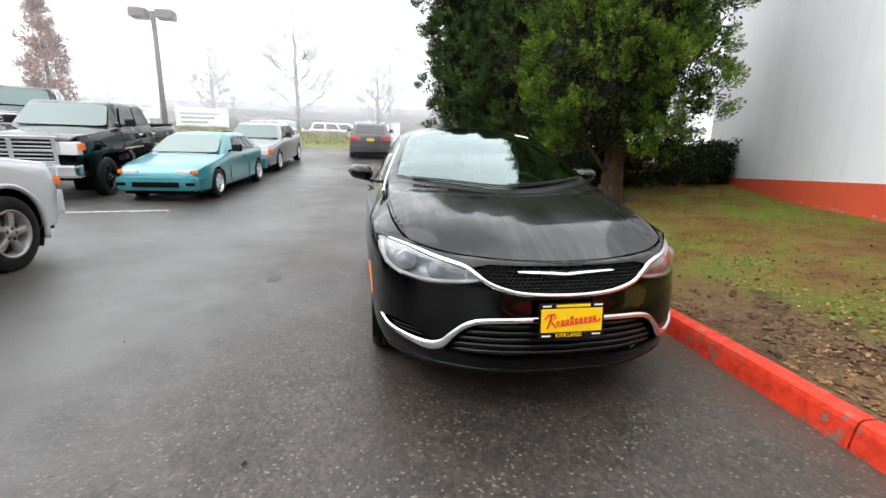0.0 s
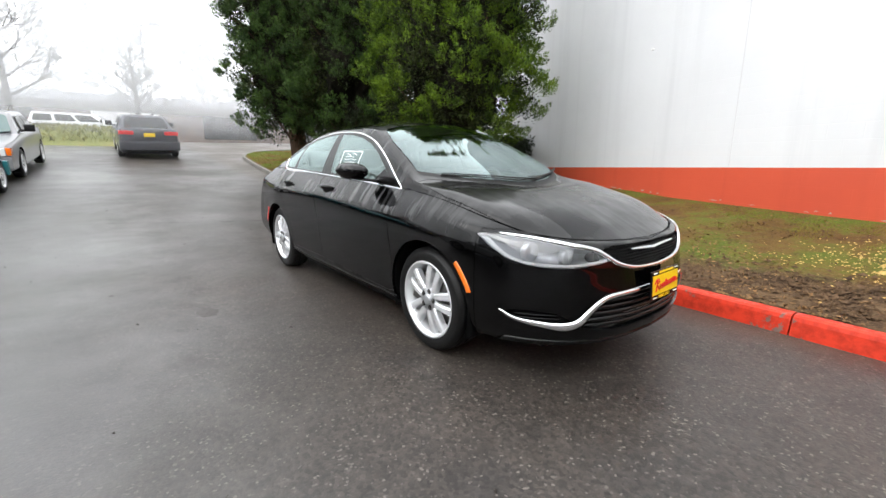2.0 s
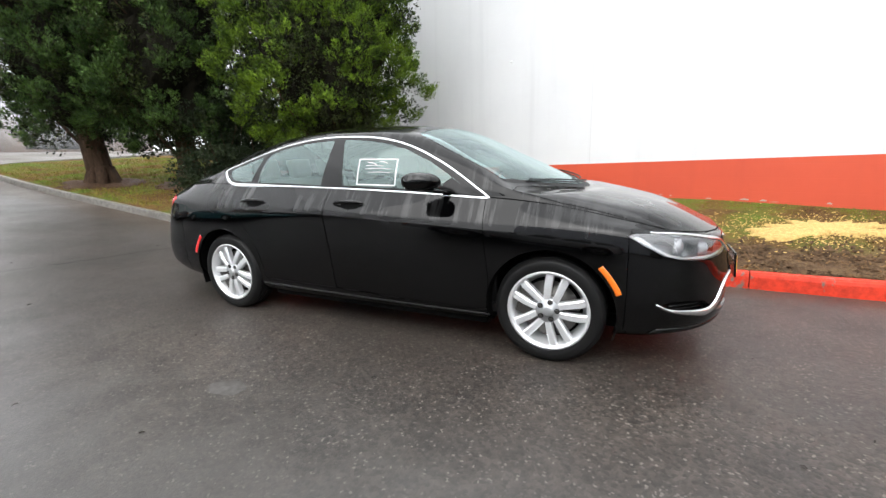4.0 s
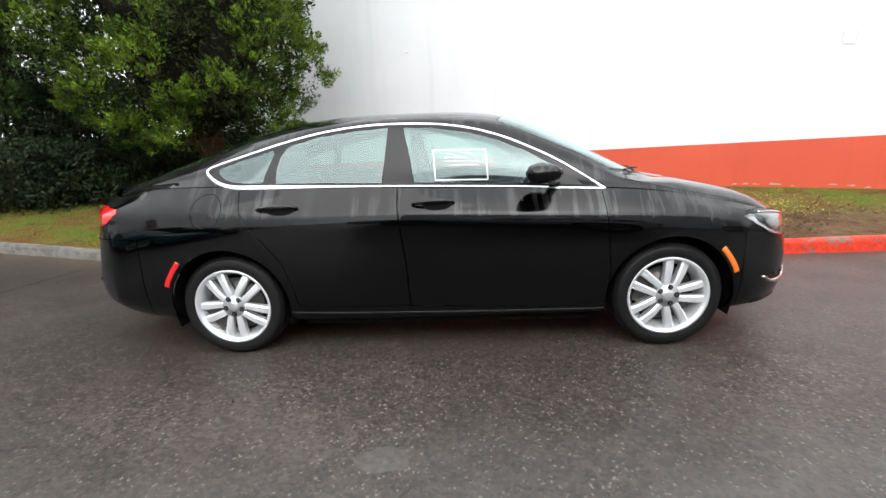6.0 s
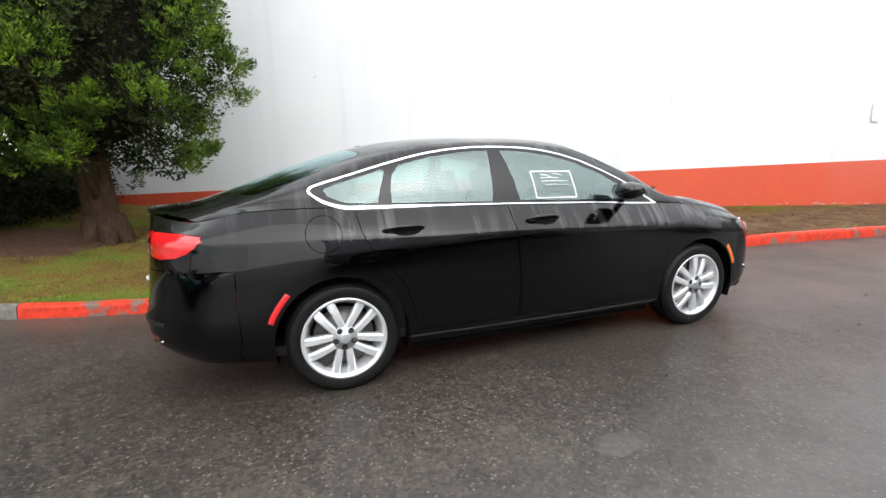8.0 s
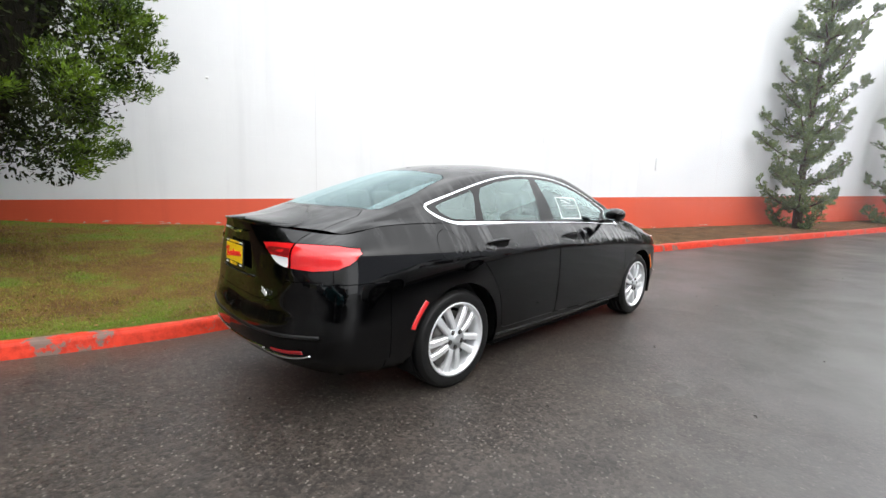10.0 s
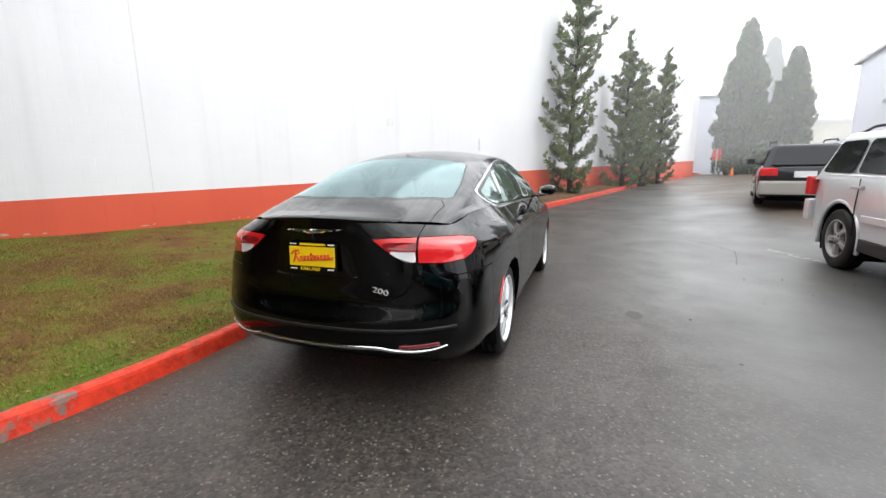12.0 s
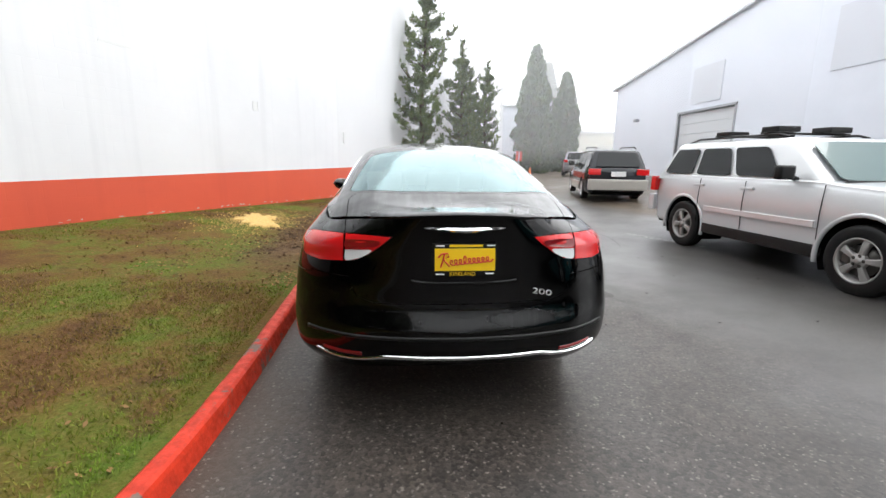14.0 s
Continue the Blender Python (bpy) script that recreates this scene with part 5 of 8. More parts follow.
# plate recess ledge
ribbon_on("plate_ledge", [(-0.26, 0.782), (-0.18, 0.772), (0, 0.770), (0.18, 0.772), (0.26, 0.782)], lambda a, b, o: skin_front(a, b, o, True), 0.008, 0.012, GLOSS_BLACK, sedan, "", 40)
bm = bmesh.new()
rings = []
for x in np.linspace(-0.195, 0.195, 41):
    u = abs(x) / 0.195
    yb = skin_front(x, 1.03, 0.0, True).y
    top, low = 1.042, 1.036 - 0.018 * (1 - u) ** 0.7
    rings.append([bm.verts.new((x, yb + 0.006, top)), bm.verts.new((x, yb + 0.014, (top + low) / 2)), bm.verts.new((x, yb + 0.006, low)), bm.verts.new((x, yb - 0.01, (top + low) / 2))])
for p, q in zip(rings, rings[1:]):
    for k in range(4):
        bm.faces.new((p[k], p[(k + 1) % 4], q[(k + 1) % 4], q[k]))
bmesh.ops.recalc_face_normals(bm, faces=bm.faces)
obj("wing_badge", bm, CHROME, sedan, "chrome wing badge on the boot")


def lettering(text, size, depth, m, material, parent, name="lettering"):
    cu = bpy.data.curves.new("text", "FONT")
    cu.body, cu.size, cu.extrude = text, size, depth
    cu.align_x = "CENTER"
    tmp = bpy.data.objects.new("text", cu)
    scene.collection.objects.link(tmp)
    dg = bpy.context.evaluated_depsgraph_get()
    me = bpy.data.meshes.new_from_object(tmp.evaluated_get(dg))
    bpy.data.objects.remove(tmp)
    ob = mesh_obj(name, me, material, parent)
    ob.matrix_basis = m
    return ob


for pl in (front_plate, rear_plate):
    lettering("KIRKLAND", 0.026, 0.001, pose(-0.012, -0.0068, -0.0755, 90, 0, 0), PLATE_YELLOW, pl)
p = skin_front(-0.395, 0.715, 0.004, True)
turn_out = radians(9)
letter_axes = Matrix(((-math.cos(turn_out), 0, -math.sin(turn_out), p.x), (-math.sin(turn_out), 0.03, math.cos(turn_out), p.y + 0.003), (0.11, 1, 0, p.z - 0.012), (0, 0, 0, 1)))
lettering("200", 0.036, 0.003, letter_axes @ Matrix(((1.9, 0.45, 0, 0), (0, 1, 0, 0), (0, 0, 1, 0), (0, 0, 0, 1))), SILVER, sedan, "model_number")
# roof aerial
bm = bmesh.new()
rings = []
for u in np.linspace(0, 1, 10):
    w, h = 0.022 * (1 - 0.7 * u), 0.020 * (1 - u) ** 0.8
    rings.append([bm.verts.new((a * w, 1.12 - 0.13 * u, 1.455 + 0.055 * u * 0.55 + h * b)) for a, b in ((-1, -0.1), (-0.7, 0.6), (0, 1), (0.7, 0.6), (1, -0.1))])
for p, q in zip(rings, rings[1:]):
    for k in range(4):
        bm.faces.new((p[k], p[k + 1], q[k + 1], q[k]))
bm.faces.new(rings[0])
bmesh.ops.recalc_face_normals(bm, faces=bm.faces)
obj("aerial", bm, GLOSS_BLACK, sedan, "black shark-fin aerial", smooth=True)

# white slip behind the top of the windscreen
bm = bmesh.new()
bm.faces.new([bm.verts.new(skin_top(x, y, 0.002)) for x, y in ((0.335, -0.535), (0.455, -0.515), (0.45, -0.475), (0.33, -0.495))])
obj("windscreen_slip", bm, PAPER, sedan, "small white paper slip on the windscreen")
# wipers
for pts in ([(0.05, -1.44), (-0.20, -1.385), (-0.46, -1.26), (-0.60, -1.17)], [(0.62, -1.14), (0.40, -1.29), (0.16, -1.385), (0.0, -1.40)]):
    bm = bmesh.new()
    line = dense(pts, 24, False)
    tube(bm, [skin_top(a, b, 0.028) for a, b in line], [0.010 - 0.004 * u for u in np.linspace(0, 1, 24)], 6, True, 0.7)
    tube(bm, [skin_top(a, b + 0.012, 0.008) for a, b in line], 0.006, 6)
    obj("wiper", bm, PLASTIC, sedan, "black wiper arm and blade", smooth=True)
bm = bmesh.new()
rows = []
for x in np.linspace(-0.70, 0.70, 41):
    yb = -1.475 + 0.40 * (abs(x) / 0.70) ** 2.0
    rows.append([bm.verts.new(skin_top(x, yb + d, o)) for d, o in ((-0.03, -0.004), (0.03, 0.004), (0.06, -0.002))])
for p, q in zip(rows, rows[1:]):
    for k in range(2):
        bm.faces.new((p[k], q[k], q[k + 1], p[k + 1]))
obj("cowl_panel", bm, PLASTIC, sedan, "", smooth=True)

# ---- cabin ----
cabin = new("cabin")
cabin.parent = sedan
bm = bmesh.new()
box(bm, -0.76, 0.76, -1.25, 1.85, 0.24, 0.30)
obj("cabin_floor", bm, CABIN, cabin)
bm = bmesh.new()
prof = [(-1.36, 0.70), (-1.36, 0.985), (-1.10, 1.012), (-0.86, 1.0), (-0.70, 0.96), (-0.66, 0.88), (-0.72, 0.60)]
r0 = [bm.verts.new((-0.70, y, z)) for y, z in prof]
r1 = [bm.verts.new((0.70, y, z)) for y, z in prof]
for k in range(len(prof) - 1):
    bm.faces.new((r0[k], r0[k + 1], r1[k + 1], r1[k]))
for r in (r0, r1):
    bm.faces.new(r)
bmesh.ops.recalc_face_normals(bm, faces=bm.faces)
bmesh.ops.bevel(bm, geom=bm.edges[:], offset=0.02, segments=2, affect="EDGES")
obj("dashboard", bm, CABIN, cabin, "dark dashboard", smooth=False)
bm = bmesh.new()
tube(bm, [(0.36 + 0.185 * math.cos(a), -0.62 - 0.06 * math.sin(a) + 0.0, 0.955 + 0.16 * math.sin(a)) for a in np.linspace(0, math.tau, 41)], 0.016, 8, False)
box(bm, 0.28, 0.44, -0.66, -0.61, 0.92, 0.99, 0.02)
box(bm, 0.19, 0.53, -0.64, -0.62, 0.945, 0.965)
obj("steering_wheel", bm, CABIN, cabin, "dark steering wheel", smooth=True)


def car_seat(x, y, width, parent, wide=False):
    st = new("seat")
    st.parent = parent
    bm = bmesh.new()
    box(bm, x - width / 2, x + width / 2, y - 0.28, y + 0.25, 0.42, 0.60, 0.05)
    obj("cushion", bm, SEAT, st, "grey seat cushion", smooth=True)
    bm = bmesh.new()
    box(bm, -width / 2, width / 2, -0.06, 0.07, 0, 0.60, 0.055, pose(x, y + 0.24, 0.52, -18, 0, 0))
    obj("backrest", bm, SEAT, st, "grey seat back", smooth=True)
    for hx in ((x - 0.42, x, x + 0.42) if wide else (x,)):
        bm = bmesh.new()
        box(bm, -0.125, 0.125, -0.045, 0.045, 0.0, 0.18, 0.04, pose(hx, y + 0.43, 1.105, -14, 0, 0))
        obj("headrest", bm, SEAT, st, "grey headrest", smooth=True)
        bm = bmesh.new()
        for d in (-0.05, 0.05):
            tube(bm, [(hx + d, y + 0.415, 1.05), (hx + d, y + 0.435, 1.14)], 0.007, 6)
        obj("headrest_post", bm, CHROME, st)
    return st


for x in (-0.37, 0.37):
    car_seat(x, -0.20, 0.50, cabin)
car_seat(0, 0.86, 1.25, cabin, True)
bm = bmesh.new()
box(bm, -0.66, 0.66, 1.36, 1.98, 1.06, 1.085, 0.01)
obj("parcel_shelf", bm, CABIN, cabin)
for sgn in (-1, 1):
    bm = bmesh.new()
    box(bm, sgn * 0.72 - 0.02, sgn * 0.72 + 0.02, -1.0, 1.35, 0.30, 1.03, 0.01)
    obj("door_card", bm, CABIN, cabin)
    # belt pillar lining
    bm = bmesh.new()
    tube(bm, [(sgn * 0.745, 0.27, 1.03), (sgn * 0.68, 0.28, 1.22), (sgn * 0.575, 0.28, 1.40)], 0.035, 8)
    obj("pillar_lining", bm, CABIN, cabin)
bm = bmesh.new()
rows = [[bm.verts.new(skin_top(x, y, -0.035)) for x in np.linspace(-0.50, 0.50, 9)] for y in np.linspace(-0.32, 1.08, 9)]
for p, q in zip(rows, rows[1:]):
    for k in range(8):
        bm.faces.new((p[k], p[k + 1], q[k + 1], q[k]))
obj("headlining", bm, SEAT, cabin, "pale headlining", smooth=True)
bm = bmesh.new()
box(bm, -0.09, 0.09, -0.02, 0.02, -0.03, 0.03, 0.01, pose(0, -0.56, 1.345, 15, 0, 0))
obj("inside_mirror", bm, CABIN, cabin)

# price sticker in the right front window: white border, faint print
STICK = [(-0.285, 1.078), (0.035, 1.086), (0.045, 1.262), (-0.275, 1.255)]


def glass_point(a, b, o):
    return skin_side(a, b, -1, o)


sticker = new("window_sticker")
sticker.parent = sedan
for p0, p1 in zip(STICK, STICK[1:] + STICK[:1]):
    ribbon_on("sticker_edge", [p0, ((p0[0] + p1[0]) / 2, (p0[1] + p1[1]) / 2), p1], glass_point, 0.0038, 0.002, PAPER, sticker, "white paper sticker edge", 10)
for k, (y0, z0, y1, z1, h) in enumerate(((-0.20, 1.228, -0.13, 1.244, 0.002), (-0.11, 1.222, -0.03, 1.240, 0.0025), (-0.17, 1.212, -0.02, 1.216, 0.0015), (-0.23, 1.19, -0.02, 1.194, 0.0015), (-0.23, 1.165, -0.05, 1.169, 0.0015))):
    ribbon_on("sticker_print", [(y0, z0), ((y0 + y1) / 2, (z0 + z1) / 2 + 0.004), (y1, z1)], glass_point, h, 0.001, PAPER, sticker, "", 8)
skin.free()

# ---- trees ----


def quads_mesh(name, C, D, W, L):
    """Leaf blades: centres C, directions D, half-width vectors W, half-lengths L."""
    n = len(C)
    tip, root = C + D * L[:, None], C - D * L[:, None]
    P = np.stack([root, C + W, tip, C - W], 1).reshape(-1, 3)
    faces = (np.arange(n)[:, None] * 4 + np.array([[0, 1, 2, 3]])).tolist()
    me = bpy.data.meshes.new(name)
    me.from_pydata(P.tolist(), [], faces)
    return me


def clump_leaves(rng, centres, radii, per, size, up=0.4, flat=0.75, outward=None):
    """Blades scattered through soft clumps; denser at the shell, pointing out and up."""
    m = len(centres)
    k = m * per
    c = np.repeat(centres, per, 0)
    r = np.repeat(radii, per)
    v = rng.normal(size=(k, 3))
    v /= np.linalg.norm(v, axis=1)[:, None]
    rad = r * rng.uniform(0.35, 1.05, k) ** 0.6
    off = v * rad[:, None]
    off[:, 2] *= flat
    C = c + off
    D = v + rng.normal(size=(k, 3)) * 0.5 + np.array([0, 0, up])
    if outward is not None:
        D += np.repeat(outward, per, 0) * 0.8
    D /= np.linalg.norm(D, axis=1)[:, None]
    W = np.cross(D, rng.normal(size=(k, 3)))
    W /= np.linalg.norm(W, axis=1)[:, None] + 1e-9
    s = size * rng.uniform(0.6, 1.4, k)
    return C, D, W * (s * 0.42)[:, None], s


def limb(bm, rng, start, way, length, r0, r1, n=7, wander=0.25, lift=0.1):
    pts, rs = [np.array(start, float)], [r0]
    d = np.array(way, float)
    d /= np.linalg.norm(d)
    for i in range(n):
        d = d + rng.normal(size=3) * wander / n + np.array([0, 0, lift / n])
        d /= np.linalg.norm(d)
        pts.append(pts[-1] + d * length / n)
        rs.append(r0 + (r1 - r0) * (i + 1) / n)
    tube(bm, [tuple(p) for p in pts], rs, 7)
    return np.array(pts)


def plumes(rng, roots, ways, lengths, radii, per, size, slim=0.42, faces=None):
    """Feathery plumes: blades that fan out round a root's way, widest in the middle; faces: the way each plume's flat sprays look."""
    k = len(roots) * per
    p, o = np.repeat(roots, per, 0), np.repeat(ways, per, 0)
    o = o / np.linalg.norm(o, axis=1)[:, None]
    v = rng.normal(size=(k, 3))
    v -= o * np.sum(v * o, 1)[:, None]
    v /= np.linalg.norm(v, axis=1)[:, None] + 1e-9
    u = rng.uniform(0, 1, k)
    r = np.repeat(radii, per) * np.sin(math.pi * (0.18 + 0.78 * u)) * np.sqrt(rng.uniform(0.15, 1, k))
    C = p + o * (np.repeat(lengths, per) * u)[:, None] + v * r[:, None]
    D = o * 0.75 + v * rng.uniform(0.2, 1.0, k)[:, None] + rng.normal(size=(k, 3)) * 0.25
    D /= np.linalg.norm(D, axis=1)[:, None]
    N = rng.normal(size=(k, 3))
    if faces is not None:
        N = N * 0.28 + np.repeat(faces, per, 0) + v * 0.35
    W = np.cross(D, N)
    W /= np.linalg.norm(W, axis=1)[:, None] + 1e-9
    s = size * rng.uniform(0.6, 1.35, k)
    return C, D, W * (s * slim)[:, None], s


def together(*sets):
    return [np.concatenate(q, 0) for q in zip(*sets)]


def cypress(x, y, z, height, radius, low, seed, leaf, label, lobes=150, tufts=13, per=60, size=0.026, trunk_r=0.26, lean=0.0, fill=9000, lobe_r=0.40):
    """A broad evergreen: a forked trunk with limbs, and lobes of upswept plumes with dark gaps between them."""
    rng = np.random.RandomState(seed)
    tree = tagged(new("tree"), label, "tree")
    tree.location = (x, y, z)
    bm = bmesh.new()
    trunk = limb(bm, rng, (0, 0, -0.2), (lean, 0.05, 1), height * 0.82, trunk_r, 0.05, 10, 0.18, 0.3)
    for k in range(7):
        a = k * math.tau / 7 + rng.uniform(-0.3, 0.3)
        tube(bm, [(0.1 * math.cos(a), 0.1 * math.sin(a), 0.35), (0.75 * trunk_r * 1.5 * math.cos(a), 0.75 * trunk_r * 1.5 * math.sin(a), -0.02), (trunk_r * 2.1 * math.cos(a), trunk_r * 2.1 * math.sin(a), -0.12)], [trunk_r * 0.7, trunk_r * 0.4, 0.03], 6)
    roots, ways, lens, rads, looks = [], [], [], [], []
    inner, core = [], []
    for k in range(lobes):
        u = ((k + rng.uniform(0, 1)) / lobes) ** 0.9
        a = k * 2.39996 + rng.uniform(-0.35, 0.35)
        prof = np.interp(u, [0, 0.06, 0.22, 0.55, 0.85, 1.0], [0.55, 0.84, 1.0, 0.86, 0.48, 0.06])
        h = low + (height - low) * u
        i = min(int(h / (height * 0.82) * 10), 9)
        axis = trunk[i]
        lr = lobe_r * rng.uniform(0.6, 1.25)
        rr = max(0.05, radius * prof * rng.uniform(0.72, 1.08) - lr * 0.7)
        c = np.array([axis[0] + rr * math.cos(a), axis[1] + rr * math.sin(a), h])
        out = np.array([math.cos(a), math.sin(a), 0.35 + 0.9 * u])
        out /= np.linalg.norm(out)
        if 0.14 < u < 0.75 and k % 10 == 0:
            t = max(0.15, h - 0.55 * rr)
            j = min(int(t / (height * 0.82) * 10), 9)
            limb(bm, rng, trunk[j], c - trunk[j], np.linalg.norm(c - trunk[j]), 0.045 * (1 - 0.5 * u) + 0.012, 0.012, 6, 0.3, 0.1)
        for q in range(tufts if h < 6.3 else tufts // 2):
            v = rng.normal(size=3)
            v /= np.linalg.norm(v)
            if np.dot(v, out) < 0.0:
                v = v - 1.6 * np.dot(v, out) * out
            v[2] = v[2] * 0.8 + 0.25
            roots.append(c + v * lr * rng.uniform(0.45, 0.85) * np.array([1, 1, 0.8]))
            ways.append(v * 0.7 + out * 0.5 + np.array([0, 0, 0.35]))
            lens.append(rng.uniform(0.13, 0.27) * (lobe_r / 0.4))
            rads.append(rng.uniform(0.055, 0.10) * (lobe_r / 0.4))
            looks.append(v * 0.8 + out * 0.3 + np.array([0, 0, 0.55]))
        inner.append((c - out * lr * 0.3, lr * 0.75))
    obj("trunk", bm, BARK, tree, "ridged reddish-brown trunk and limbs", smooth=True)
    shell = plumes(rng, np.array(roots), np.array(ways), np.array(lens), np.array(rads), per, size, 0.27, np.array(looks))
    for k in range(fill // 52):
        u, a = rng.uniform(0.0, 0.95), rng.uniform(0, math.tau)
        h = low + 0.25 + (height - low - 0.4) * u
        rr = radius * np.interp(u, [0, 0.1, 0.3, 0.6, 1.0], [0.55, 0.9, 1.0, 0.85, 0.12]) * math.sqrt(rng.uniform(0.05, 0.66))
        i = min(int(h / (height * 0.82) * 10), 9)
        core.append((np.array([trunk[i][0] + rr * math.cos(a), trunk[i][1] + rr * math.sin(a), h]), rng.uniform(0.28, 0.45)))
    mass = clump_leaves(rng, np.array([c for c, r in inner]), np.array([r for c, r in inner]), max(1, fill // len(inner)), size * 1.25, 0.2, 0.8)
    # added core that blocks the sky and reads as shade between the lobes
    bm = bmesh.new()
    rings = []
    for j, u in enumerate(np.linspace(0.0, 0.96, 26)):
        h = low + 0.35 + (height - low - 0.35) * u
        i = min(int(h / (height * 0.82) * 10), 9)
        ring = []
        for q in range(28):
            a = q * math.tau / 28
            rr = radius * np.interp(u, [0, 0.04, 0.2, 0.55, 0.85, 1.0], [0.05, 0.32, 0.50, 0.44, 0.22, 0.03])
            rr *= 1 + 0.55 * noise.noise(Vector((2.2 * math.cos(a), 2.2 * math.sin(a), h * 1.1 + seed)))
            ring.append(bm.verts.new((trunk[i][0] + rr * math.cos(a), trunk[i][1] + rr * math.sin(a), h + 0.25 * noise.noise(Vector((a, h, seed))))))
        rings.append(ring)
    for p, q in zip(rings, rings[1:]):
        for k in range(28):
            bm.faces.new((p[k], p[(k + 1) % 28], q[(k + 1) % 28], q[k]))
    obj("shade_core", bm, SHADE_CORE, tree, "near-black lumpy core added inside the crown to give its gaps shade")
    # inner leaves take the darker material, so the depth of shade is in colour
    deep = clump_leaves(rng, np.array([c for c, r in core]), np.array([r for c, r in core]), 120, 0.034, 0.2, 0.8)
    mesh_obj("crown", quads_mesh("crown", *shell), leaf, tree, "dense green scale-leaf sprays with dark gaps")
    mesh_obj("inner_foliage", quads_mesh("inner_foliage", *together(mass, deep)), INNER_DARK_LEAF, tree, "old growth inside the crown, coloured extra dark for the shade there")
    return tree


def lawn_at(x, y):
    return float(lawn_z(np.array(x), np.array(y)))


cypress(4.05, 4.15, lawn_at(4.05, 4.15) - 0.02, 8.6, 2.24, 0.95, 3, CEDAR_LEAF, "broad bright green cypress tree on the lawn beside the white wall", 240, 18, 72, 0.027, 0.24, 0.05, 24000, 0.45)
cypress(3.75, 8.5, lawn_at(3.75, 8.5) - 0.02, 9.5, 2.35, 0.85, 8, CEDAR_DARK, "tall dark green cypress tree with a bare lower trunk", 250, 15, 52, 0.036, 0.26, 0.03, 18000, 0.46)
cypress(2.75, 10.4, lawn_at(2.75, 10.4) - 0.02, 10.0, 2.0, 0.95, 15, CEDAR_DARK, "tall dark green cypress tree beside the drive", 250, 15, 52, 0.037, 0.30, -0.03, 18000, 0.46)


def juniper(x, y, z, height, width, seed, label, arms=52):
    """A shaggy upright juniper: a leaning leader and twisted arms, each dressed in short upswept plumes, open between."""
    rng = np.random.RandomState(seed)
    tree = tagged(new("tree"), label, "tree", "junipers along the wall")
    tree.location = (x, y, z)
    bm = bmesh.new()
    trunk = limb(bm, rng, (0, 0, -0.1), (0.03, 0, 1), height * 0.97, 0.13, 0.02, 12, 0.30, 0.4)
    roots, ways, lens, rads = [], [], [], []

    def dress(pts, fat, n, tip):
        for j in range(n):
            v = rng.uniform(0.08, 1.0)
            t = v * (len(pts) - 1)
            i = min(int(t), len(pts) - 2)
            d = pts[i + 1] - pts[i]
            p = pts[i] + d * (t - i)
            d = d / np.linalg.norm(d)
            side = rng.normal(size=3)
            side -= d * np.dot(side, d)
            side /= np.linalg.norm(side) + 1e-9
            f = fat * (1.0 - tip * v) * rng.uniform(0.4, 1.15)
            roots.append(p + side * f * 0.25)
            ways.append(side + d * 0.7 + np.array([0, 0, 0.45]))
            lens.append(f + 0.05)
            rads.append(0.05 + 0.13 * f)
    dress(trunk[0:], 0.50, 200, 0.60)
    for k in range(arms):
        u = (k + rng.uniform(0, 1)) / arms
        h = 0.15 + height * 0.86 * u
        i = min(int(h / (height * 0.97) * 12), 11)
        a = k * 2.399 + rng.uniform(-0.5, 0.5)
        long = 1.25 if k % 7 == 3 and u > 0.45 else 1.0
        reach = width * 0.5 * np.interp(u, [0, 0.12, 0.5, 0.8, 1.0], [0.75, 1.0, 0.86, 0.62, 0.22]) * rng.uniform(0.65, 1.15) * long
        way = np.array([math.cos(a), math.sin(a), rng.uniform(-0.05, 0.35)])
        pts = limb(bm, rng, trunk[i], way, reach * 1.15, 0.035, 0.008, 7, 0.35, 1.1)
        dress(pts, 0.26, int(14 + 16 * reach), 0.45)
    obj("trunk", bm, BARK, tree, "dark twisted juniper trunk and arms", smooth=True)
    mesh_obj("crown", quads_mesh("crown", *plumes(rng, np.array(roots), np.array(ways), np.array(lens), np.array(rads), 32, 0.046, 0.32)), JUNIPER_LEAF, tree, "ragged green juniper sprays")
    return tree


for x, y, h, w, sd in ((-0.62, -13.85, 8.9, 3.1, 5), (-2.87, -18.67, 7.4, 2.3, 9), (-3.92, -20.87, 6.4, 1.9, 12), (-5.07, -23.27, 7.6, 2.4, 21)):
    juniper(x, y, ground_z(x, y) + 0.1, h, w, sd, "shaggy upright juniper growing against the white wall")


def column_conifer(x, y, z, height, width, seed, label, per=52, size=0.24):
    rng = np.random.RandomState(seed)
    tree = tagged(new("tree"), label, "tree")
    tree.location = (x, y, z)
    bm = bmesh.new()
    tube(bm, [(0, 0, -0.3), (0, 0, height * 0.5), (0, 0, height * 0.96)], [0.28, 0.16, 0.02], 8)
    obj("trunk", bm, BARK, tree, smooth=True)
    k = 420
    u = rng.uniform(0, 1, k) ** 0.85
    a = rng.uniform(0, math.tau, k)
    prof = np.interp(u, [0, 0.08, 0.3, 0.7, 0.92, 1], [0.72, 0.95, 1.0, 0.62, 0.22, 0.03]) * width / 2
    rr = prof * rng.uniform(0.35, 1.03, k)
    cs = np.column_stack([rr * np.cos(a), rr * np.sin(a), height * (0.02 + 0.98 * u)])
    rs = rng.uniform(0.28, 0.5, k) * (width / 4)
    outs = np.column_stack([0.3 * np.cos(a), 0.3 * np.sin(a), np.ones(k)])
    mesh_obj("crown", quads_mesh("crown", *clump_leaves(rng, cs, rs, per, size, 0.9, 1.3, outs)), CEDAR_DARK, tree, "dense columnar green foliage")
    return tree


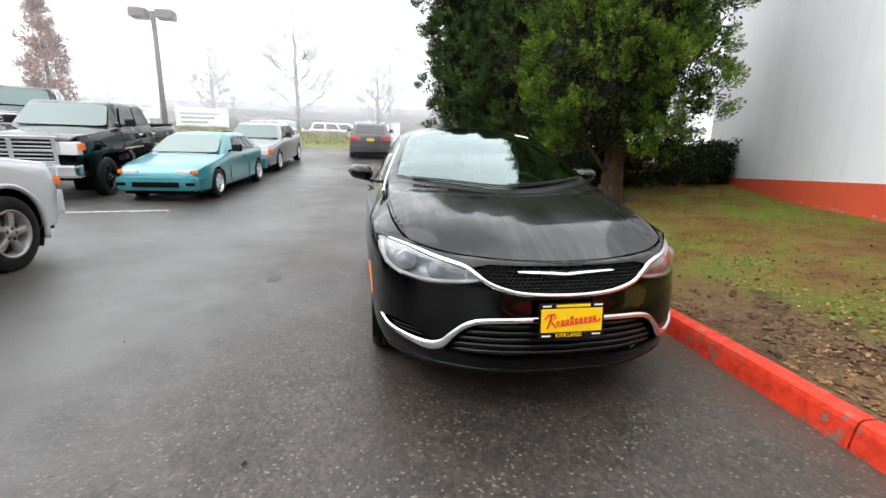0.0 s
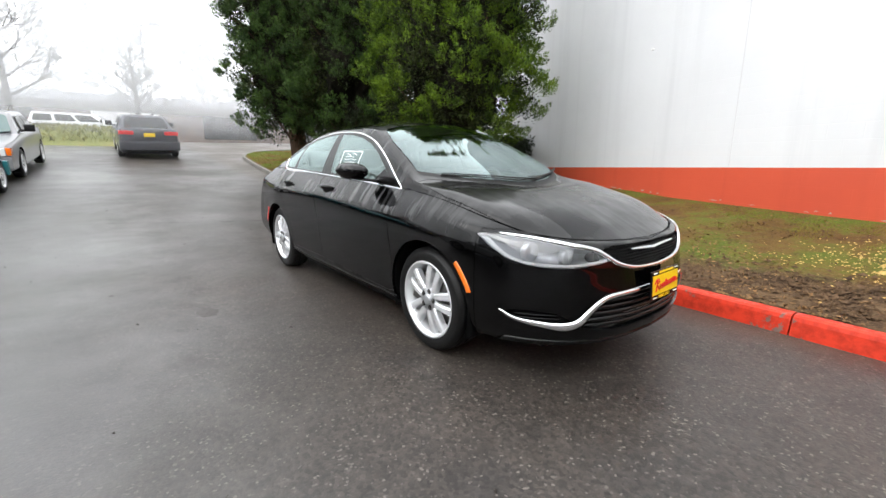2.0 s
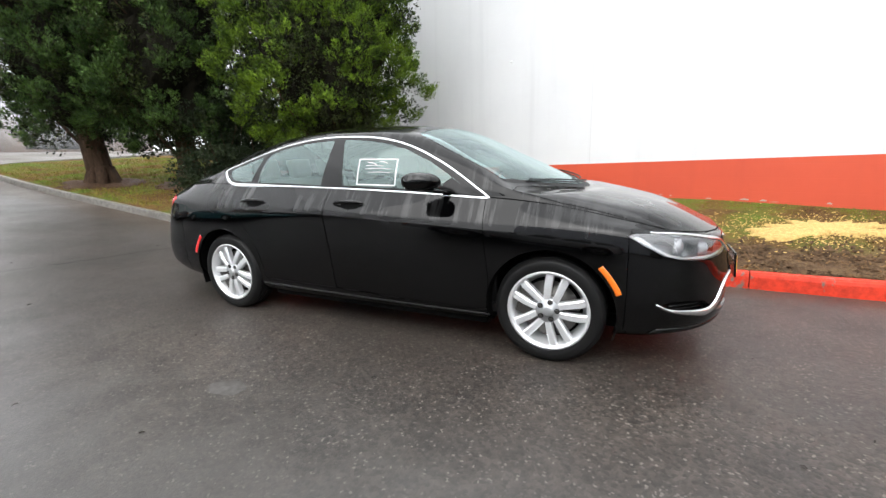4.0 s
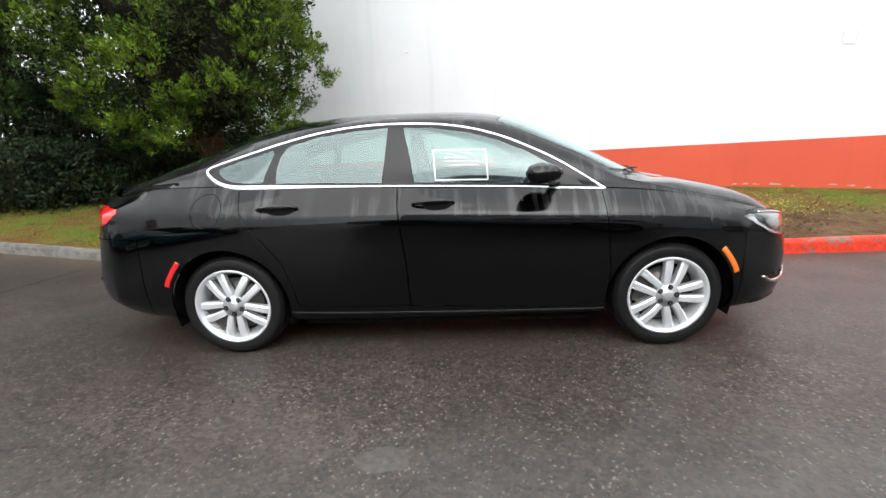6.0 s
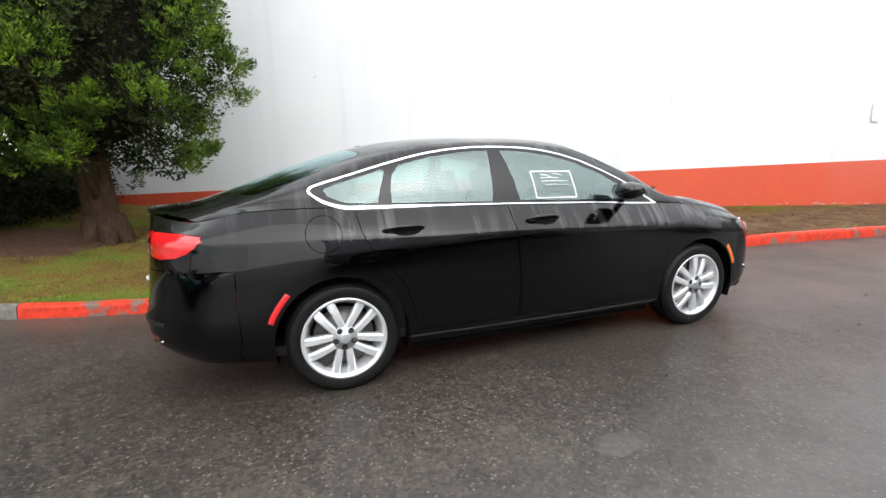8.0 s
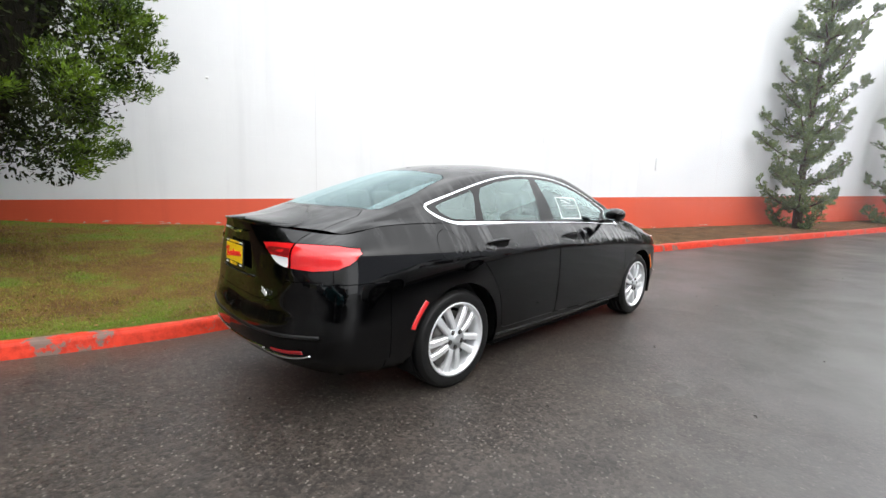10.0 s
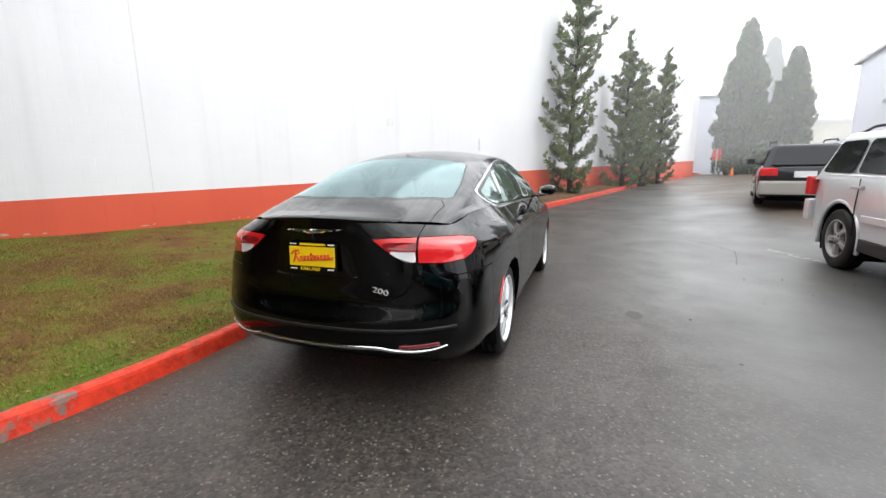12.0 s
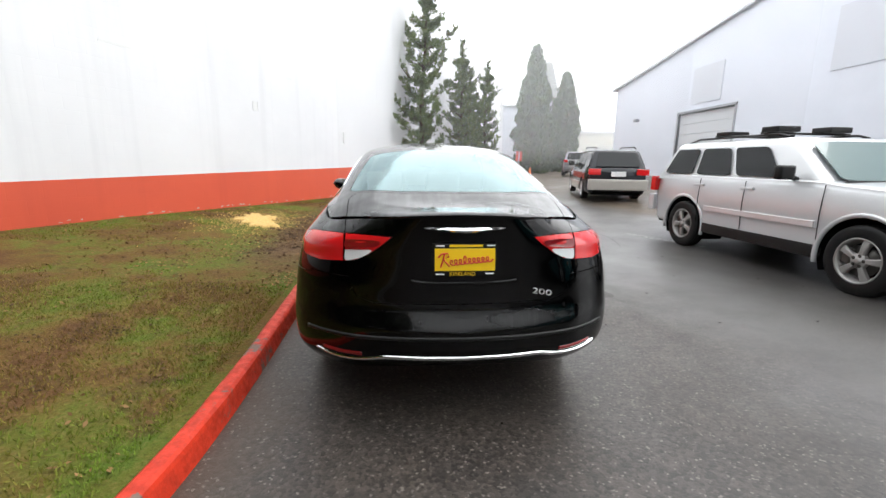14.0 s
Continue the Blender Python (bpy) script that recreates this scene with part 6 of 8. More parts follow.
for x, y, h, w, sd in ((-13.4, -40, 12.2, 3.9, 2), (-19.0, -46, 11.0, 3.8, 4), (-19.8, -55, 14.0, 4.4, 6)):
    column_conifer(x, y, ground_z(x, y), h, w, sd, "tall columnar conifer fading into the fog")


def bare_tree(x, y, z, height, seed, label, material, spread=0.5, depth=5):
    """A leafless tree: trunk, upswept limbs, and fine twigs."""
    rng = np.random.RandomState(seed)
    tree = tagged(new("tree"), label, "tree")
    tree.location = (x, y, z)
    bm = bmesh.new()

    def grow(p, d, length, r, level):
        pts = limb(bm, rng, p, d, length, r, r * 0.55, 4, 0.25, 0.2)
        if level == 0:
            return
        for j in range(3 if level > 2 else 3):
            v = rng.uniform(0.45, 1.0)
            i = min(int(v * 4), 3)
            q = pts[i] + (pts[i + 1] - pts[i]) * (v * 4 - i)
            ax = rng.normal(size=3)
            nd = d + spread * 1.6 * ax / np.linalg.norm(ax)
            nd[2] = abs(nd[2]) * 0.8 + 0.15
            grow(q, nd / np.linalg.norm(nd), length * rng.uniform(0.55, 0.75), max(0.012, r * 0.5), level - 1)
    trunk = limb(bm, rng, (0, 0, -0.2), (0, 0, 1), height, 0.16, 0.02, 10, 0.08, 0.2)
    for k in range(16):
        u = 0.25 + 0.7 * k / 16
        i = int(u * 10)
        a = k * 2.4
        grow(trunk[i], np.array([math.cos(a), math.sin(a), 0.75]) / 1.25, height * 0.30 * (1.15 - u), 0.06 * (1.2 - u), 3)
    obj("branches", bm, material, tree, "bare grey branches")
    return tree


def rusty_tree(x, y, z, height, width, seed):
    rng = np.random.RandomState(seed)
    tree = tagged(new("tree"), "narrow tree holding rusty brown autumn leaves", "tree")
    tree.location = (x, y, z)
    bm = bmesh.new()
    tube(bm, [(0, 0, -0.3), (0.05, 0, height * 0.5), (0, 0, height)], [0.12, 0.08, 0.015], 7)
    obj("trunk", bm, BARK_GREY, tree, smooth=True)
    k = 150
    u = rng.uniform(0.18, 1, k)
    a = rng.uniform(0, math.tau, k)
    rr = np.interp(u, [0.18, 0.4, 0.8, 1], [0.7, 1.0, 0.55, 0.05]) * width / 2 * rng.uniform(0.3, 1, k)
    cs = np.column_stack([rr * np.cos(a), rr * np.sin(a), height * u])
    lf = leaf_material("rusty_leaf", (0.15, 0.060, 0.035), (0.30, 0.135, 0.080))
    mesh_obj("crown", quads_mesh("crown", *clump_leaves(rng, cs, np.full(k, 0.32), 55, 0.07, 0.5)), lf, tree, "rusty brown leaves")
    return tree


# dark hedge between the cypress and the wall's end
def hedge(name, pts, height, seed, leaf, label, per=85):
    rng = np.random.RandomState(seed)
    ob = tagged(new(name), label, "hedge")
    line = spline(pts, 90)
    ob.location = (line[0][0], line[0][1], 0)
    cs, rs = [], []
    for p in line:
        for k in range(6):
            h = rng.uniform(0.05, 1) * height
            q = p + rng.normal(size=2) * 0.28
            cs.append((q[0] - line[0][0], q[1] - line[0][1], lawn_at(p[0], p[1]) + h))
            rs.append(rng.uniform(0.16, 0.30))
    bm = bmesh.new()
    for p in line[::5]:
        z = lawn_at(p[0], p[1])
        for k in range(3):
            limb(bm, rng, (p[0] - line[0][0], p[1] - line[0][1], z - 0.05), rng.normal(size=3) * 0.35 + np.array([0, 0, 1.0]), height * 0.85, 0.018, 0.005, 5, 0.4, 0.2)
    obj("stems", bm, BARK, ob, "thin brown stems")
    mesh_obj("foliage", quads_mesh("foliage", *clump_leaves(rng, np.array(cs), np.array(rs), per, 0.035, 0.3)), leaf, ob, "small dark evergreen leaves")
    return ob


hedge("hedge", [(2.9, 7.0), (3.8, 6.5), (4.9, 6.0), (6.2, 6.0), (7.4, 5.9), (8.3, 5.6)], 1.0, 31, HEDGE_LEAF, "low dark evergreen hedge beyond the cypress", 95)
hedge("shrub", [(3.5, 7.3), (4.1, 6.9), (4.8, 6.5), (5.5, 6.3)], 2.0, 37, HEDGE_LEAF, "dark evergreen shrub standing between the cypress trees", 70)

# ---- other vehicles ----
DARK_GLASS = principled("dark_tinted_glass", (0.010, 0.012, 0.013), 0.03, Specular_IOR_Level=0.35)
# pale opaque base colour imitates reflected sky; the coat adds a little gloss
SKY_GLASS = principled("painted_sky_windscreen", (0.10, 0.15, 0.145), 0.25, Specular_IOR_Level=0.2, Coat_Weight=0.6, Coat_IOR=1.4)
ALLOY_DULL = principled("dull_wheel_alloy", (0.30, 0.29, 0.28), 0.45, 0.4)


def wheel_set(parent, spots, radius, rim, width, pairs, alloy, double=False):
    first = road_wheel("wheel", radius, rim, width, pairs, alloy, double)
    put_part(first, parent, pose(-spots[0][0], spots[0][1], radius, 12, 0, 0))
    for k, (x, y, side) in enumerate([(spots[0][0], spots[0][1], 1), (spots[1][0], spots[1][1], -1), (spots[1][0], spots[1][1], 1)]):
        w = copy_thing(first, Matrix())
        put_part(w, parent, pose(side * x, y, radius, 20 + 25 * k, 0, 180 if side > 0 else 0))


def quad_panel(bm, pts, thick, n):
    """A thin slab over an outline of points, thick along n."""
    n = Vector(n).normalized()
    lo = [bm.verts.new(Vector(p)) for p in pts]
    hi = [bm.verts.new(Vector(p) + n * thick) for p in pts]
    bm.faces.new(hi)
    k = len(pts)
    for i in range(k):
        bm.faces.new((lo[i], lo[(i + 1) % k], hi[(i + 1) % k], hi[i]))


def lerp(a, b, u):
    return tuple(p + (q - p) * u for p, q in zip(a, b))


def slab_in(bm, c, frac, thick):
    """A pane inside the four-cornered surface c (bl, br, tr, tl), given as fractions (u0, u1, v0, v1), or four fraction pairs."""
    if len(frac) == 4 and not isinstance(frac[0], tuple):
        u0, u1, v0, v1 = frac
        uv = [(u0, v0), (u1, v0), (u1, v1), (u0, v1)]
    else:
        uv = frac
    # rounded corners
    soft = []
    for i, p in enumerate(uv):
        a, b = uv[i - 1], uv[(i + 1) % len(uv)]
        for f, g in ((0.10, 0.0), (0.028, 0.028), (0.0, 0.10)):
            soft.append((p[0] + (a[0] - p[0]) * f + (b[0] - p[0]) * g, p[1] + (a[1] - p[1]) * f + (b[1] - p[1]) * g))
    pts = [lerp(lerp(c[0], c[1], u), lerp(c[3], c[2], u), v) for u, v in soft]
    n = (Vector(c[1]) - Vector(c[0])).cross(Vector(c[3]) - Vector(c[0]))
    quad_panel(bm, pts, thick, n)


def vehicle(name, label, paint, L, W, top_line, belt, cabin_low, cabin_top, roof_z, wheels, radius, clear=0.22, tumble=0.16, lower=None, glass=DARK_GLASS, front_glass=SKY_GLASS,
            side_panes=((0.04, 0.48), (0.52, 0.96)), rim=None, pairs=5, alloy=SILVER, arch=1.16, nose_round=0.10, tall_pane=0.86, category="car", flare=None):
    """A road vehicle with its nose at -y. top_line: (y, z) of the bonnet, waist and tail; cabin_low and cabin_top: its y range at the waist and at the roof."""
    car = tagged(new(name), label, category)
    w = W / 2
    ys = np.linspace(-L / 2, L / 2, 61)
    tl = np.array(top_line)
    rows = []
    for y in ys:
        e = abs(y) / (L / 2)
        f = 1 - nose_round * e ** 10 - 0.03 * e ** 3
        zt = np.interp(y, tl[:, 0], tl[:, 1])
        up = 0.10 * max(0, e - 0.93) / 0.07
        z0 = clear + up
        zm = z0 + (zt - z0) * 0.5
        rows.append([(w * f * 0.86, z0), (w * f * 0.965, z0 + 0.05), (w * f * 0.985, zm - 0.12), (w * f, zm + 0.04), (w * f * 0.985, zt - 0.13), (w * f * 0.955, zt - 0.04), (w * f * 0.90, zt), (w * f * 0.5, zt + 0.022), (0, zt + 0.03)])
    net = np.array([[(x, y, z) for x, z in r] for r, y in zip(rows, ys)])
    fine = np.stack([spline(r, 33) for r in net], 0)
    bm = bmesh.new()
    for mir in (False, True):
        sheet_faces(bm, fine, mir)
    bmesh.ops.remove_doubles(bm, verts=bm.verts, dist=0.0005)
    ends = [e for e in bm.edges if e.is_boundary and abs(abs((e.verts[0].co.y + e.verts[1].co.y) / 2) - L / 2) < 1e-4]
    bmesh.ops.contextual_create(bm, geom=[e for e in ends if e.verts[0].co.y < 0])
    bmesh.ops.contextual_create(bm, geom=[e for e in ends if e.verts[0].co.y > 0])
    bmesh.ops.recalc_face_normals(bm, faces=bm.faces)
    for wy in wheels:
        ring = circle(wy, radius, radius * arch, 28)
        slice_outline(bm, ring, 0, lambda c: abs(c.x) > w * 0.5)
        gone = [f for f in bm.faces if abs(f.calc_center_median().x) > w * 0.5 and inside(ring, f.calc_center_median().y, f.calc_center_median().z)]
        bmesh.ops.delete(bm, geom=gone, context="FACES")
    obj("body", bm, paint, car, smooth=True)
    for wy in wheels:
        for sgn in (-1, 1):
            bm = bmesh.new()
            lathe(bm, [(sgn * w * 0.55, 0.02), (sgn * w * 0.55, radius * arch + 0.01), (sgn * w * 0.95, radius * arch + 0.01)], 28)
            bmesh.ops.delete(bm, geom=[v for v in bm.verts if v.co.z < -radius * 0.6], context="VERTS")
            bmesh.ops.translate(bm, verts=bm.verts, vec=(0, wy, radius))
            obj("wheel_housing", bm, DARK, car)
            if flare:
                bm = bmesh.new()
                arc = [(sgn * (w * 0.975), wy + radius * (arch + 0.06) * math.cos(a), radius + radius * (arch + 0.06) * math.sin(a)) for a in np.linspace(-0.25, math.pi + 0.25, 22)]
                tube(bm, arc, 0.026, 8, True, 1.0, (1, 0, 0))
                obj("wheel_flare", bm, flare, car, smooth=True)
    bm = bmesh.new()
    box(bm, -w * 0.8, w * 0.8, -L / 2 + 0.12, L / 2 - 0.12, clear - 0.02, clear + 0.05)
    obj("underside", bm, DARK, car)
    wheel_set(car, [(w - 0.11, wheels[0]), (w - 0.11, wheels[1])], radius, rim or radius * 0.66, 0.20, pairs, alloy)
    # cabin
    wb, wt = w * 0.93, w * 0.93 - tumble
    zb = belt
    lo = [(-wb, cabin_low[0]), (wb, cabin_low[0]), (wb, cabin_low[1]), (-wb, cabin_low[1])]
    hi = [(-wt, cabin_top[0]), (wt, cabin_top[0]), (wt, cabin_top[1]), (-wt, cabin_top[1])]
    bm = bmesh.new()
    b = [bm.verts.new((x, y, zb - 0.06)) for x, y in lo]
    t = [bm.verts.new((x, y, roof_z - 0.05)) for x, y in hi]
    for k in range(4):
        bm.faces.new((b[k], b[(k + 1) % 4], t[(k + 1) % 4], t[k]))
    bm.faces.new(t)
    r = bmesh.ops.bevel(bm, geom=[e for e in bm.edges if not e.is_boundary], offset=0.085, segments=5, affect="EDGES", profile=0.5)
    bmesh.ops.recalc_face_normals(bm, faces=bm.faces)
    for v in bm.verts:
        if v.co.z > roof_z - 0.12:
            v.co.z += 0.05 * (1 - (v.co.x / wt) ** 2)
    obj("cabin", bm, paint, car, smooth=True)
    B = [(x, y, zb) for x, y in lo]
    zt2 = roof_z - 0.07
    k = (zt2 - zb) / (roof_z - 0.05 - (zb - 0.06))
    T = [tuple(np.array((lx, ly, zb)) * (1 - k) + np.array((hx, hy, zt2)) * k) for (lx, ly), (hx, hy) in zip(lo, hi)]
    T = [(p[0], p[1], zt2) for p in T]
    faces = {"front": (B[0], B[1], T[1], T[0]), "right": (B[3], B[0], T[0], T[3]), "left": (B[1], B[2], T[2], T[1]), "rear": (B[2], B[3], T[3], T[2])}
    bm = bmesh.new()
    slab_in(bm, faces["front"], (0.06, 0.94, 0.05, 0.93), 0.010)
    obj("windscreen", bm, front_glass, car, "raked windscreen with the white sky's reflection put into its pale colour")
    bm = bmesh.new()
    slab_in(bm, faces["rear"], (0.10, 0.90, 0.12, 0.92), 0.010)
    obj("rear_window", bm, glass, car, "dark rear window")
    for sd in ("left", "right"):
        for u0, u1 in side_panes:
            v0, v1 = 0.08, tall_pane
            if sd == "right":
                u0, u1 = 1 - u1, 1 - u0
            bm = bmesh.new()
            slab_in(bm, faces[sd], (u0, u1, v0, v1), 0.010)
            obj("side_window", bm, glass, car, "dark side window")
    for sgn in (-1, 1):
        bm = bmesh.new()
        yy = cabin_low[0] + 0.50
        box(bm, sgn * (w + 0.09) - 0.10, sgn * (w + 0.09) + 0.10, yy - 0.06, yy + 0.05, zb + 0.02, zb + 0.19, 0.035)
        tube(bm, [(sgn * (w - 0.12), yy, zb + 0.02), (sgn * (w + 0.02), yy, zb + 0.06)], 0.03, 6)
        obj("door_mirror", bm, PLASTIC, car, "black door mirror", smooth=True)
    return car


def add_box(car, name, material, x0, x1, y0, y1, z0, z1, bevel=0.01, label="", both=False):
    for sg in ((1, -1) if both else (1,)):
        bm = bmesh.new()
        a, b = sorted((sg * x0, sg * x1))
        box(bm, a, b, y0, y1, z0, z1, bevel)
        obj(name, bm, material, car, label, smooth=False)


def seam(car, line, w=0.006):
    bm = bmesh.new()
    tube(bm, line, w, 4)
    obj("door_seam", bm, DARK, car)


def set_down(car, x, y, yaw, sink=0.0, pitch=0.0):
    a = radians(yaw)
    fwd = Vector((math.sin(a), -math.cos(a)))
    zf, zr = ground_z(x + fwd.x * 1.35, y + fwd.y * 1.35), ground_z(x - fwd.x * 1.35, y - fwd.y * 1.35)
    car.matrix_basis = pose(x, y, (zf + zr) / 2 - sink, math.degrees(math.atan2(zr - zf, 2.7)), 0, yaw)
    return car


PAINT_SILVER = car_paint("silver_paint", (0.60, 0.61, 0.62), runs=False, metal=0.35)
PAINT_TEAL = car_paint("teal_paint", (0.022, 0.20, 0.225), runs=False, metal=0.2)
PAINT_GREY = car_paint("grey_paint", (0.24, 0.24, 0.25), runs=False, metal=0.3)
PAINT_DARK = car_paint("charcoal_paint", (0.025, 0.026, 0.03), runs=False)
PAINT_SLATE = car_paint("slate_paint", (0.060, 0.062, 0.070), runs=False)
PAINT_WHITE = car_paint("white_paint", (0.75, 0.76, 0.77), runs=False)
PAINT_BEIGE = car_paint("champagne_paint", (0.42, 0.40, 0.36), runs=False, metal=0.3)
ORANGE_LAMP = LAMP_AMBER

# silver off-road wagon, nose to the north
jeep = vehicle("suv", "silver boxy sport utility wagon with roof rack, parked across the drive", PAINT_SILVER, 4.74, 1.86, [(-2.37, 0.96), (-2.20, 1.06), (-1.0, 1.14), (-0.9, 1.16), (2.25, 1.17), (2.37, 1.10)], 1.14,
               (-1.02, 2.28), (-0.28, 1.98), 1.72, (-1.43, 1.35), 0.372, 0.33, 0.17, side_panes=((0.205, 0.425), (0.46, 0.68), (0.715, 0.93)), rim=0.235, nose_round=0.16, arch=1.20, flare=PAINT_SILVER, tall_pane=0.84, alloy=ALLOY_DULL)
add_box(jeep, "bumper", PAINT_SILVER, -0.86, 0.86, 2.30, 2.47, 0.50, 0.80, 0.05)
add_box(jeep, "bumper", PAINT_SILVER, -0.80, 0.80, -2.41, -2.20, 0.44, 0.76, 0.07)
add_box(jeep, "tail_lamp", LAMP_RED, 0.74, 0.905, 2.24, 2.375, 0.86, 1.12, 0.03, "red upright tail lamp", True)
add_box(jeep, "headlamp", CLEAR_GLASS, 0.50, 0.78, -2.40, -2.25, 0.86, 1.02, 0.03, "", True)
add_box(jeep, "turn_lamp", ORANGE_LAMP, 0.74, 0.815, -2.36, -2.22, 0.80, 0.90, 0.02, "amber corner lamp", True)
add_box(jeep, "sill", PLASTIC, 0.84, 0.925, -0.98, 0.92, 0.30, 0.45, 0.02, "black plastic sill", True)
add_box(jeep, "side_moulding", SILVER, 0.918, 0.945, -0.92, 0.86, 0.64, 0.715, 0.008, "silver rubbing strip along the doors", True)
for sg in (-1, 1):
    for yy in (-0.02, 0.92):
        add_box(jeep, "door_handle", PAINT_SILVER, sg * 0.915, sg * 0.95, yy, yy + 0.22, 1.0, 1.04, 0.012, "silver door handle")
    for yy in (-0.96, 0.14, 1.02):
        seam(jeep, [(sg * 0.918, yy, 1.12), (sg * 0.934, yy, 0.80), (sg * 0.918, yy, 0.46)])
    bm = bmesh.new()
    tube(bm, [(sg * 0.58, -0.05, 1.69), (sg * 0.58, 0.1, 1.735), (sg * 0.58, 1.6, 1.735), (sg * 0.58, 1.85, 1.68)], 0.017, 8)
    obj("roof_rail", bm, PLASTIC, jeep, "black roof rail", smooth=True)
for yy in (0.30, 1.15):
    add_box(jeep, "rack_bar", PLASTIC, -0.66, 0.66, yy - 0.025, yy + 0.025, 1.745, 1.775, 0.01, "black rack crossbar")
for yy, h in ((0.12, 0.075), (0.98, 0.055)):
    for sg in (-1, 1):
        add_box(jeep, "ski_clamp", PLASTIC, sg * 0.22, sg * 0.55, yy + 0.04, yy + 0.32, 1.772, 1.775 + h, 0.02, "black ski rack jaw")
add_box(jeep, "wiper", PLASTIC, -0.75, 0.7, -1.05, -1.0, 1.15, 1.17, 0.008)
set_down(jeep, -5.26, -0.82, 180, 0.05)

# wagon and a distant utility car further down the drive, tails to the camera's end of the drive
wagon = vehicle("estate_car", "dark estate car with pale lower body and roof rails", PAINT_DARK, 4.72, 1.75, [(-2.36, 0.72), (-2.1, 0.84), (-1.0, 0.96), (2.2, 1.0), (2.36, 0.95)], 0.98, (-1.15, 2.30), (-0.35, 1.85), 1.55, (-1.36, 1.29), 0.33, 0.22, 0.17,
                side_panes=((0.20, 0.42), (0.45, 0.66), (0.69, 0.93)))
add_box(wagon, "bumper", PAINT_BEIGE, -0.84, 0.84, 2.26, 2.44, 0.36, 0.68, 0.05, "champagne coloured bumper")
add_box(wagon, "lower_panel", PAINT_BEIGE, 0.80, 0.895, -0.95, 0.90, 0.26, 0.52, 0.03, "champagne lower door panel", True)
add_box(wagon, "tail_lamp", LAMP_RED, 0.50, 0.84, 2.28, 2.40, 0.80, 0.98, 0.03, "wide red tail lamp", True)
add_box(wagon, "plate_panel", PAPER, -0.20, 0.20, 2.37, 2.41, 0.76, 0.90, 0.006, "pale number plate")
for sg in (-1, 1):
    bm = bmesh.new()
    tube(bm, [(sg * 0.56, -0.25, 1.56), (sg * 0.56, -0.1, 1.61), (sg * 0.56, 1.6, 1.61), (sg * 0.56, 1.75, 1.56)], 0.018, 8)
    obj("roof_rail", bm, PLASTIC, wagon, smooth=True)
set_down(wagon, -6.65, -9.9, -15)
far_suv = vehicle("suv", "dark grey utility car far down the drive", PAINT_GREY, 4.5, 1.80, [(-2.25, 0.85), (-2.0, 0.98), (-1.0, 1.06), (2.15, 1.08), (2.25, 1.0)], 1.06, (-1.05, 2.2), (-0.3, 1.9), 1.68, (-1.30, 1.32), 0.36, 0.26, 0.17, side_panes=((0.20, 0.42), (0.45, 0.66), (0.69, 0.93)))
add_box(far_suv, "tail_lamp", LAMP_RED, 0.60, 0.86, 2.18, 2.30, 0.92, 1.10, 0.03, "", True)
add_box(far_suv, "bumper", PAINT_GREY, -0.84, 0.84, 2.16, 2.32, 0.42, 0.70, 0.05)
set_down(far_suv, -12.2, -25.6, -20)

# teal coupe, nose to the south
teal = vehicle("hatchback", "small teal hatchback with orange corner lamps, parked in a row", PAINT_TEAL, 4.07, 1.69, [(-2.03, 0.52), (-1.92, 0.61), (-1.7, 0.68), (-0.85, 0.82), (-0.6, 0.86), (1.75, 0.90), (2.03, 0.84)], 0.86, (-0.88, 1.95), (-0.02, 1.02), 1.30, (-1.25, 1.32), 0.29, 0.17, 0.20,
               side_panes=((0.255, 0.55), (0.58, 0.78)), rim=0.185, tall_pane=0.88, nose_round=0.20)
add_box(teal, "bumper", PAINT_TEAL, -0.72, 0.72, -2.10, -1.85, 0.22, 0.50, 0.10)
add_box(teal, "bumper", PAINT_TEAL, -0.83, 0.83, 1.95, 2.09, 0.26, 0.55, 0.06)
add_box(teal, "intake", DARK, -0.42, 0.42, -2.118, -2.08, 0.30, 0.40, 0.02, "dark lower intake")
add_box(teal, "fog_recess", DARK, 0.54, 0.70, -2.115, -2.07, 0.33, 0.39, 0.02, "", True)
add_box(teal, "headlamp", LAMP_WHITE, 0.34, 0.60, -2.02, -1.90, 0.545, 0.615, 0.02, "pale headlamp", True)
add_box(teal, "corner_lamp", ORANGE_LAMP, 0.60, 0.71, -1.99, -1.84, 0.545, 0.615, 0.02, "orange corner lamp", True)
for sg in (-1, 1):
    seam(teal, [(sg * 0.80, -0.62, 0.84), (sg * 0.848, -0.66, 0.55), (sg * 0.838, -0.62, 0.25)])
    seam(teal, [(sg * 0.80, 0.55, 0.86), (sg * 0.848, 0.55, 0.55), (sg * 0.838, 0.50, 0.25)])
    add_box(teal, "door_handle", PLASTIC, sg * 0.835, sg * 0.86, 0.25, 0.42, 0.72, 0.755, 0.01)
set_down(teal, -4.77, 6.9, -4)

# grey saloon behind it
saloon = vehicle("saloon", "silver-grey saloon parked behind the teal hatchback", PAINT_GREY, 4.75, 1.80, [(-2.37, 0.70), (-2.2, 0.80), (-0.95, 0.93), (1.6, 0.97), (2.3, 0.95), (2.37, 0.9)], 0.95, (-1.05, 1.75), (-0.30, 1.05), 1.44, (-1.45, 1.38), 0.315, 0.2, 0.19, side_panes=((0.20, 0.50), (0.53, 0.82)))
add_box(saloon, "grille", CHROME, -0.30, 0.30, -2.41, -2.30, 0.58, 0.76, 0.02, "bright upright grille")
add_box(saloon, "headlamp", LAMP_WHITE, 0.36, 0.78, -2.40, -2.22, 0.56, 0.72, 0.02, "pale headlamp", True)
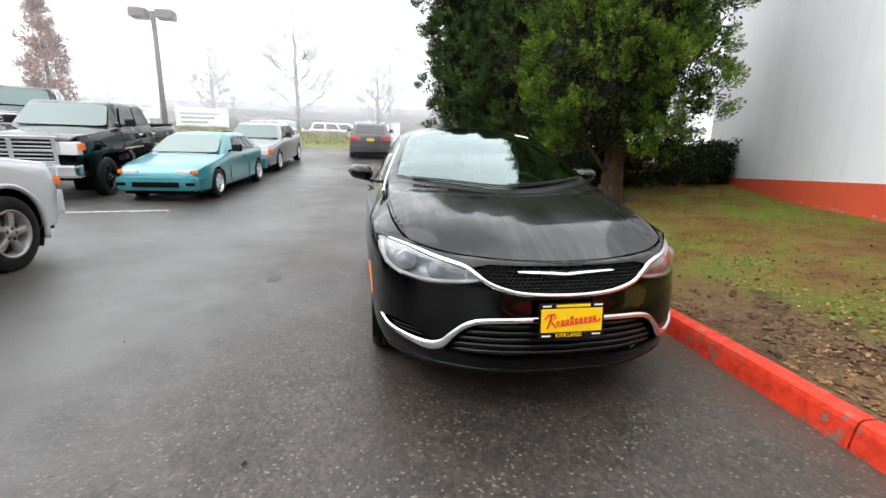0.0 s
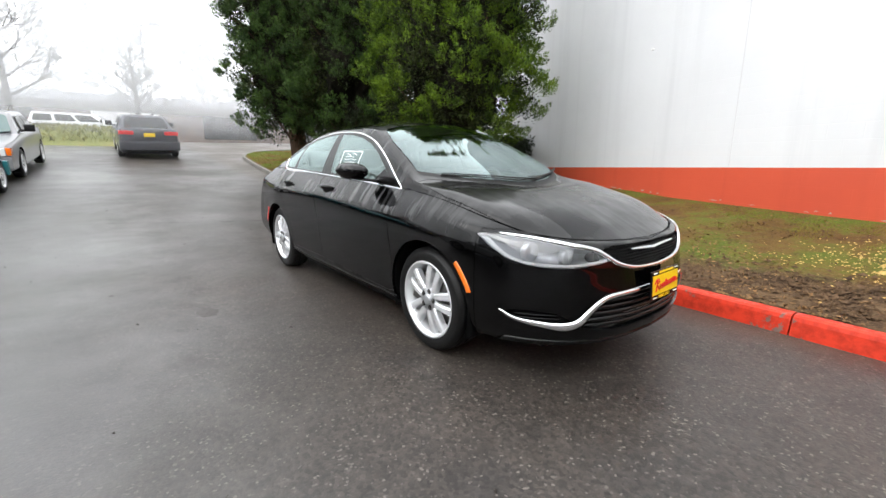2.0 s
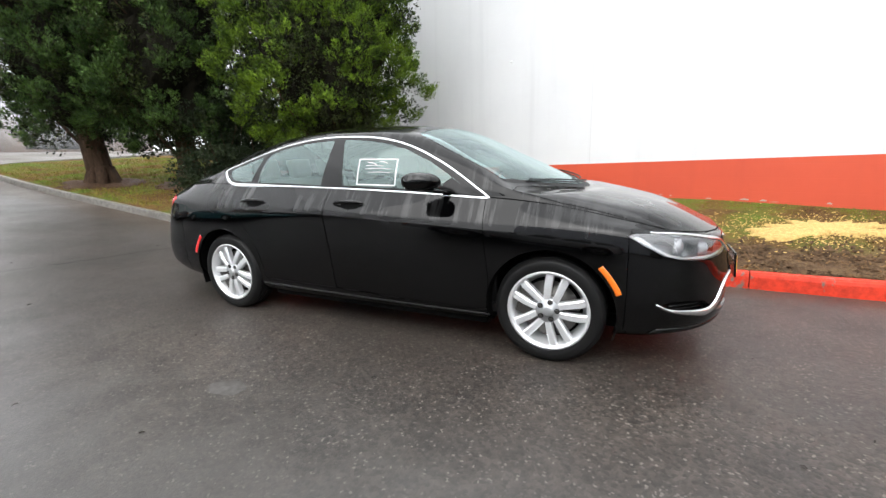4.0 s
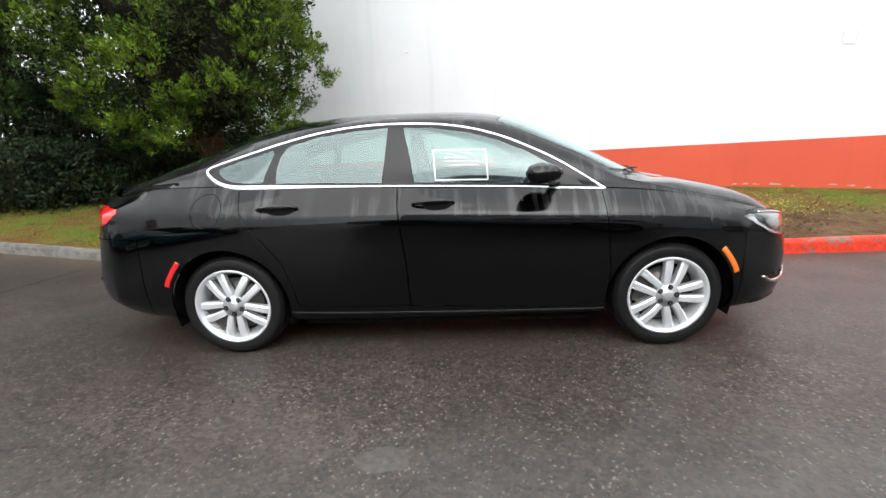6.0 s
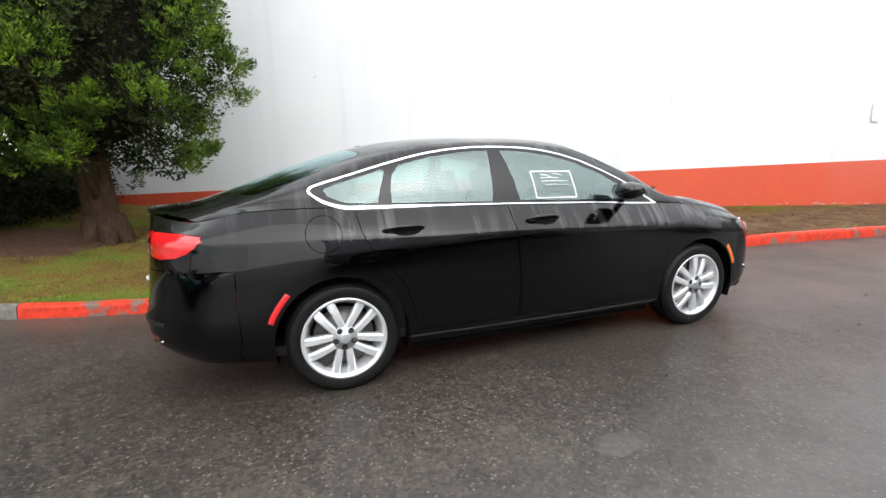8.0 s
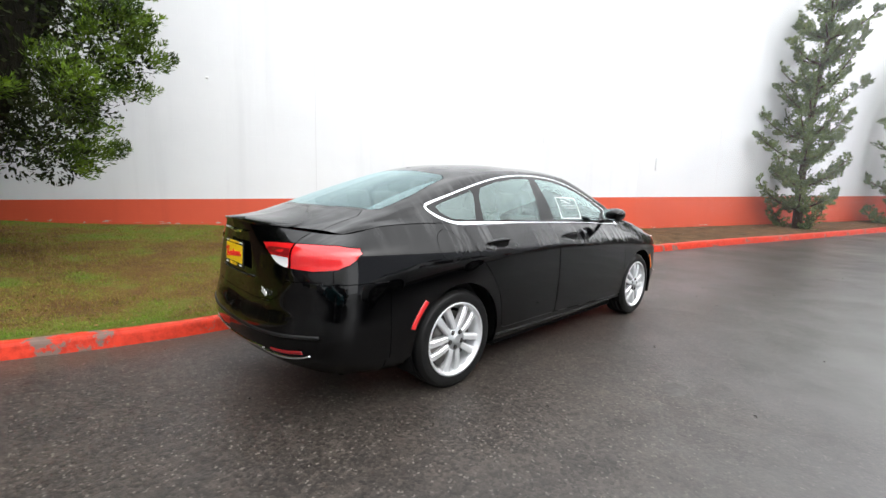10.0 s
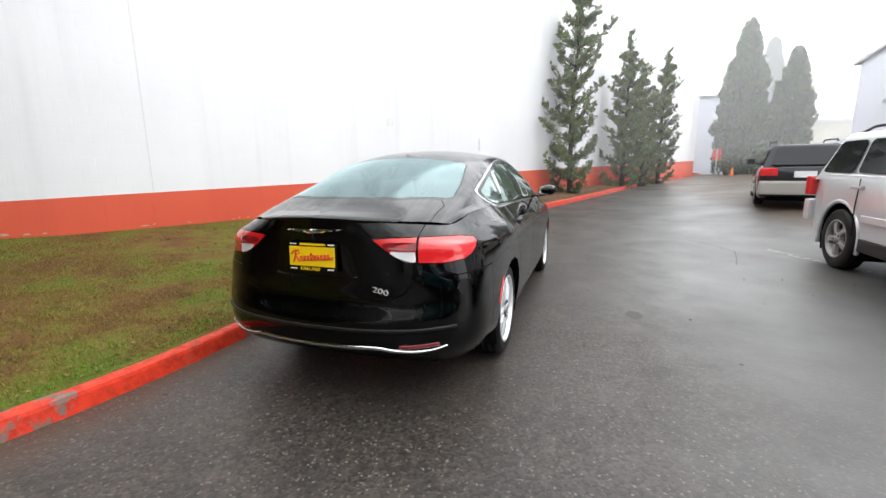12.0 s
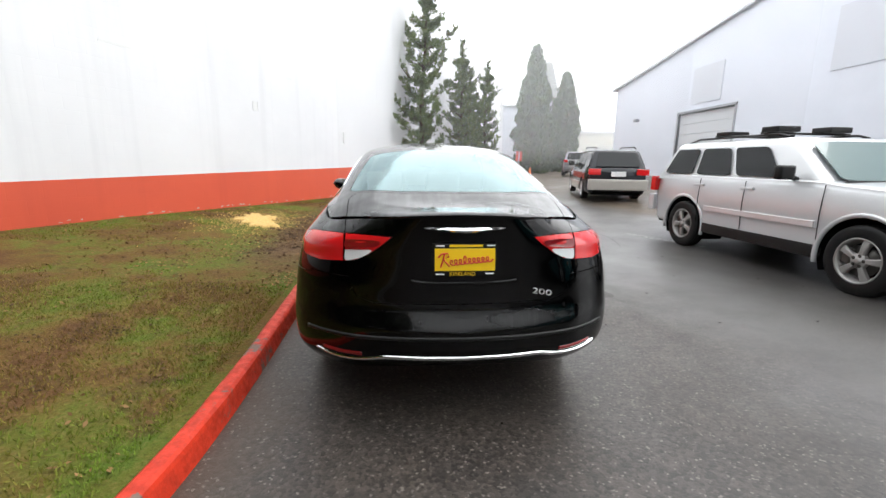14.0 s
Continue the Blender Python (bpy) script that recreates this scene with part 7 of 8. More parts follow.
add_box(saloon, "corner_lamp", ORANGE_LAMP, 0.76, 0.86, -2.34, -2.16, 0.56, 0.72, 0.02, "", True)
add_box(saloon, "bumper", PAINT_GREY, -0.88, 0.88, -2.47, -2.28, 0.28, 0.54, 0.05)
set_down(saloon, -4.55, 11.9, -3)

# dark saloon near the exit, tail lamps to us
exit_car = vehicle("saloon", "dark grey saloon with red tail lamps near the exit", PAINT_SLATE, 4.8, 1.84, [(-2.4, 0.70), (-2.2, 0.82), (-0.95, 0.95), (1.5, 1.0), (2.35, 1.02), (2.4, 0.96)], 0.97, (-1.05, 1.80), (-0.30, 0.95), 1.46, (-1.42, 1.40), 0.33, 0.2, 0.20, side_panes=((0.20, 0.50), (0.53, 0.82)))
add_box(exit_car, "tail_lamp", LAMP_RED, 0.44, 0.86, 2.32, 2.43, 0.82, 0.95, 0.03, "bright red tail lamp", True)
add_box(exit_car, "bumper", PAINT_SLATE, -0.88, 0.88, 2.30, 2.47, 0.30, 0.62, 0.06)
add_box(exit_car, "plate_panel", PLATE_YELLOW, -0.16, 0.16, 2.41, 2.44, 0.76, 0.88, 0.005, "yellow dealer plate")
set_down(exit_car, -0.90, 17.2, 180)

# black pickup truck, nose to the south
ram = vehicle("pickup", "large black pickup truck with a chrome grille and bumper", PAINT_BLACK, 5.85, 2.02, [(-2.92, 1.18), (-2.75, 1.26), (-1.35, 1.36), (-1.2, 1.38), (0.75, 1.36), (0.82, 1.34), (2.92, 1.36)], 1.38, (-1.35, 0.95), (-0.72, 0.72), 1.94, (-1.95, 1.72), 0.41, 0.46, 0.17,
              side_panes=((0.16, 0.52), (0.56, 0.92)), rim=0.25, alloy=GLOSS_BLACK, arch=1.18, category="truck")
# closed block; its black top stands for the shaded inside of the bed
bm = bmesh.new()
box(bm, -0.86, 0.86, 0.98, 2.84, 0.95, 1.402, 0.0)
obj("load_bed", bm, DARK, ram, "load bed as a closed block, black for the shade of its hollow")
grl = [(-0.62, 0.62, 0.76, 1.24)]
add_box(ram, "grille", DARK, -0.66, 0.66, -2.99, -2.86, 0.80, 1.20, 0.03)
for z in (0.86, 0.93, 1.07, 1.14):
    add_box(ram, "grille_bar", CHROME, -0.60, 0.60, -3.01, -2.96, z - 0.014, z + 0.014, 0.006, "chrome grille bar")
for x0, x1, z0, z1 in ((-0.68, 0.68, 1.19, 1.25), (-0.68, 0.68, 0.76, 0.82), (-0.68, -0.61, 0.80, 1.21), (0.61, 0.68, 0.80, 1.21), (-0.04, 0.04, 0.8, 1.2), (-0.62, 0.62, 0.975, 1.025)):
    add_box(ram, "grille_frame", CHROME, x0, x1, -3.02, -2.94, z0, z1, 0.012, "chrome grille frame")
add_box(ram, "headlamp", LAMP_WHITE, 0.68, 0.96, -2.97, -2.76, 0.92, 1.16, 0.04, "large pale headlamp", True)
add_box(ram, "corner_lamp", ORANGE_LAMP, 0.90, 1.0, -2.93, -2.74, 1.00, 1.13, 0.02, "", True)
add_box(ram, "bumper", CHROME, -0.98, 0.98, -3.10, -2.88, 0.52, 0.76, 0.05, "chrome front bumper")
add_box(ram, "tow_panel", PLATE_YELLOW, -0.14, 0.14, -3.12, -3.10, 0.60, 0.70, 0.005, "yellow dealer plate")
add_box(ram, "trim_strip", CHROME, 0.99, 1.02, -1.15, 0.90, 0.92, 0.95, 0.008, "", True)
for sg in (-1, 1):
    for yy in (-0.20, 0.62):
        add_box(ram, "door_handle", CHROME, sg * 0.985, sg * 1.02, yy, yy + 0.2, 1.18, 1.225, 0.01)
    for yy in (-1.12, -0.12, 0.82):
        seam(ram, [(sg * 0.99, yy, 1.34), (sg * 1.012, yy, 0.92), (sg * 0.995, yy, 0.52)])
set_down(ram, -7.42, 7.7, 6)
ram2 = copy_thing(ram, Matrix())
tagged(ram2, "second dark pickup truck standing behind the first")
set_down(ram2, -11.3, 11.4, 24)

# vehicles beyond the grass bank
def far_van(x, y, yaw, label):
    v = vehicle("estate_car", label, PAINT_WHITE, 4.4, 1.8, [(-2.2, 0.7), (-2.0, 0.8), (-1.2, 0.9), (2.1, 0.94), (2.2, 0.9)], 0.92, (-1.3, 2.1), (-0.6, 1.9), 1.42, (-1.35, 1.3), 0.31, 0.2, 0.16, side_panes=((0.14, 0.40), (0.44, 0.68), (0.72, 0.95)), category="car")
    set_down(v, x, y, yaw)
    return v


far_van(-6.7, 26.2, 60, "white estate car parked beyond the grass bank")
far_van(-2.9, 27.6, 95, "white estate car parked beyond the grass bank")

# ---- west side building, bay lines, far places ----
CLADDING = principled("pale_blue_grey_cladding", (0.64, 0.67, 0.73), 0.5)
plug(CLADDING, "Base Color", mix(CLADDING, grey_ramp(CLADDING, noise_node(CLADDING, 0.7, 4), 0.35, 0.7, 0.0, 0.6), (0.67, 0.70, 0.77), (0.60, 0.63, 0.69)))
DOOR_METAL = principled("pale_door_metal", (0.58, 0.60, 0.62), 0.45)
TRIM_GREY = principled("grey_roof_trim", (0.30, 0.31, 0.33), 0.5)
POST_BROWN = principled("weathered_brown_steel", (0.10, 0.075, 0.065), 0.6)
LINE_PAINT = principled("worn_white_line_paint", (0.42, 0.42, 0.40), 0.7)
plug(LINE_PAINT, "Base Color", mix(LINE_PAINT, grey_ramp(LINE_PAINT, noise_node(LINE_PAINT, 14, 6, 0.7), 0.4, 0.6, 0.0, 0.85), (0.50, 0.50, 0.48), (0.09, 0.088, 0.085)))
BANK_GRASS = principled("rough_bank_grass", (0.14, 0.17, 0.05), 0.9)
plug(BANK_GRASS, "Base Color", ramp(BANK_GRASS, noise_node(BANK_GRASS, 1.2, 6, 0.7), [(0.3, (0.10, 0.12, 0.04)), (0.5, (0.17, 0.18, 0.06)), (0.7, (0.23, 0.19, 0.08))]))
BROWN_WALL = principled("brown_far_wall", (0.16, 0.13, 0.11), 0.8)
plug(BROWN_WALL, "Base Color", ramp(BROWN_WALL, noise_node(BROWN_WALL, 0.6, 4), [(0.35, (0.13, 0.11, 0.10)), (0.7, (0.22, 0.17, 0.14))]))

# the building west of the drive: a wall rising to a gable, with a roller door
bx = -13.3
shed = tagged(new("workshop_building"), "pale blue-grey metal workshop with a sloping roof edge", "building")
shed.location = (bx, -22.4, 0)


def shed_z(y):
    return 6.15 + 0.144 * (y + 22.4) if y < 4 else 6.15 + 0.144 * 26.4 - 0.144 * (y - 4)


door_y0, door_y1, door_top = -16.0, -12.4, 3.95
bm = bmesh.new()
segs = [(-22.4, door_y0, -0.5, None), (door_y0, door_y1, door_top, None), (door_y1, 2.0, -0.5, None)]
for y0, y1, z0, _ in segs:
    pts = [(0, y0 + 22.4, z0), (0, y1 + 22.4, z0), (0, y1 + 22.4, shed_z(y1)), (0, y0 + 22.4, shed_z(y0))]
    f0 = [bm.verts.new(p) for p in pts]
    f1 = [bm.verts.new((p[0] - 0.25, p[1], p[2])) for p in pts]
    bm.faces.new(f0)
    bm.faces.new(f1[::-1])
    for k in range(4):
        bm.faces.new((f0[k], f1[k], f1[(k + 1) % 4], f0[(k + 1) % 4]))
bmesh.ops.recalc_face_normals(bm, faces=bm.faces)
obj("wall", bm, CLADDING, shed)
bm = bmesh.new()
box(bm, -20, -0.252, 0.004, 0.25, -0.5, 6.05)
obj("wall", bm, CLADDING, shed)
bm = bmesh.new()
box(bm, -20, -0.25, 24.15, 24.4, -0.5, 9.5)
obj("wall", bm, CLADDING, shed)
bm = bmesh.new()
for y0, y1 in ((-22.7, 2.2),):
    a, b = shed_z(y0), shed_z(y1)
    pts = [(0.18, y0 + 22.4, a - 0.02), (0.18, y1 + 22.4, b - 0.02), (0.18, y1 + 22.4, b + 0.10), (0.18, y0 + 22.4, a + 0.10)]
    f0 = [bm.verts.new(p) for p in pts]
    f1 = [bm.verts.new((p[0] - 20, p[1], p[2])) for p in pts]
    bm.faces.new(f0)
    for k in range(4):
        bm.faces.new((f0[k], f1[k], f1[(k + 1) % 4], f0[(k + 1) % 4]))
bmesh.ops.recalc_face_normals(bm, faces=bm.faces)
obj("roof", bm, DOOR_METAL, shed, "thin pale grey metal roof edge")
door = new("roller_door")
door.parent = shed
for k in range(8):
    bm = bmesh.new()
    z0 = 0.1 + k * 0.48
    box(bm, -0.16, -0.11, door_y0 + 22.4, door_y1 + 22.4, z0, z0 + 0.465, 0.012)
    obj("door_panel", bm, DOOR_METAL, door)
bm = bmesh.new()
for x0, x1, z0, z1 in ((door_y0 - 0.1, door_y0, -0.3, door_top + 0.1), (door_y1, door_y1 + 0.1, -0.3, door_top + 0.1), (door_y0 - 0.1, door_y1 + 0.1, door_top, door_top + 0.1)):
    box(bm, -0.10, 0.03, x0 + 22.4, x1 + 22.4, z0, z1)
obj("door_frame", bm, TRIM_GREY, door)
for y, z, w, h in ((-15.2, 5.1, 1.9, 1.6), (-8.6, 5.4, 2.6, 1.9)):
    bm = bmesh.new()
    box(bm, 0, 0.03, y + 22.4, y + 22.4 + w, z - h / 2, z + h / 2)
    obj("blanked_window", bm, principled("blanked_window_panel", (0.58, 0.60, 0.65), 0.5), shed, "painted-over window panel")
lampb = new("wall_lamp")
lampb.parent = shed
bm = bmesh.new()
box(bm, 0, 0.22, 2.55, 2.85, 3.95, 4.12, 0.03)
obj("lamp_body", bm, TRIM_GREY, lampb, "small grey floodlight")

# worn white bay lines
for pts, w in ((((-3.95, -3.31), (-4.6, -1.9)), 0.09), (((-4.4, 4.0), (-7.5, 2.9)), 0.10)):
    bm = bmesh.new()
    (x0, y0), (x1, y1) = pts
    d = Vector((x1 - x0, y1 - y0)).normalized()
    n = Vector((-d.y, d.x)) * w / 2
    rows = []
    for u in np.linspace(0, 1, 30):
        cx, cy = x0 + (x1 - x0) * u, y0 + (y1 - y0) * u
        rows.append([bm.verts.new((cx + s * n.x, cy + s * n.y, ground_z(cx + s * n.x, cy + s * n.y) + 0.006)) for s in (-1, 1)])
    for p, q in zip(rows, rows[1:]):
        bm.faces.new((p[0], p[1], q[1], q[0]))
    tagged(obj("bay_line", bm, LINE_PAINT), "worn white painted bay line on the asphalt", "road marking", kind="structure")
# ---- north: bank, low building, signs, lamp ----
bm = bmesh.new()
rows = []
for x in np.linspace(-40, 0.5, 82):
    yb = 20.6 + 0.6 * math.sin(x * 0.3) + (2.5 if x > -1 else 0)
    rows.append([bm.verts.new((x, yb + d, ground_z(x, yb + d) + h + 0.05 * noise.noise(Vector((x * 2, d * 3, 0))) * (h > 0))) for d, h in ((-0.2, -0.05), (0.1, 0.12), (1.0, 0.45), (2.2, 0.62), (3.4, 0.5), (4.4, -0.05))])
for p, q in zip(rows, rows[1:]):
    for k in range(5):
        bm.faces.new((p[k], q[k], q[k + 1], p[k + 1]))
tagged(obj("bank", bm, BANK_GRASS, smooth=True), "low rough grass bank at the edge of the lot", "grass bank", kind="structure")
rngb = np.random.RandomState(44)
xs = rngb.uniform(-30, 0.3, 9000)
ds = rngb.uniform(0.1, 3.6, 9000)
yb = 20.6 + 0.6 * np.sin(xs * 0.3) + np.where(xs > -1, 2.5, 0)
hz = np.interp(ds, [0.1, 1.0, 2.2, 3.4], [0.12, 0.45, 0.62, 0.5])
C = np.column_stack([xs, yb + ds, rise(xs, yb + ds) + hz + 0.08])
D = rngb.normal(size=(9000, 3)) * 0.35 + np.array([0, 0, 1.0])
D /= np.linalg.norm(D, axis=1)[:, None]
Wv = np.cross(D, rngb.normal(size=(9000, 3)))
Wv /= np.linalg.norm(Wv, axis=1)[:, None]
tagged(mesh_obj("bank_grass", quads_mesh("bank_grass", C, D, Wv * 0.02, rngb.uniform(0.08, 0.2, 9000)), leaf_material("bank_blade", (0.10, 0.11, 0.035), (0.24, 0.23, 0.09))), "long rough grass and weeds on the bank", "grass", kind="stuff")

mall = tagged(new("low_building"), "long low brown building in the fog", "building")
mall.location = (-12, 40, 0)
gz = ground_z(-12, 40)
bm = bmesh.new()
box(bm, -40, 34, 0, 8, gz - 1, gz + 2.9)
obj("wall", bm, BROWN_WALL, mall)
bm = bmesh.new()
box(bm, -41, 35, -0.9, 9, gz + 2.9, gz + 3.5)
obj("roof", bm, TRIM_GREY, mall, "grey roof overhang")
for k in range(9):
    bm = bmesh.new()
    x = -36 + k * 7.6
    box(bm, x, x + 4.4, -0.06, 0.0, gz + 0.3, gz + 2.3)
    obj("shop_window", bm, DARK_GLASS if k % 3 else PAPER, mall)


def sign_board(x, y, w, h, z0, label):
    s = tagged(new("sign_board"), label, "sign")
    s.location = (x, y, ground_z(x, y))
    bm = bmesh.new()
    box(bm, -w / 2, w / 2, -0.05, 0.05, z0, z0 + h, 0.01)
    obj("board", bm, PAPER, s)
    for u in (-0.4, 0.4):
        bm = bmesh.new()
        tube(bm, [(u * w, 0.08, -0.2), (u * w, 0.08, z0 + h)], 0.05, 8)
        obj("post", bm, TRIM_GREY, s)
    for k in range(3):
        bm = bmesh.new()
        box(bm, -w * 0.4, w * (0.35 - 0.12 * k), -0.056, -0.05, z0 + h * (0.65 - 0.22 * k), z0 + h * (0.75 - 0.22 * k))
        obj("lettering_bar", bm, TRIM_GREY, s)
    return s


sign_board(-11.05, 25.0, 3.0, 1.15, 0.75, "white board on posts beyond the bank")
sign_board(-14.5, 24.0, 3.0, 0.95, 1.1, "white banner board on posts beyond the bank")

# twin-headed lot lamp
px, py = -10.64, 19.0
post = tagged(new("lot_lamp"), "tall brown steel lamp post with two box heads", "lamp post")
post.location = (px, py, ground_z(px, py))
bm = bmesh.new()
tube(bm, [(0, 0, -0.2), (0, 0, 5.75)], [0.13, 0.10], 10)
obj("pole", bm, POST_BROWN, post, smooth=True)
bm = bmesh.new()
lathe(bm, [(0.0, 0.28), (0.6, 0.28), (0.62, 0.02)], 16, "z")
obj("footing", bm, KERB_GREY, post)
for sg in (-1, 1):
    bm = bmesh.new()
    box(bm, sg * 0.55 - 0.36, sg * 0.55 + 0.36, -0.3, 0.3, 5.42, 5.80, 0.05)
    obj("lamp_head", bm, POST_BROWN, post, "brown box lamp head")
# slim street lamp further off
post2 = tagged(new("street_lamp"), "slim distant street lamp in the fog", "lamp post")
post2.location = (0.6, 30.0, ground_z(0.6, 30))
bm = bmesh.new()
tube(bm, [(0, 0, -0.2), (0, 0, 6.2), (0.1, 0, 6.9), (0.7, 0, 7.1)], [0.09, 0.06, 0.05, 0.05], 8)
obj("pole", bm, TRIM_GREY, post2, smooth=True)
bm = bmesh.new()
box(bm, 0.5, 1.1, -0.12, 0.12, 7.0, 7.16, 0.03)
obj("lamp_head", bm, TRIM_GREY, post2)

bare_tree(-5.05, 22.8, ground_z(-5.05, 22.8) + 0.5, 7.2, 61, "tall leafless tree on the grass bank", BARK_GREY, 0.42)
bare_tree(-0.4, 25.5, ground_z(-0.4, 25.5) + 0.3, 4.6, 67, "small leafless tree beyond the bank", BARK_GREY, 0.5)
bare_tree(-11.0, 27.0, ground_z(-11, 27) + 0.2, 5.6, 71, "leafless tree standing in the fog", BARK_GREY, 0.45)
rusty_tree(-16.4, 20.7, ground_z(-16.4, 20.7), 6.2, 2.4, 73)

# far woods behind the shops, one mass of tall conifers
rngw = np.random.RandomState(90)
C, R = [], []
for k in range(34):
    x = -62 + k * 3.3 + rngw.uniform(-1.2, 1.2)
    y = 56 + rngw.uniform(-5, 9)
    h = rngw.uniform(11, 20)
    w = rngw.uniform(3.2, 5)
    for j in range(70):
        u = rngw.uniform(0, 1)
        a = rngw.uniform(0, math.tau)
        rr = w / 2 * (1.02 - u) * rngw.uniform(0.5, 1)
        C.append((x + rr * math.cos(a), y + rr * math.sin(a), ground_z(x, y) + h * u))
        R.append(0.6)
tagged(mesh_obj("far_woods", quads_mesh("far_woods", *clump_leaves(rngw, np.array(C), np.array(R), 14, 0.34, 0.3)), CEDAR_DARK), "far conifer woods lost in the fog", "woods", kind="stuff")

# ---- south: the next building, a sign, barrels ----
b2 = tagged(new("warehouse"), "pale warehouse standing beyond the white wall", "building")
b2.location = (-8.0, -46.5, ground_z(-8, -46.5))
bm = bmesh.new()
box(bm, -6.1, 14, -14, 0, -1, 7.6)
obj("wall", bm, CLADDING, b2)
bm = bmesh.new()
box(bm, -6.3, 14.2, -14.2, 0.2, 7.6, 7.85)
obj("roof", bm, TRIM_GREY, b2)
b3 = tagged(new("warehouse"), "low pale yellow warehouse far down the drive", "building")
b3.location = (-38, -62, ground_z(-38, -62))
bm = bmesh.new()
box(bm, -16, 12, -12, 0, -1, 5.2)
obj("wall", bm, principled("pale_yellow_wall", (0.60, 0.58, 0.46), 0.7), b3)
bm = bmesh.new()
box(bm, 1, 9, 0.0, 0.08, 0, 3.2)
obj("dark_door", bm, TRIM_GREY, b3)
bm = bmesh.new()
box(bm, -16.4, 12.4, -12.4, 0.4, 5.2, 5.6)
obj("roof", bm, DOOR_METAL, b3)
s3 = tagged(new("warning_sign"), "small orange and white sign on a post", "sign")
s3.location = (-10.9, -36.0, ground_z(-10.9, -36))
bm = bmesh.new()
box(bm, -0.30, 0.30, -0.03, 0.03, 1.3, 2.2, 0.02)
obj("board", bm, KERB_RED, s3, "orange-red board")
bm = bmesh.new()
tube(bm, [(0, 0.05, -0.2), (0, 0.05, 2.2)], 0.05, 8)
obj("post", bm, TRIM_GREY, s3)
cone = tagged(new("traffic_cone"), "orange traffic cone beside the drive", "traffic cone")
cone.location = (-12.2, -36.5, ground_z(-12.2, -36.5))
bm = bmesh.new()
lathe(bm, [(0, 0.20), (0.03, 0.20), (0.04, 0.15), (0.7, 0.03), (0.71, 0.001)], 16, "z")
obj("cone_body", bm, LAMP_AMBER, cone)

# ---- drifting fog: see-through white sheets stand in for its haze ----


def fog_material(name, thick):
    m = bpy.data.materials.new(name)
    m.use_nodes = True
    n, l = m.node_tree.nodes, m.node_tree.links
    n.remove(n["Principled BSDF"])
    clear = n.new("ShaderNodeBsdfTransparent")
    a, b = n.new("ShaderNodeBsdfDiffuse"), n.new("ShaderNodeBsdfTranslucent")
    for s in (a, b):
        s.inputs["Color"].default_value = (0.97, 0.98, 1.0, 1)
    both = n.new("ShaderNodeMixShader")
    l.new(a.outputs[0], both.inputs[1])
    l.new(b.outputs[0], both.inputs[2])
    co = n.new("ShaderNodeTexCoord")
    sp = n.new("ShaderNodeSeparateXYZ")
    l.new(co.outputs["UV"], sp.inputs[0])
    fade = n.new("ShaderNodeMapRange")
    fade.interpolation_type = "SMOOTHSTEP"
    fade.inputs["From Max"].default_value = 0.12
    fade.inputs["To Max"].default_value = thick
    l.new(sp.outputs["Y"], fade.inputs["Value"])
    mx = n.new("ShaderNodeMixShader")
    l.new(fade.outputs[0], mx.inputs[0])
    l.new(clear.outputs[0], mx.inputs[1])
    l.new(both.outputs[0], mx.inputs[2])
    l.new(mx.outputs[0], n["Material Output"].inputs["Surface"])
    return m


def fog_veil(x0, y0, x1, y1, height, thick):
    me = bpy.data.meshes.new("fog")
    z0, z1 = ground_z(x0, y0) - 0.3, ground_z(x1, y1) - 0.3
    n = 24
    vs, fs = [], []
    for k in range(n + 1):
        u = k / n
        x, y = x0 + (x1 - x0) * u, y0 + (y1 - y0) * u
        z = ground_z(x, y) - 0.2
        vs += [(x, y, z), (x, y, z + height)]
    fs = [(2 * k, 2 * k + 2, 2 * k + 3, 2 * k + 1) for k in range(n)]
    me.from_pydata(vs, [], fs)
    uv = me.uv_layers.new(name="UVMap")
    for poly in me.polygons:
        for li in poly.loop_indices:
            vi = me.loops[li].vertex_index
            uv.data[li].uv = ((vi // 2) / n, vi % 2)
    ob = mesh_obj("fog", me, fog_material("fog_veil", thick))
    return tagged(ob, "thin white sheet standing in for the fog's haze over the lot", "fog", kind="structure")


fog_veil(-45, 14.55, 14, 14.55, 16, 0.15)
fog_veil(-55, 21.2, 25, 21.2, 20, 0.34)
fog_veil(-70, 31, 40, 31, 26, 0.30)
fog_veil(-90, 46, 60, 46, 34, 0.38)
# nearest southern sheet, added to lift the far drive's tone
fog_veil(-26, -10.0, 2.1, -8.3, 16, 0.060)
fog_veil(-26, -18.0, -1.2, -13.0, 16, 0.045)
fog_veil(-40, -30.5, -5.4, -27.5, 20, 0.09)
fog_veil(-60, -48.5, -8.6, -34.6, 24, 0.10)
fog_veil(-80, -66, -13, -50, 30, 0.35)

# ---- lawn detail: grass blades, litter, sawdust, wall marks ----
rngl = np.random.RandomState(17)


def on_lawn(n, y0, y1, power=1.0):
    y = rngl.uniform(y0, y1, n)
    k, w = kerb_x(y) + 0.2, np.where(y > 7, 8.0, wall_x(y) - 0.05)
    x = k + (w - k) * rngl.uniform(0, 1, n) ** power
    return x, y


def patch_noise(x, y, f, seed):
    return np.array([noise.noise(Vector((a * f, b * f, seed))) for a, b in zip(x, y)])


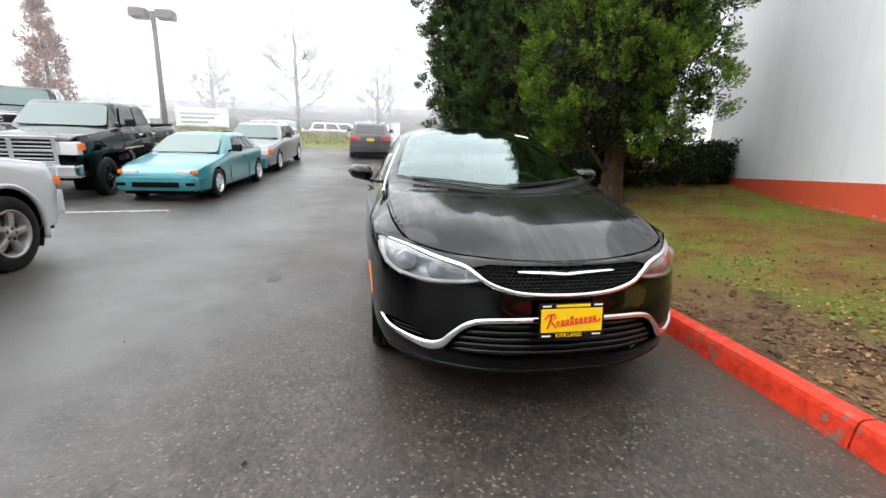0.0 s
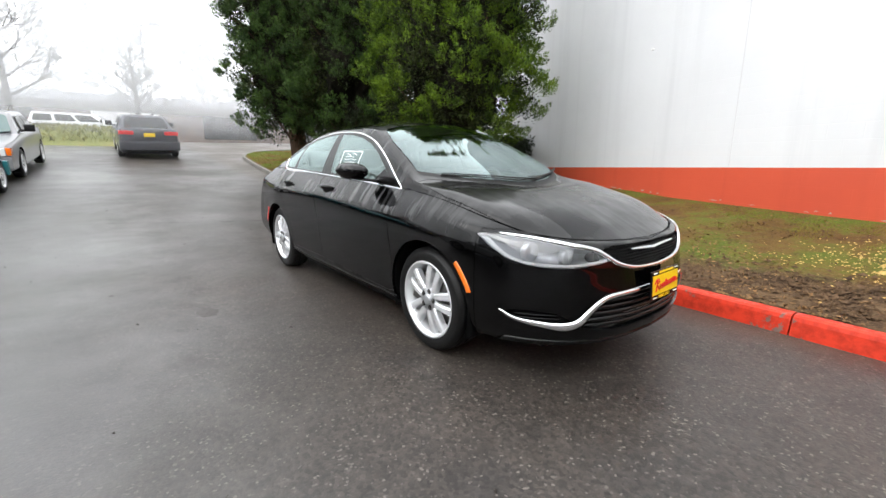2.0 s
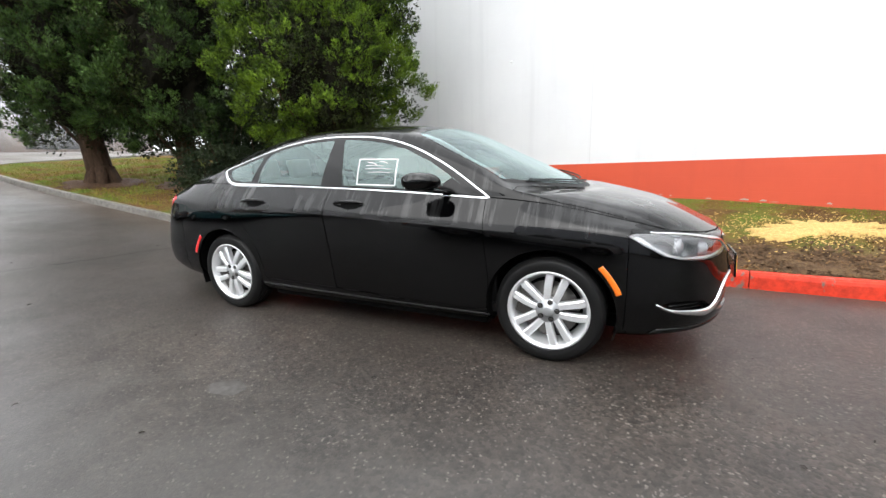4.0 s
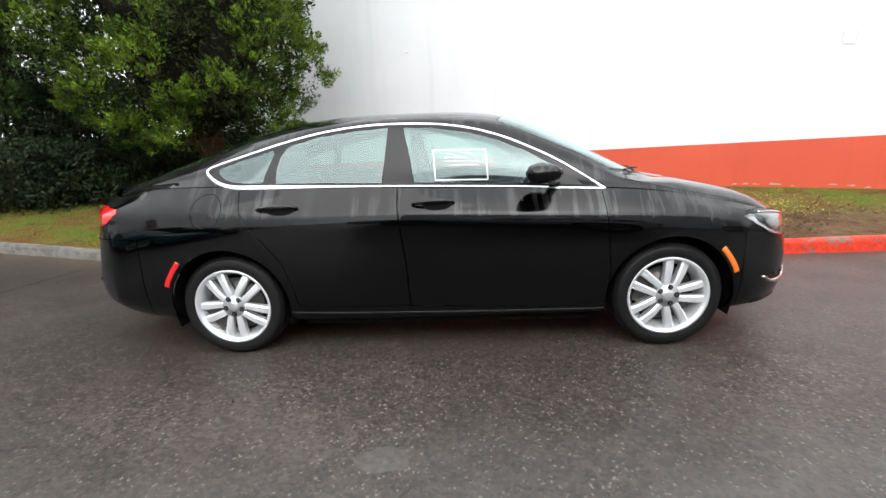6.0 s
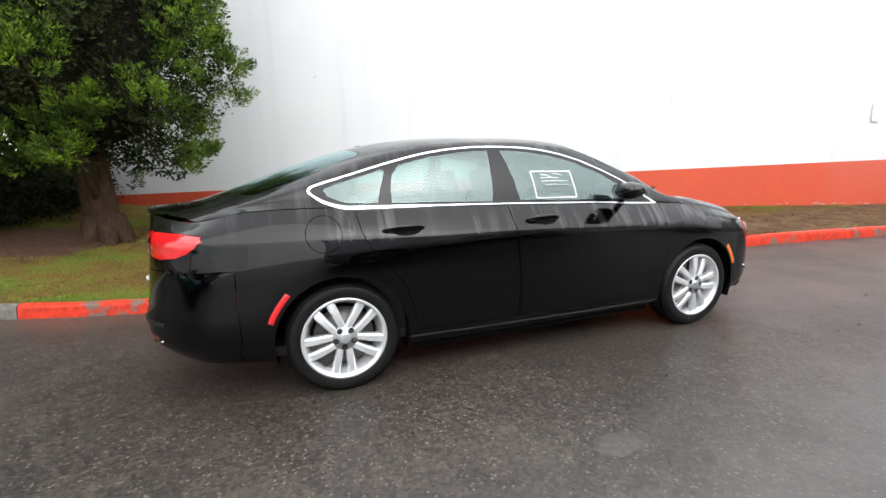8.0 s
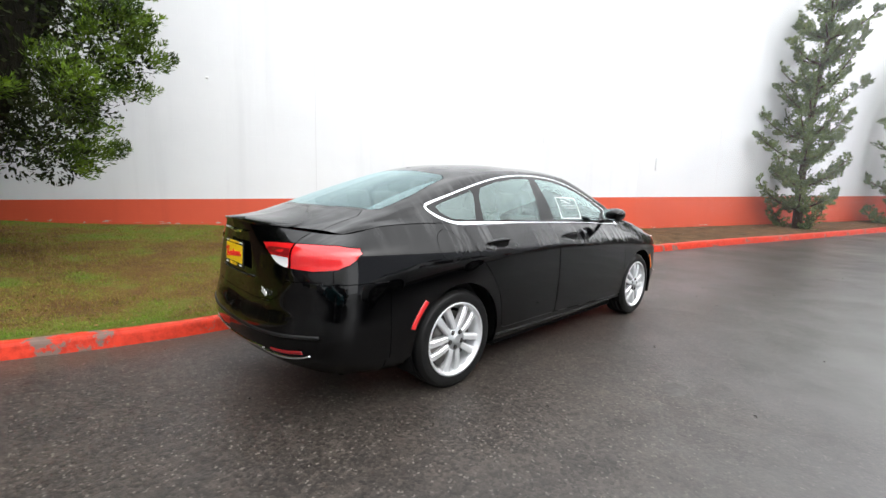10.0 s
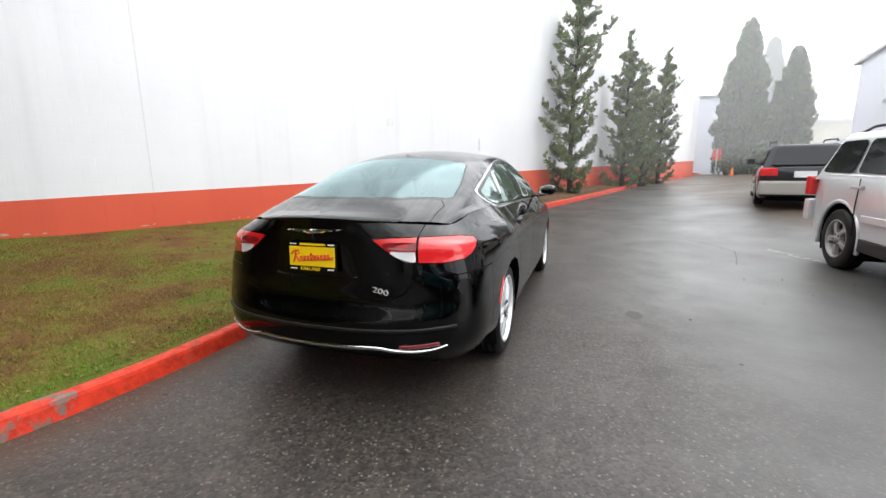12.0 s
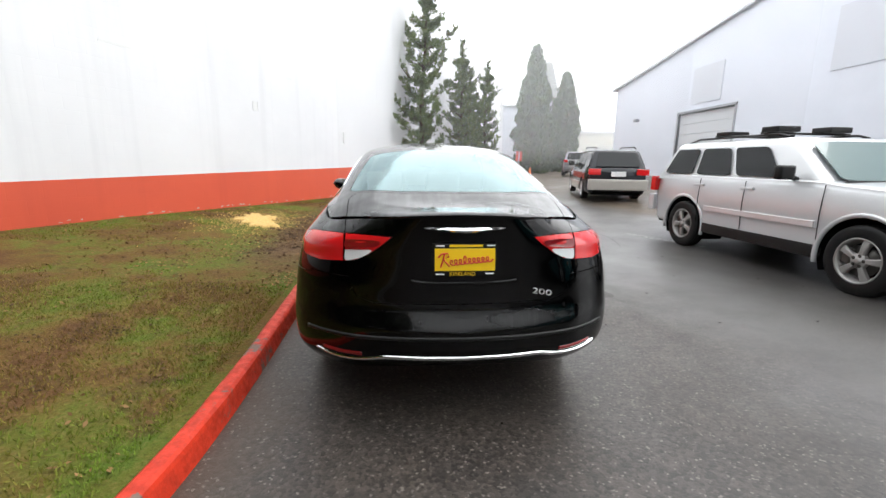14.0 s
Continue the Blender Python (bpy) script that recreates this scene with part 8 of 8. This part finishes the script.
def blades(n, y0, y1, length, width, power=1.0, keep=-0.1):
    x, y = on_lawn(n, y0, y1, power)
    near_wall = np.clip((x - kerb_x(y)) / (np.where(y > 7, 8.0, wall_x(y)) - kerb_x(y)), 0, 1)
    lush = patch_noise(x, y, 0.55, 2.0) + 0.6 * patch_noise(x, y, 2.4, 7.0) + 0.45 * (near_wall > 0.80) + 0.45 * np.clip((y - 0.5) / 3, -1, 0.9) - 0.7 * ((x - kerb_x(y) < 1.5) & (y < 0.2))
    ok = lush > keep
    x, y = x[ok], y[ok]
    n = len(x)
    L = length * rngl.uniform(0.5, 1.4, n)
    D = rngl.normal(size=(n, 3)) * 0.55 + np.array([0, 0, 1.0])
    D /= np.linalg.norm(D, axis=1)[:, None]
    W = np.cross(D, rngl.normal(size=(n, 3)))
    W /= np.linalg.norm(W, axis=1)[:, None] + 1e-9
    C = np.column_stack([x, y, lawn_z(x, y)]) + D * (L * 0.8)[:, None]
    return quads_mesh("grass", C, D, W * width, L)


def blade_material():
    """Grass blades: green, olive and straw by patches and from blade to blade."""
    m = principled("lawn_blade", rough=0.7, Specular_IOR_Level=0.12)
    info = m.node_tree.nodes.new("ShaderNodeNewGeometry")
    c = ramp(m, noise_node(m, 1.1, 6, 0.7), [(0.36, (0.20, 0.115, 0.038)), (0.48, (0.20, 0.170, 0.034)), (0.60, (0.140, 0.220, 0.024))])
    c = mix(m, ramp(m, info.outputs["Random Per Island"], [(0.0, (0.0, 0.0, 0.0)), (1.0, (0.55, 0.55, 0.55))]), c, (0.10, 0.12, 0.022))
    plug(m, "Base Color", c)
    return m


GRASS_LEAF = blade_material()
tagged(mesh_obj("grass", blades(95000, -9, 7.5, 0.013, 0.0038), GRASS_LEAF), "short patchy winter grass on the lawn", "grass", kind="stuff")
tagged(mesh_obj("grass", blades(30000, 0.2, 4.6, 0.015, 0.0032, 1.4, -0.4), GRASS_LEAF), "short green grass at the lawn's edge", "grass", kind="stuff")
tagged(mesh_obj("grass", blades(20000, 7, 16.5, 0.028, 0.009, 1.0, -0.6), GRASS_LEAF), "short green grass under the trees", "grass", kind="stuff")


def litter(n, y0, y1, size, power, extra=0.0):
    x, y = on_lawn(n, y0, y1, power)
    m = patch_noise(x, y, 0.8, 11.0) > -0.15 + extra
    x, y = x[m], y[m]
    n = len(x)
    D = rngl.normal(size=(n, 3)) * np.array([1, 1, 0.25])
    D /= np.linalg.norm(D, axis=1)[:, None]
    W = np.cross(D, rngl.normal(size=(n, 3)) * 0.3 + np.array([0, 0, 1.0]))
    W /= np.linalg.norm(W, axis=1)[:, None]
    s = size * rngl.uniform(0.5, 1.3, n)
    C = np.column_stack([x, y, lawn_z(x, y) + 0.010])
    return quads_mesh("fallen_leaves", C, D, W * (s * 0.5)[:, None], s)


LITTER = leaf_material("fallen_leaf", (0.055, 0.032, 0.018), (0.26, 0.15, 0.065), 0.8)
tagged(mesh_obj("fallen_leaves", litter(6500, -9, 7, 0.020, 1.0), LITTER), "brown fallen leaves scattered on the lawn", "leaves", kind="stuff")
tagged(mesh_obj("fallen_leaves", litter(6000, -5.5, 0.5, 0.020, 2.0), LITTER), "brown leaf litter in the mud behind the kerb", "leaves", kind="stuff")

# trampled mud behind the kerb and a spill of sawdust
MUD = principled("dark_wet_mud", (0.03, 0.02, 0.014), 0.7, Specular_IOR_Level=0.15)
mn = noise_node(MUD, 16, 6, 0.7)
plug(MUD, "Base Color", ramp(MUD, mn, [(0.35, (0.040, 0.022, 0.013)), (0.6, (0.095, 0.052, 0.030)), (0.75, (0.15, 0.085, 0.048))]))
bump(MUD, mn, 1.0, 0.03)
EARTH = principled("brown_earth_crumb", (0.075, 0.045, 0.026), 0.8, Specular_IOR_Level=0.1)
plug(EARTH, "Base Color", ramp(EARTH, noise_node(EARTH, 6, 4, 0.7), [(0.35, (0.040, 0.024, 0.014)), (0.65, (0.13, 0.080, 0.045))]))
SAWDUST = principled("yellow_sawdust", (0.55, 0.36, 0.11), 0.9)
sn = noise_node(SAWDUST, 30, 5, 0.7)
plug(SAWDUST, "Base Color", ramp(SAWDUST, sn, [(0.35, (0.38, 0.24, 0.07)), (0.65, (0.66, 0.45, 0.16))]))
bump(SAWDUST, sn, 0.8, 0.02)


def spill(name, cx, cy, rx, ry, turn, lift, material, label, category, seed, rough=0.35):
    """A ragged thin heap lying on the lawn."""
    bm = bmesh.new()
    ca, sa = math.cos(turn), math.sin(turn)
    rings = []
    n = 64
    for j, u in enumerate((0.0, 0.35, 0.6, 0.8, 0.93, 1.0)):
        ring = []
        for k in range(n):
            a = k * math.tau / n
            e = 1 + rough * noise.noise(Vector((1.6 * math.cos(a), 1.6 * math.sin(a), seed))) + 0.6 * rough * noise.noise(Vector((6 * math.cos(a), 6 * math.sin(a), seed + 5)))
            lx, ly = rx * u * e * math.cos(a), ry * u * e * math.sin(a)
            x, y = cx + lx * ca - ly * sa, cy + lx * sa + ly * ca
            z = float(lawn_z(np.array(x), np.array(y))) + (lift * (1 - u * u) + 0.024 * (u < 0.97) + 0.012 * noise.noise(Vector((x * 9, y * 9, seed))) - 0.02 * (u > 0.97))
            ring.append(bm.verts.new((x, y, z)))
        rings.append(ring)
    for p, q in zip(rings, rings[1:]):
        for k in range(n):
            bm.faces.new((p[k], p[(k + 1) % n], q[(k + 1) % n], q[k]))
    bmesh.ops.remove_doubles(bm, verts=rings[0], dist=0.02)
    bmesh.ops.recalc_face_normals(bm, faces=bm.faces)
    return tagged(obj(name, bm, material, smooth=True), label, category, kind="structure")


spill("sawdust", 2.95, -3.75, 0.36, 0.62, 0.35, 0.02, SAWDUST, "spill of yellow sawdust on the lawn", "sawdust", 5, 0.9)


def scatter(name, n, cx, cy, sx, sy, size, material, label, category, flat=0.35):
    """Loose crumbs lying on the lawn."""
    x, y = cx + rngl.normal(size=n) * sx, cy + rngl.normal(size=n) * sy
    ok = (x > kerb_x(y) + 0.2) & (x < wall_x(y) - 0.05)
    x, y = x[ok], y[ok]
    n = len(x)
    v = np.array([(1, 0, 0), (0, 1, 0), (-1, 0, 0), (0, -1, 0), (0, 0, 1.0), (0, 0, -0.4)])
    s = size * rngl.uniform(0.35, 1.3, n) ** 1.5
    P = np.column_stack([x, y, lawn_z(x, y) + 0.012])[:, None, :] + v[None] * s[:, None, None] * rngl.uniform(0.5, 1.2, (n, 6, 1)) * np.array([1, 1, flat * 2])
    f = np.array([(0, 1, 4), (1, 2, 4), (2, 3, 4), (3, 0, 4), (1, 0, 5), (2, 1, 5), (3, 2, 5), (0, 3, 5)])
    me = bpy.data.meshes.new(name)
    me.from_pydata(P.reshape(-1, 3).tolist(), [], (np.arange(n)[:, None, None] * 6 + f[None]).reshape(-1, 3).tolist())
    return tagged(mesh_obj(name, me, material), label, category, kind="stuff")


scatter("sawdust_chips", 2600, 2.95, -3.7, 0.42, 0.62, 0.011, SAWDUST, "loose sawdust chips round the spill", "sawdust")
scatter("mud_crumbs", 800, 1.95, -2.9, 0.26, 0.9, 0.024, EARTH, "dark crumbs of wet mud and bark behind the kerb", "mud")
scatter("mud_crumbs", 500, 2.3, -1.0, 0.5, 1.2, 0.012, EARTH, "dark crumbs of wet mud on the thin lawn", "mud")
for cx, cy in ((3.5, 1.1), (2.4, 1.5), (4.3, 2.1), (2.1, 0.3)):
    scatter("mud_crumbs", 110, cx, cy, 0.17, 0.10, 0.011, EARTH, "small scrape of bare dark earth in the lawn", "mud")
spill("bare_soil", 4.1, 4.9, 1.0, 0.9, 0.0, 0.05, MUD, "bare brown soil round the cypress trunk", "soil", 13)
spill("bare_soil", 2.75, 10.4, 0.9, 0.8, 0.0, 0.04, MUD, "bare brown soil round a trunk", "soil", 15)
spill("bare_soil", 3.75, 8.5, 0.8, 0.8, 0.0, 0.04, MUD, "bare brown soil round a trunk", "soil", 19)

# debris on the road
TWIG = principled("wet_twig", (0.02, 0.014, 0.010), 0.6)
bm = bmesh.new()
for k in range(110):
    x, y = rngl.uniform(-6, 1.1), rngl.uniform(-6, 6)
    a = rngl.uniform(0, math.tau)
    L = rngl.uniform(0.005, 0.016)
    z = ground_z(x, y) + 0.004
    tube(bm, [(x - L * math.cos(a), y - L * math.sin(a), z), (x, y, z + 0.006), (x + L * math.cos(a + 0.5), y + L * math.sin(a + 0.5), z)], rngl.uniform(0.0015, 0.004), 4)
tagged(obj("road_debris", bm, TWIG), "scattered wet twigs and leaf scraps on the asphalt", "debris", kind="stuff")

# pale tar patch and cracks in the asphalt
PATCH = principled("worn_asphalt_patch", (0.12, 0.115, 0.11), 0.6)
plug(PATCH, "Base Color", mix(PATCH, grey_ramp(PATCH, noise_node(PATCH, 30, 5, 0.7), 0.35, 0.65, 0.0, 1.0), (0.044, 0.040, 0.036), (0.072, 0.067, 0.062)))
bm = bmesh.new()
rows = []
for u in (0.0, 0.4, 0.7, 0.9, 1.0):
    ring = []
    for k in range(40):
        a = k * math.tau / 40
        e = u * (1 + 0.35 * noise.noise(Vector((1.8 * math.cos(a), 1.8 * math.sin(a), 4.0))))
        x, y = -1.87 + 0.075 * e * math.cos(a), 0.25 + 0.13 * e * math.sin(a)
        ring.append(bm.verts.new((x, y, ground_z(x, y) + 0.0045 - 0.004 * u)))
    rows.append(ring)
for p, q in zip(rows, rows[1:]):
    for k in range(40):
        bm.faces.new((p[k], p[(k + 1) % 40], q[(k + 1) % 40], q[k]))
bmesh.ops.remove_doubles(bm, verts=rows[0], dist=0.001)
tagged(obj("worn_patch", bm, PATCH), "pale worn patch in the asphalt", "patch", kind="structure")
CRACK = principled("crack_shadow", (0.012, 0.012, 0.012), 0.8)


def crack(pts, w, seed, lift=0.005):
    bm = bmesh.new()
    line = spline(pts, 60)
    rows = []
    for i, (x, y) in enumerate(line):
        j = 0.03 * noise.noise(Vector((x * 7, y * 7, seed)))
        ww = w * (0.4 + 0.9 * abs(noise.noise(Vector((x * 3, y * 3, seed + 3)))))
        rows.append([bm.verts.new((x + j + s * ww, y + j + 0.3 * s * ww, ground_z(x, y) + lift)) for s in (-1, 1)])
    for p, q in zip(rows, rows[1:]):
        bm.faces.new((p[0], p[1], q[1], q[0]))
    tagged(obj("crack", bm, CRACK), "narrow dark crack in the asphalt", "crack", kind="structure")


crack([(0.95, 4.10), (0.44, 4.17), (-0.05, 4.29), (-0.5, 4.38), (-0.85, 4.45)], 0.026, 1, 0.012)
crack([(-0.85, 4.45), (-1.5, 4.62), (-2.4, 4.80), (-3.6, 4.76), (-4.4, 4.8)], 0.009, 2, 0.014)
crack([(-3.1, -4.0), (-3.5, -3.1), (-3.35, -2.2)], 0.007, 6)

# wall marks: movement joint, patches of filler, pipe stub and a wall clip
FILL = principled("wall_filler", (0.66, 0.67, 0.66), 0.8)


def wall_thing(name, s, z, w, h, depth, material, label, category, kind="", bevel=0.01):
    bm = bmesh.new()
    box(bm, -w / 2, w / 2, -depth, 0.0, -h / 2, h / 2, bevel)
    ob = obj(name, bm, material)
    p = on_wall(s, 0.0)
    ob.matrix_world = Matrix.Translation((p[0], p[1], z)) @ Matrix.Rotation(radians(WALL_YAW), 4, "Z")
    return tagged(ob, label, category, kind=kind)


for s in (1.93, 13.6, 25.2):
    wall_thing("wall_joint", s, (WALL_TOP + band_top(s)) / 2, 0.014, WALL_TOP - band_top(s) - 0.02, 0.003, principled("joint_sealant", (0.60, 0.60, 0.61), 0.8), "thin grey movement joint in the block wall", "joint", "structure", 0.0)
wall_thing("wall_clip", 0.0, 3.236, 0.05, 0.035, 0.035, PAPER, "small grey metal clip fixed to the wall", "clip")
wall_thing("filler_patch", 7.31, 2.579, 0.16, 0.20, 0.004, FILL, "rough filler patch on the white wall", "patch", "structure")
wall_thing("filler_patch", 4.3, 3.1, 0.5, 0.03, 0.003, FILL, "thin filled crack on the white wall", "patch", "structure", 0.0)
wall_thing("filler_patch", 8.6, 3.4, 0.22, 0.05, 0.004, FILL, "small filler patch on the white wall", "patch", "structure", 0.0)
wall_thing("pipe_cover", 11.2, 2.15, 0.14, 0.34, 0.03, FILL, "small blank cover plate on the wall", "plate")
# old flaked paint along the wall's foot
bm = bmesh.new()
for k in range(60):
    s = rngl.uniform(-4, 14)
    w, h = rngl.uniform(0.03, 0.16), rngl.uniform(0.008, 0.03)
    p = on_wall(s, 0.0)
    zf = float(lawn_z(np.array(p[0]), np.array(p[1]))) + rngl.uniform(0.01, 0.05)
    q = on_wall(s, 0.007)
    r = [on_wall(s + d, 0.0065) for d in (-w / 2, w / 2)]
    bm.faces.new([bm.verts.new((r[0][0], r[0][1], zf)), bm.verts.new((r[1][0], r[1][1], zf + rngl.uniform(-0.01, 0.01))), bm.verts.new((r[1][0], r[1][1], zf + h * 0.6)), bm.verts.new((q[0], q[1], zf + h))])
tagged(obj("paint_flakes", bm, principled("bare_flaked_block", (0.42, 0.36, 0.32), 0.9)), "bare flaked patches along the red band's foot", "paint flakes", kind="stuff")
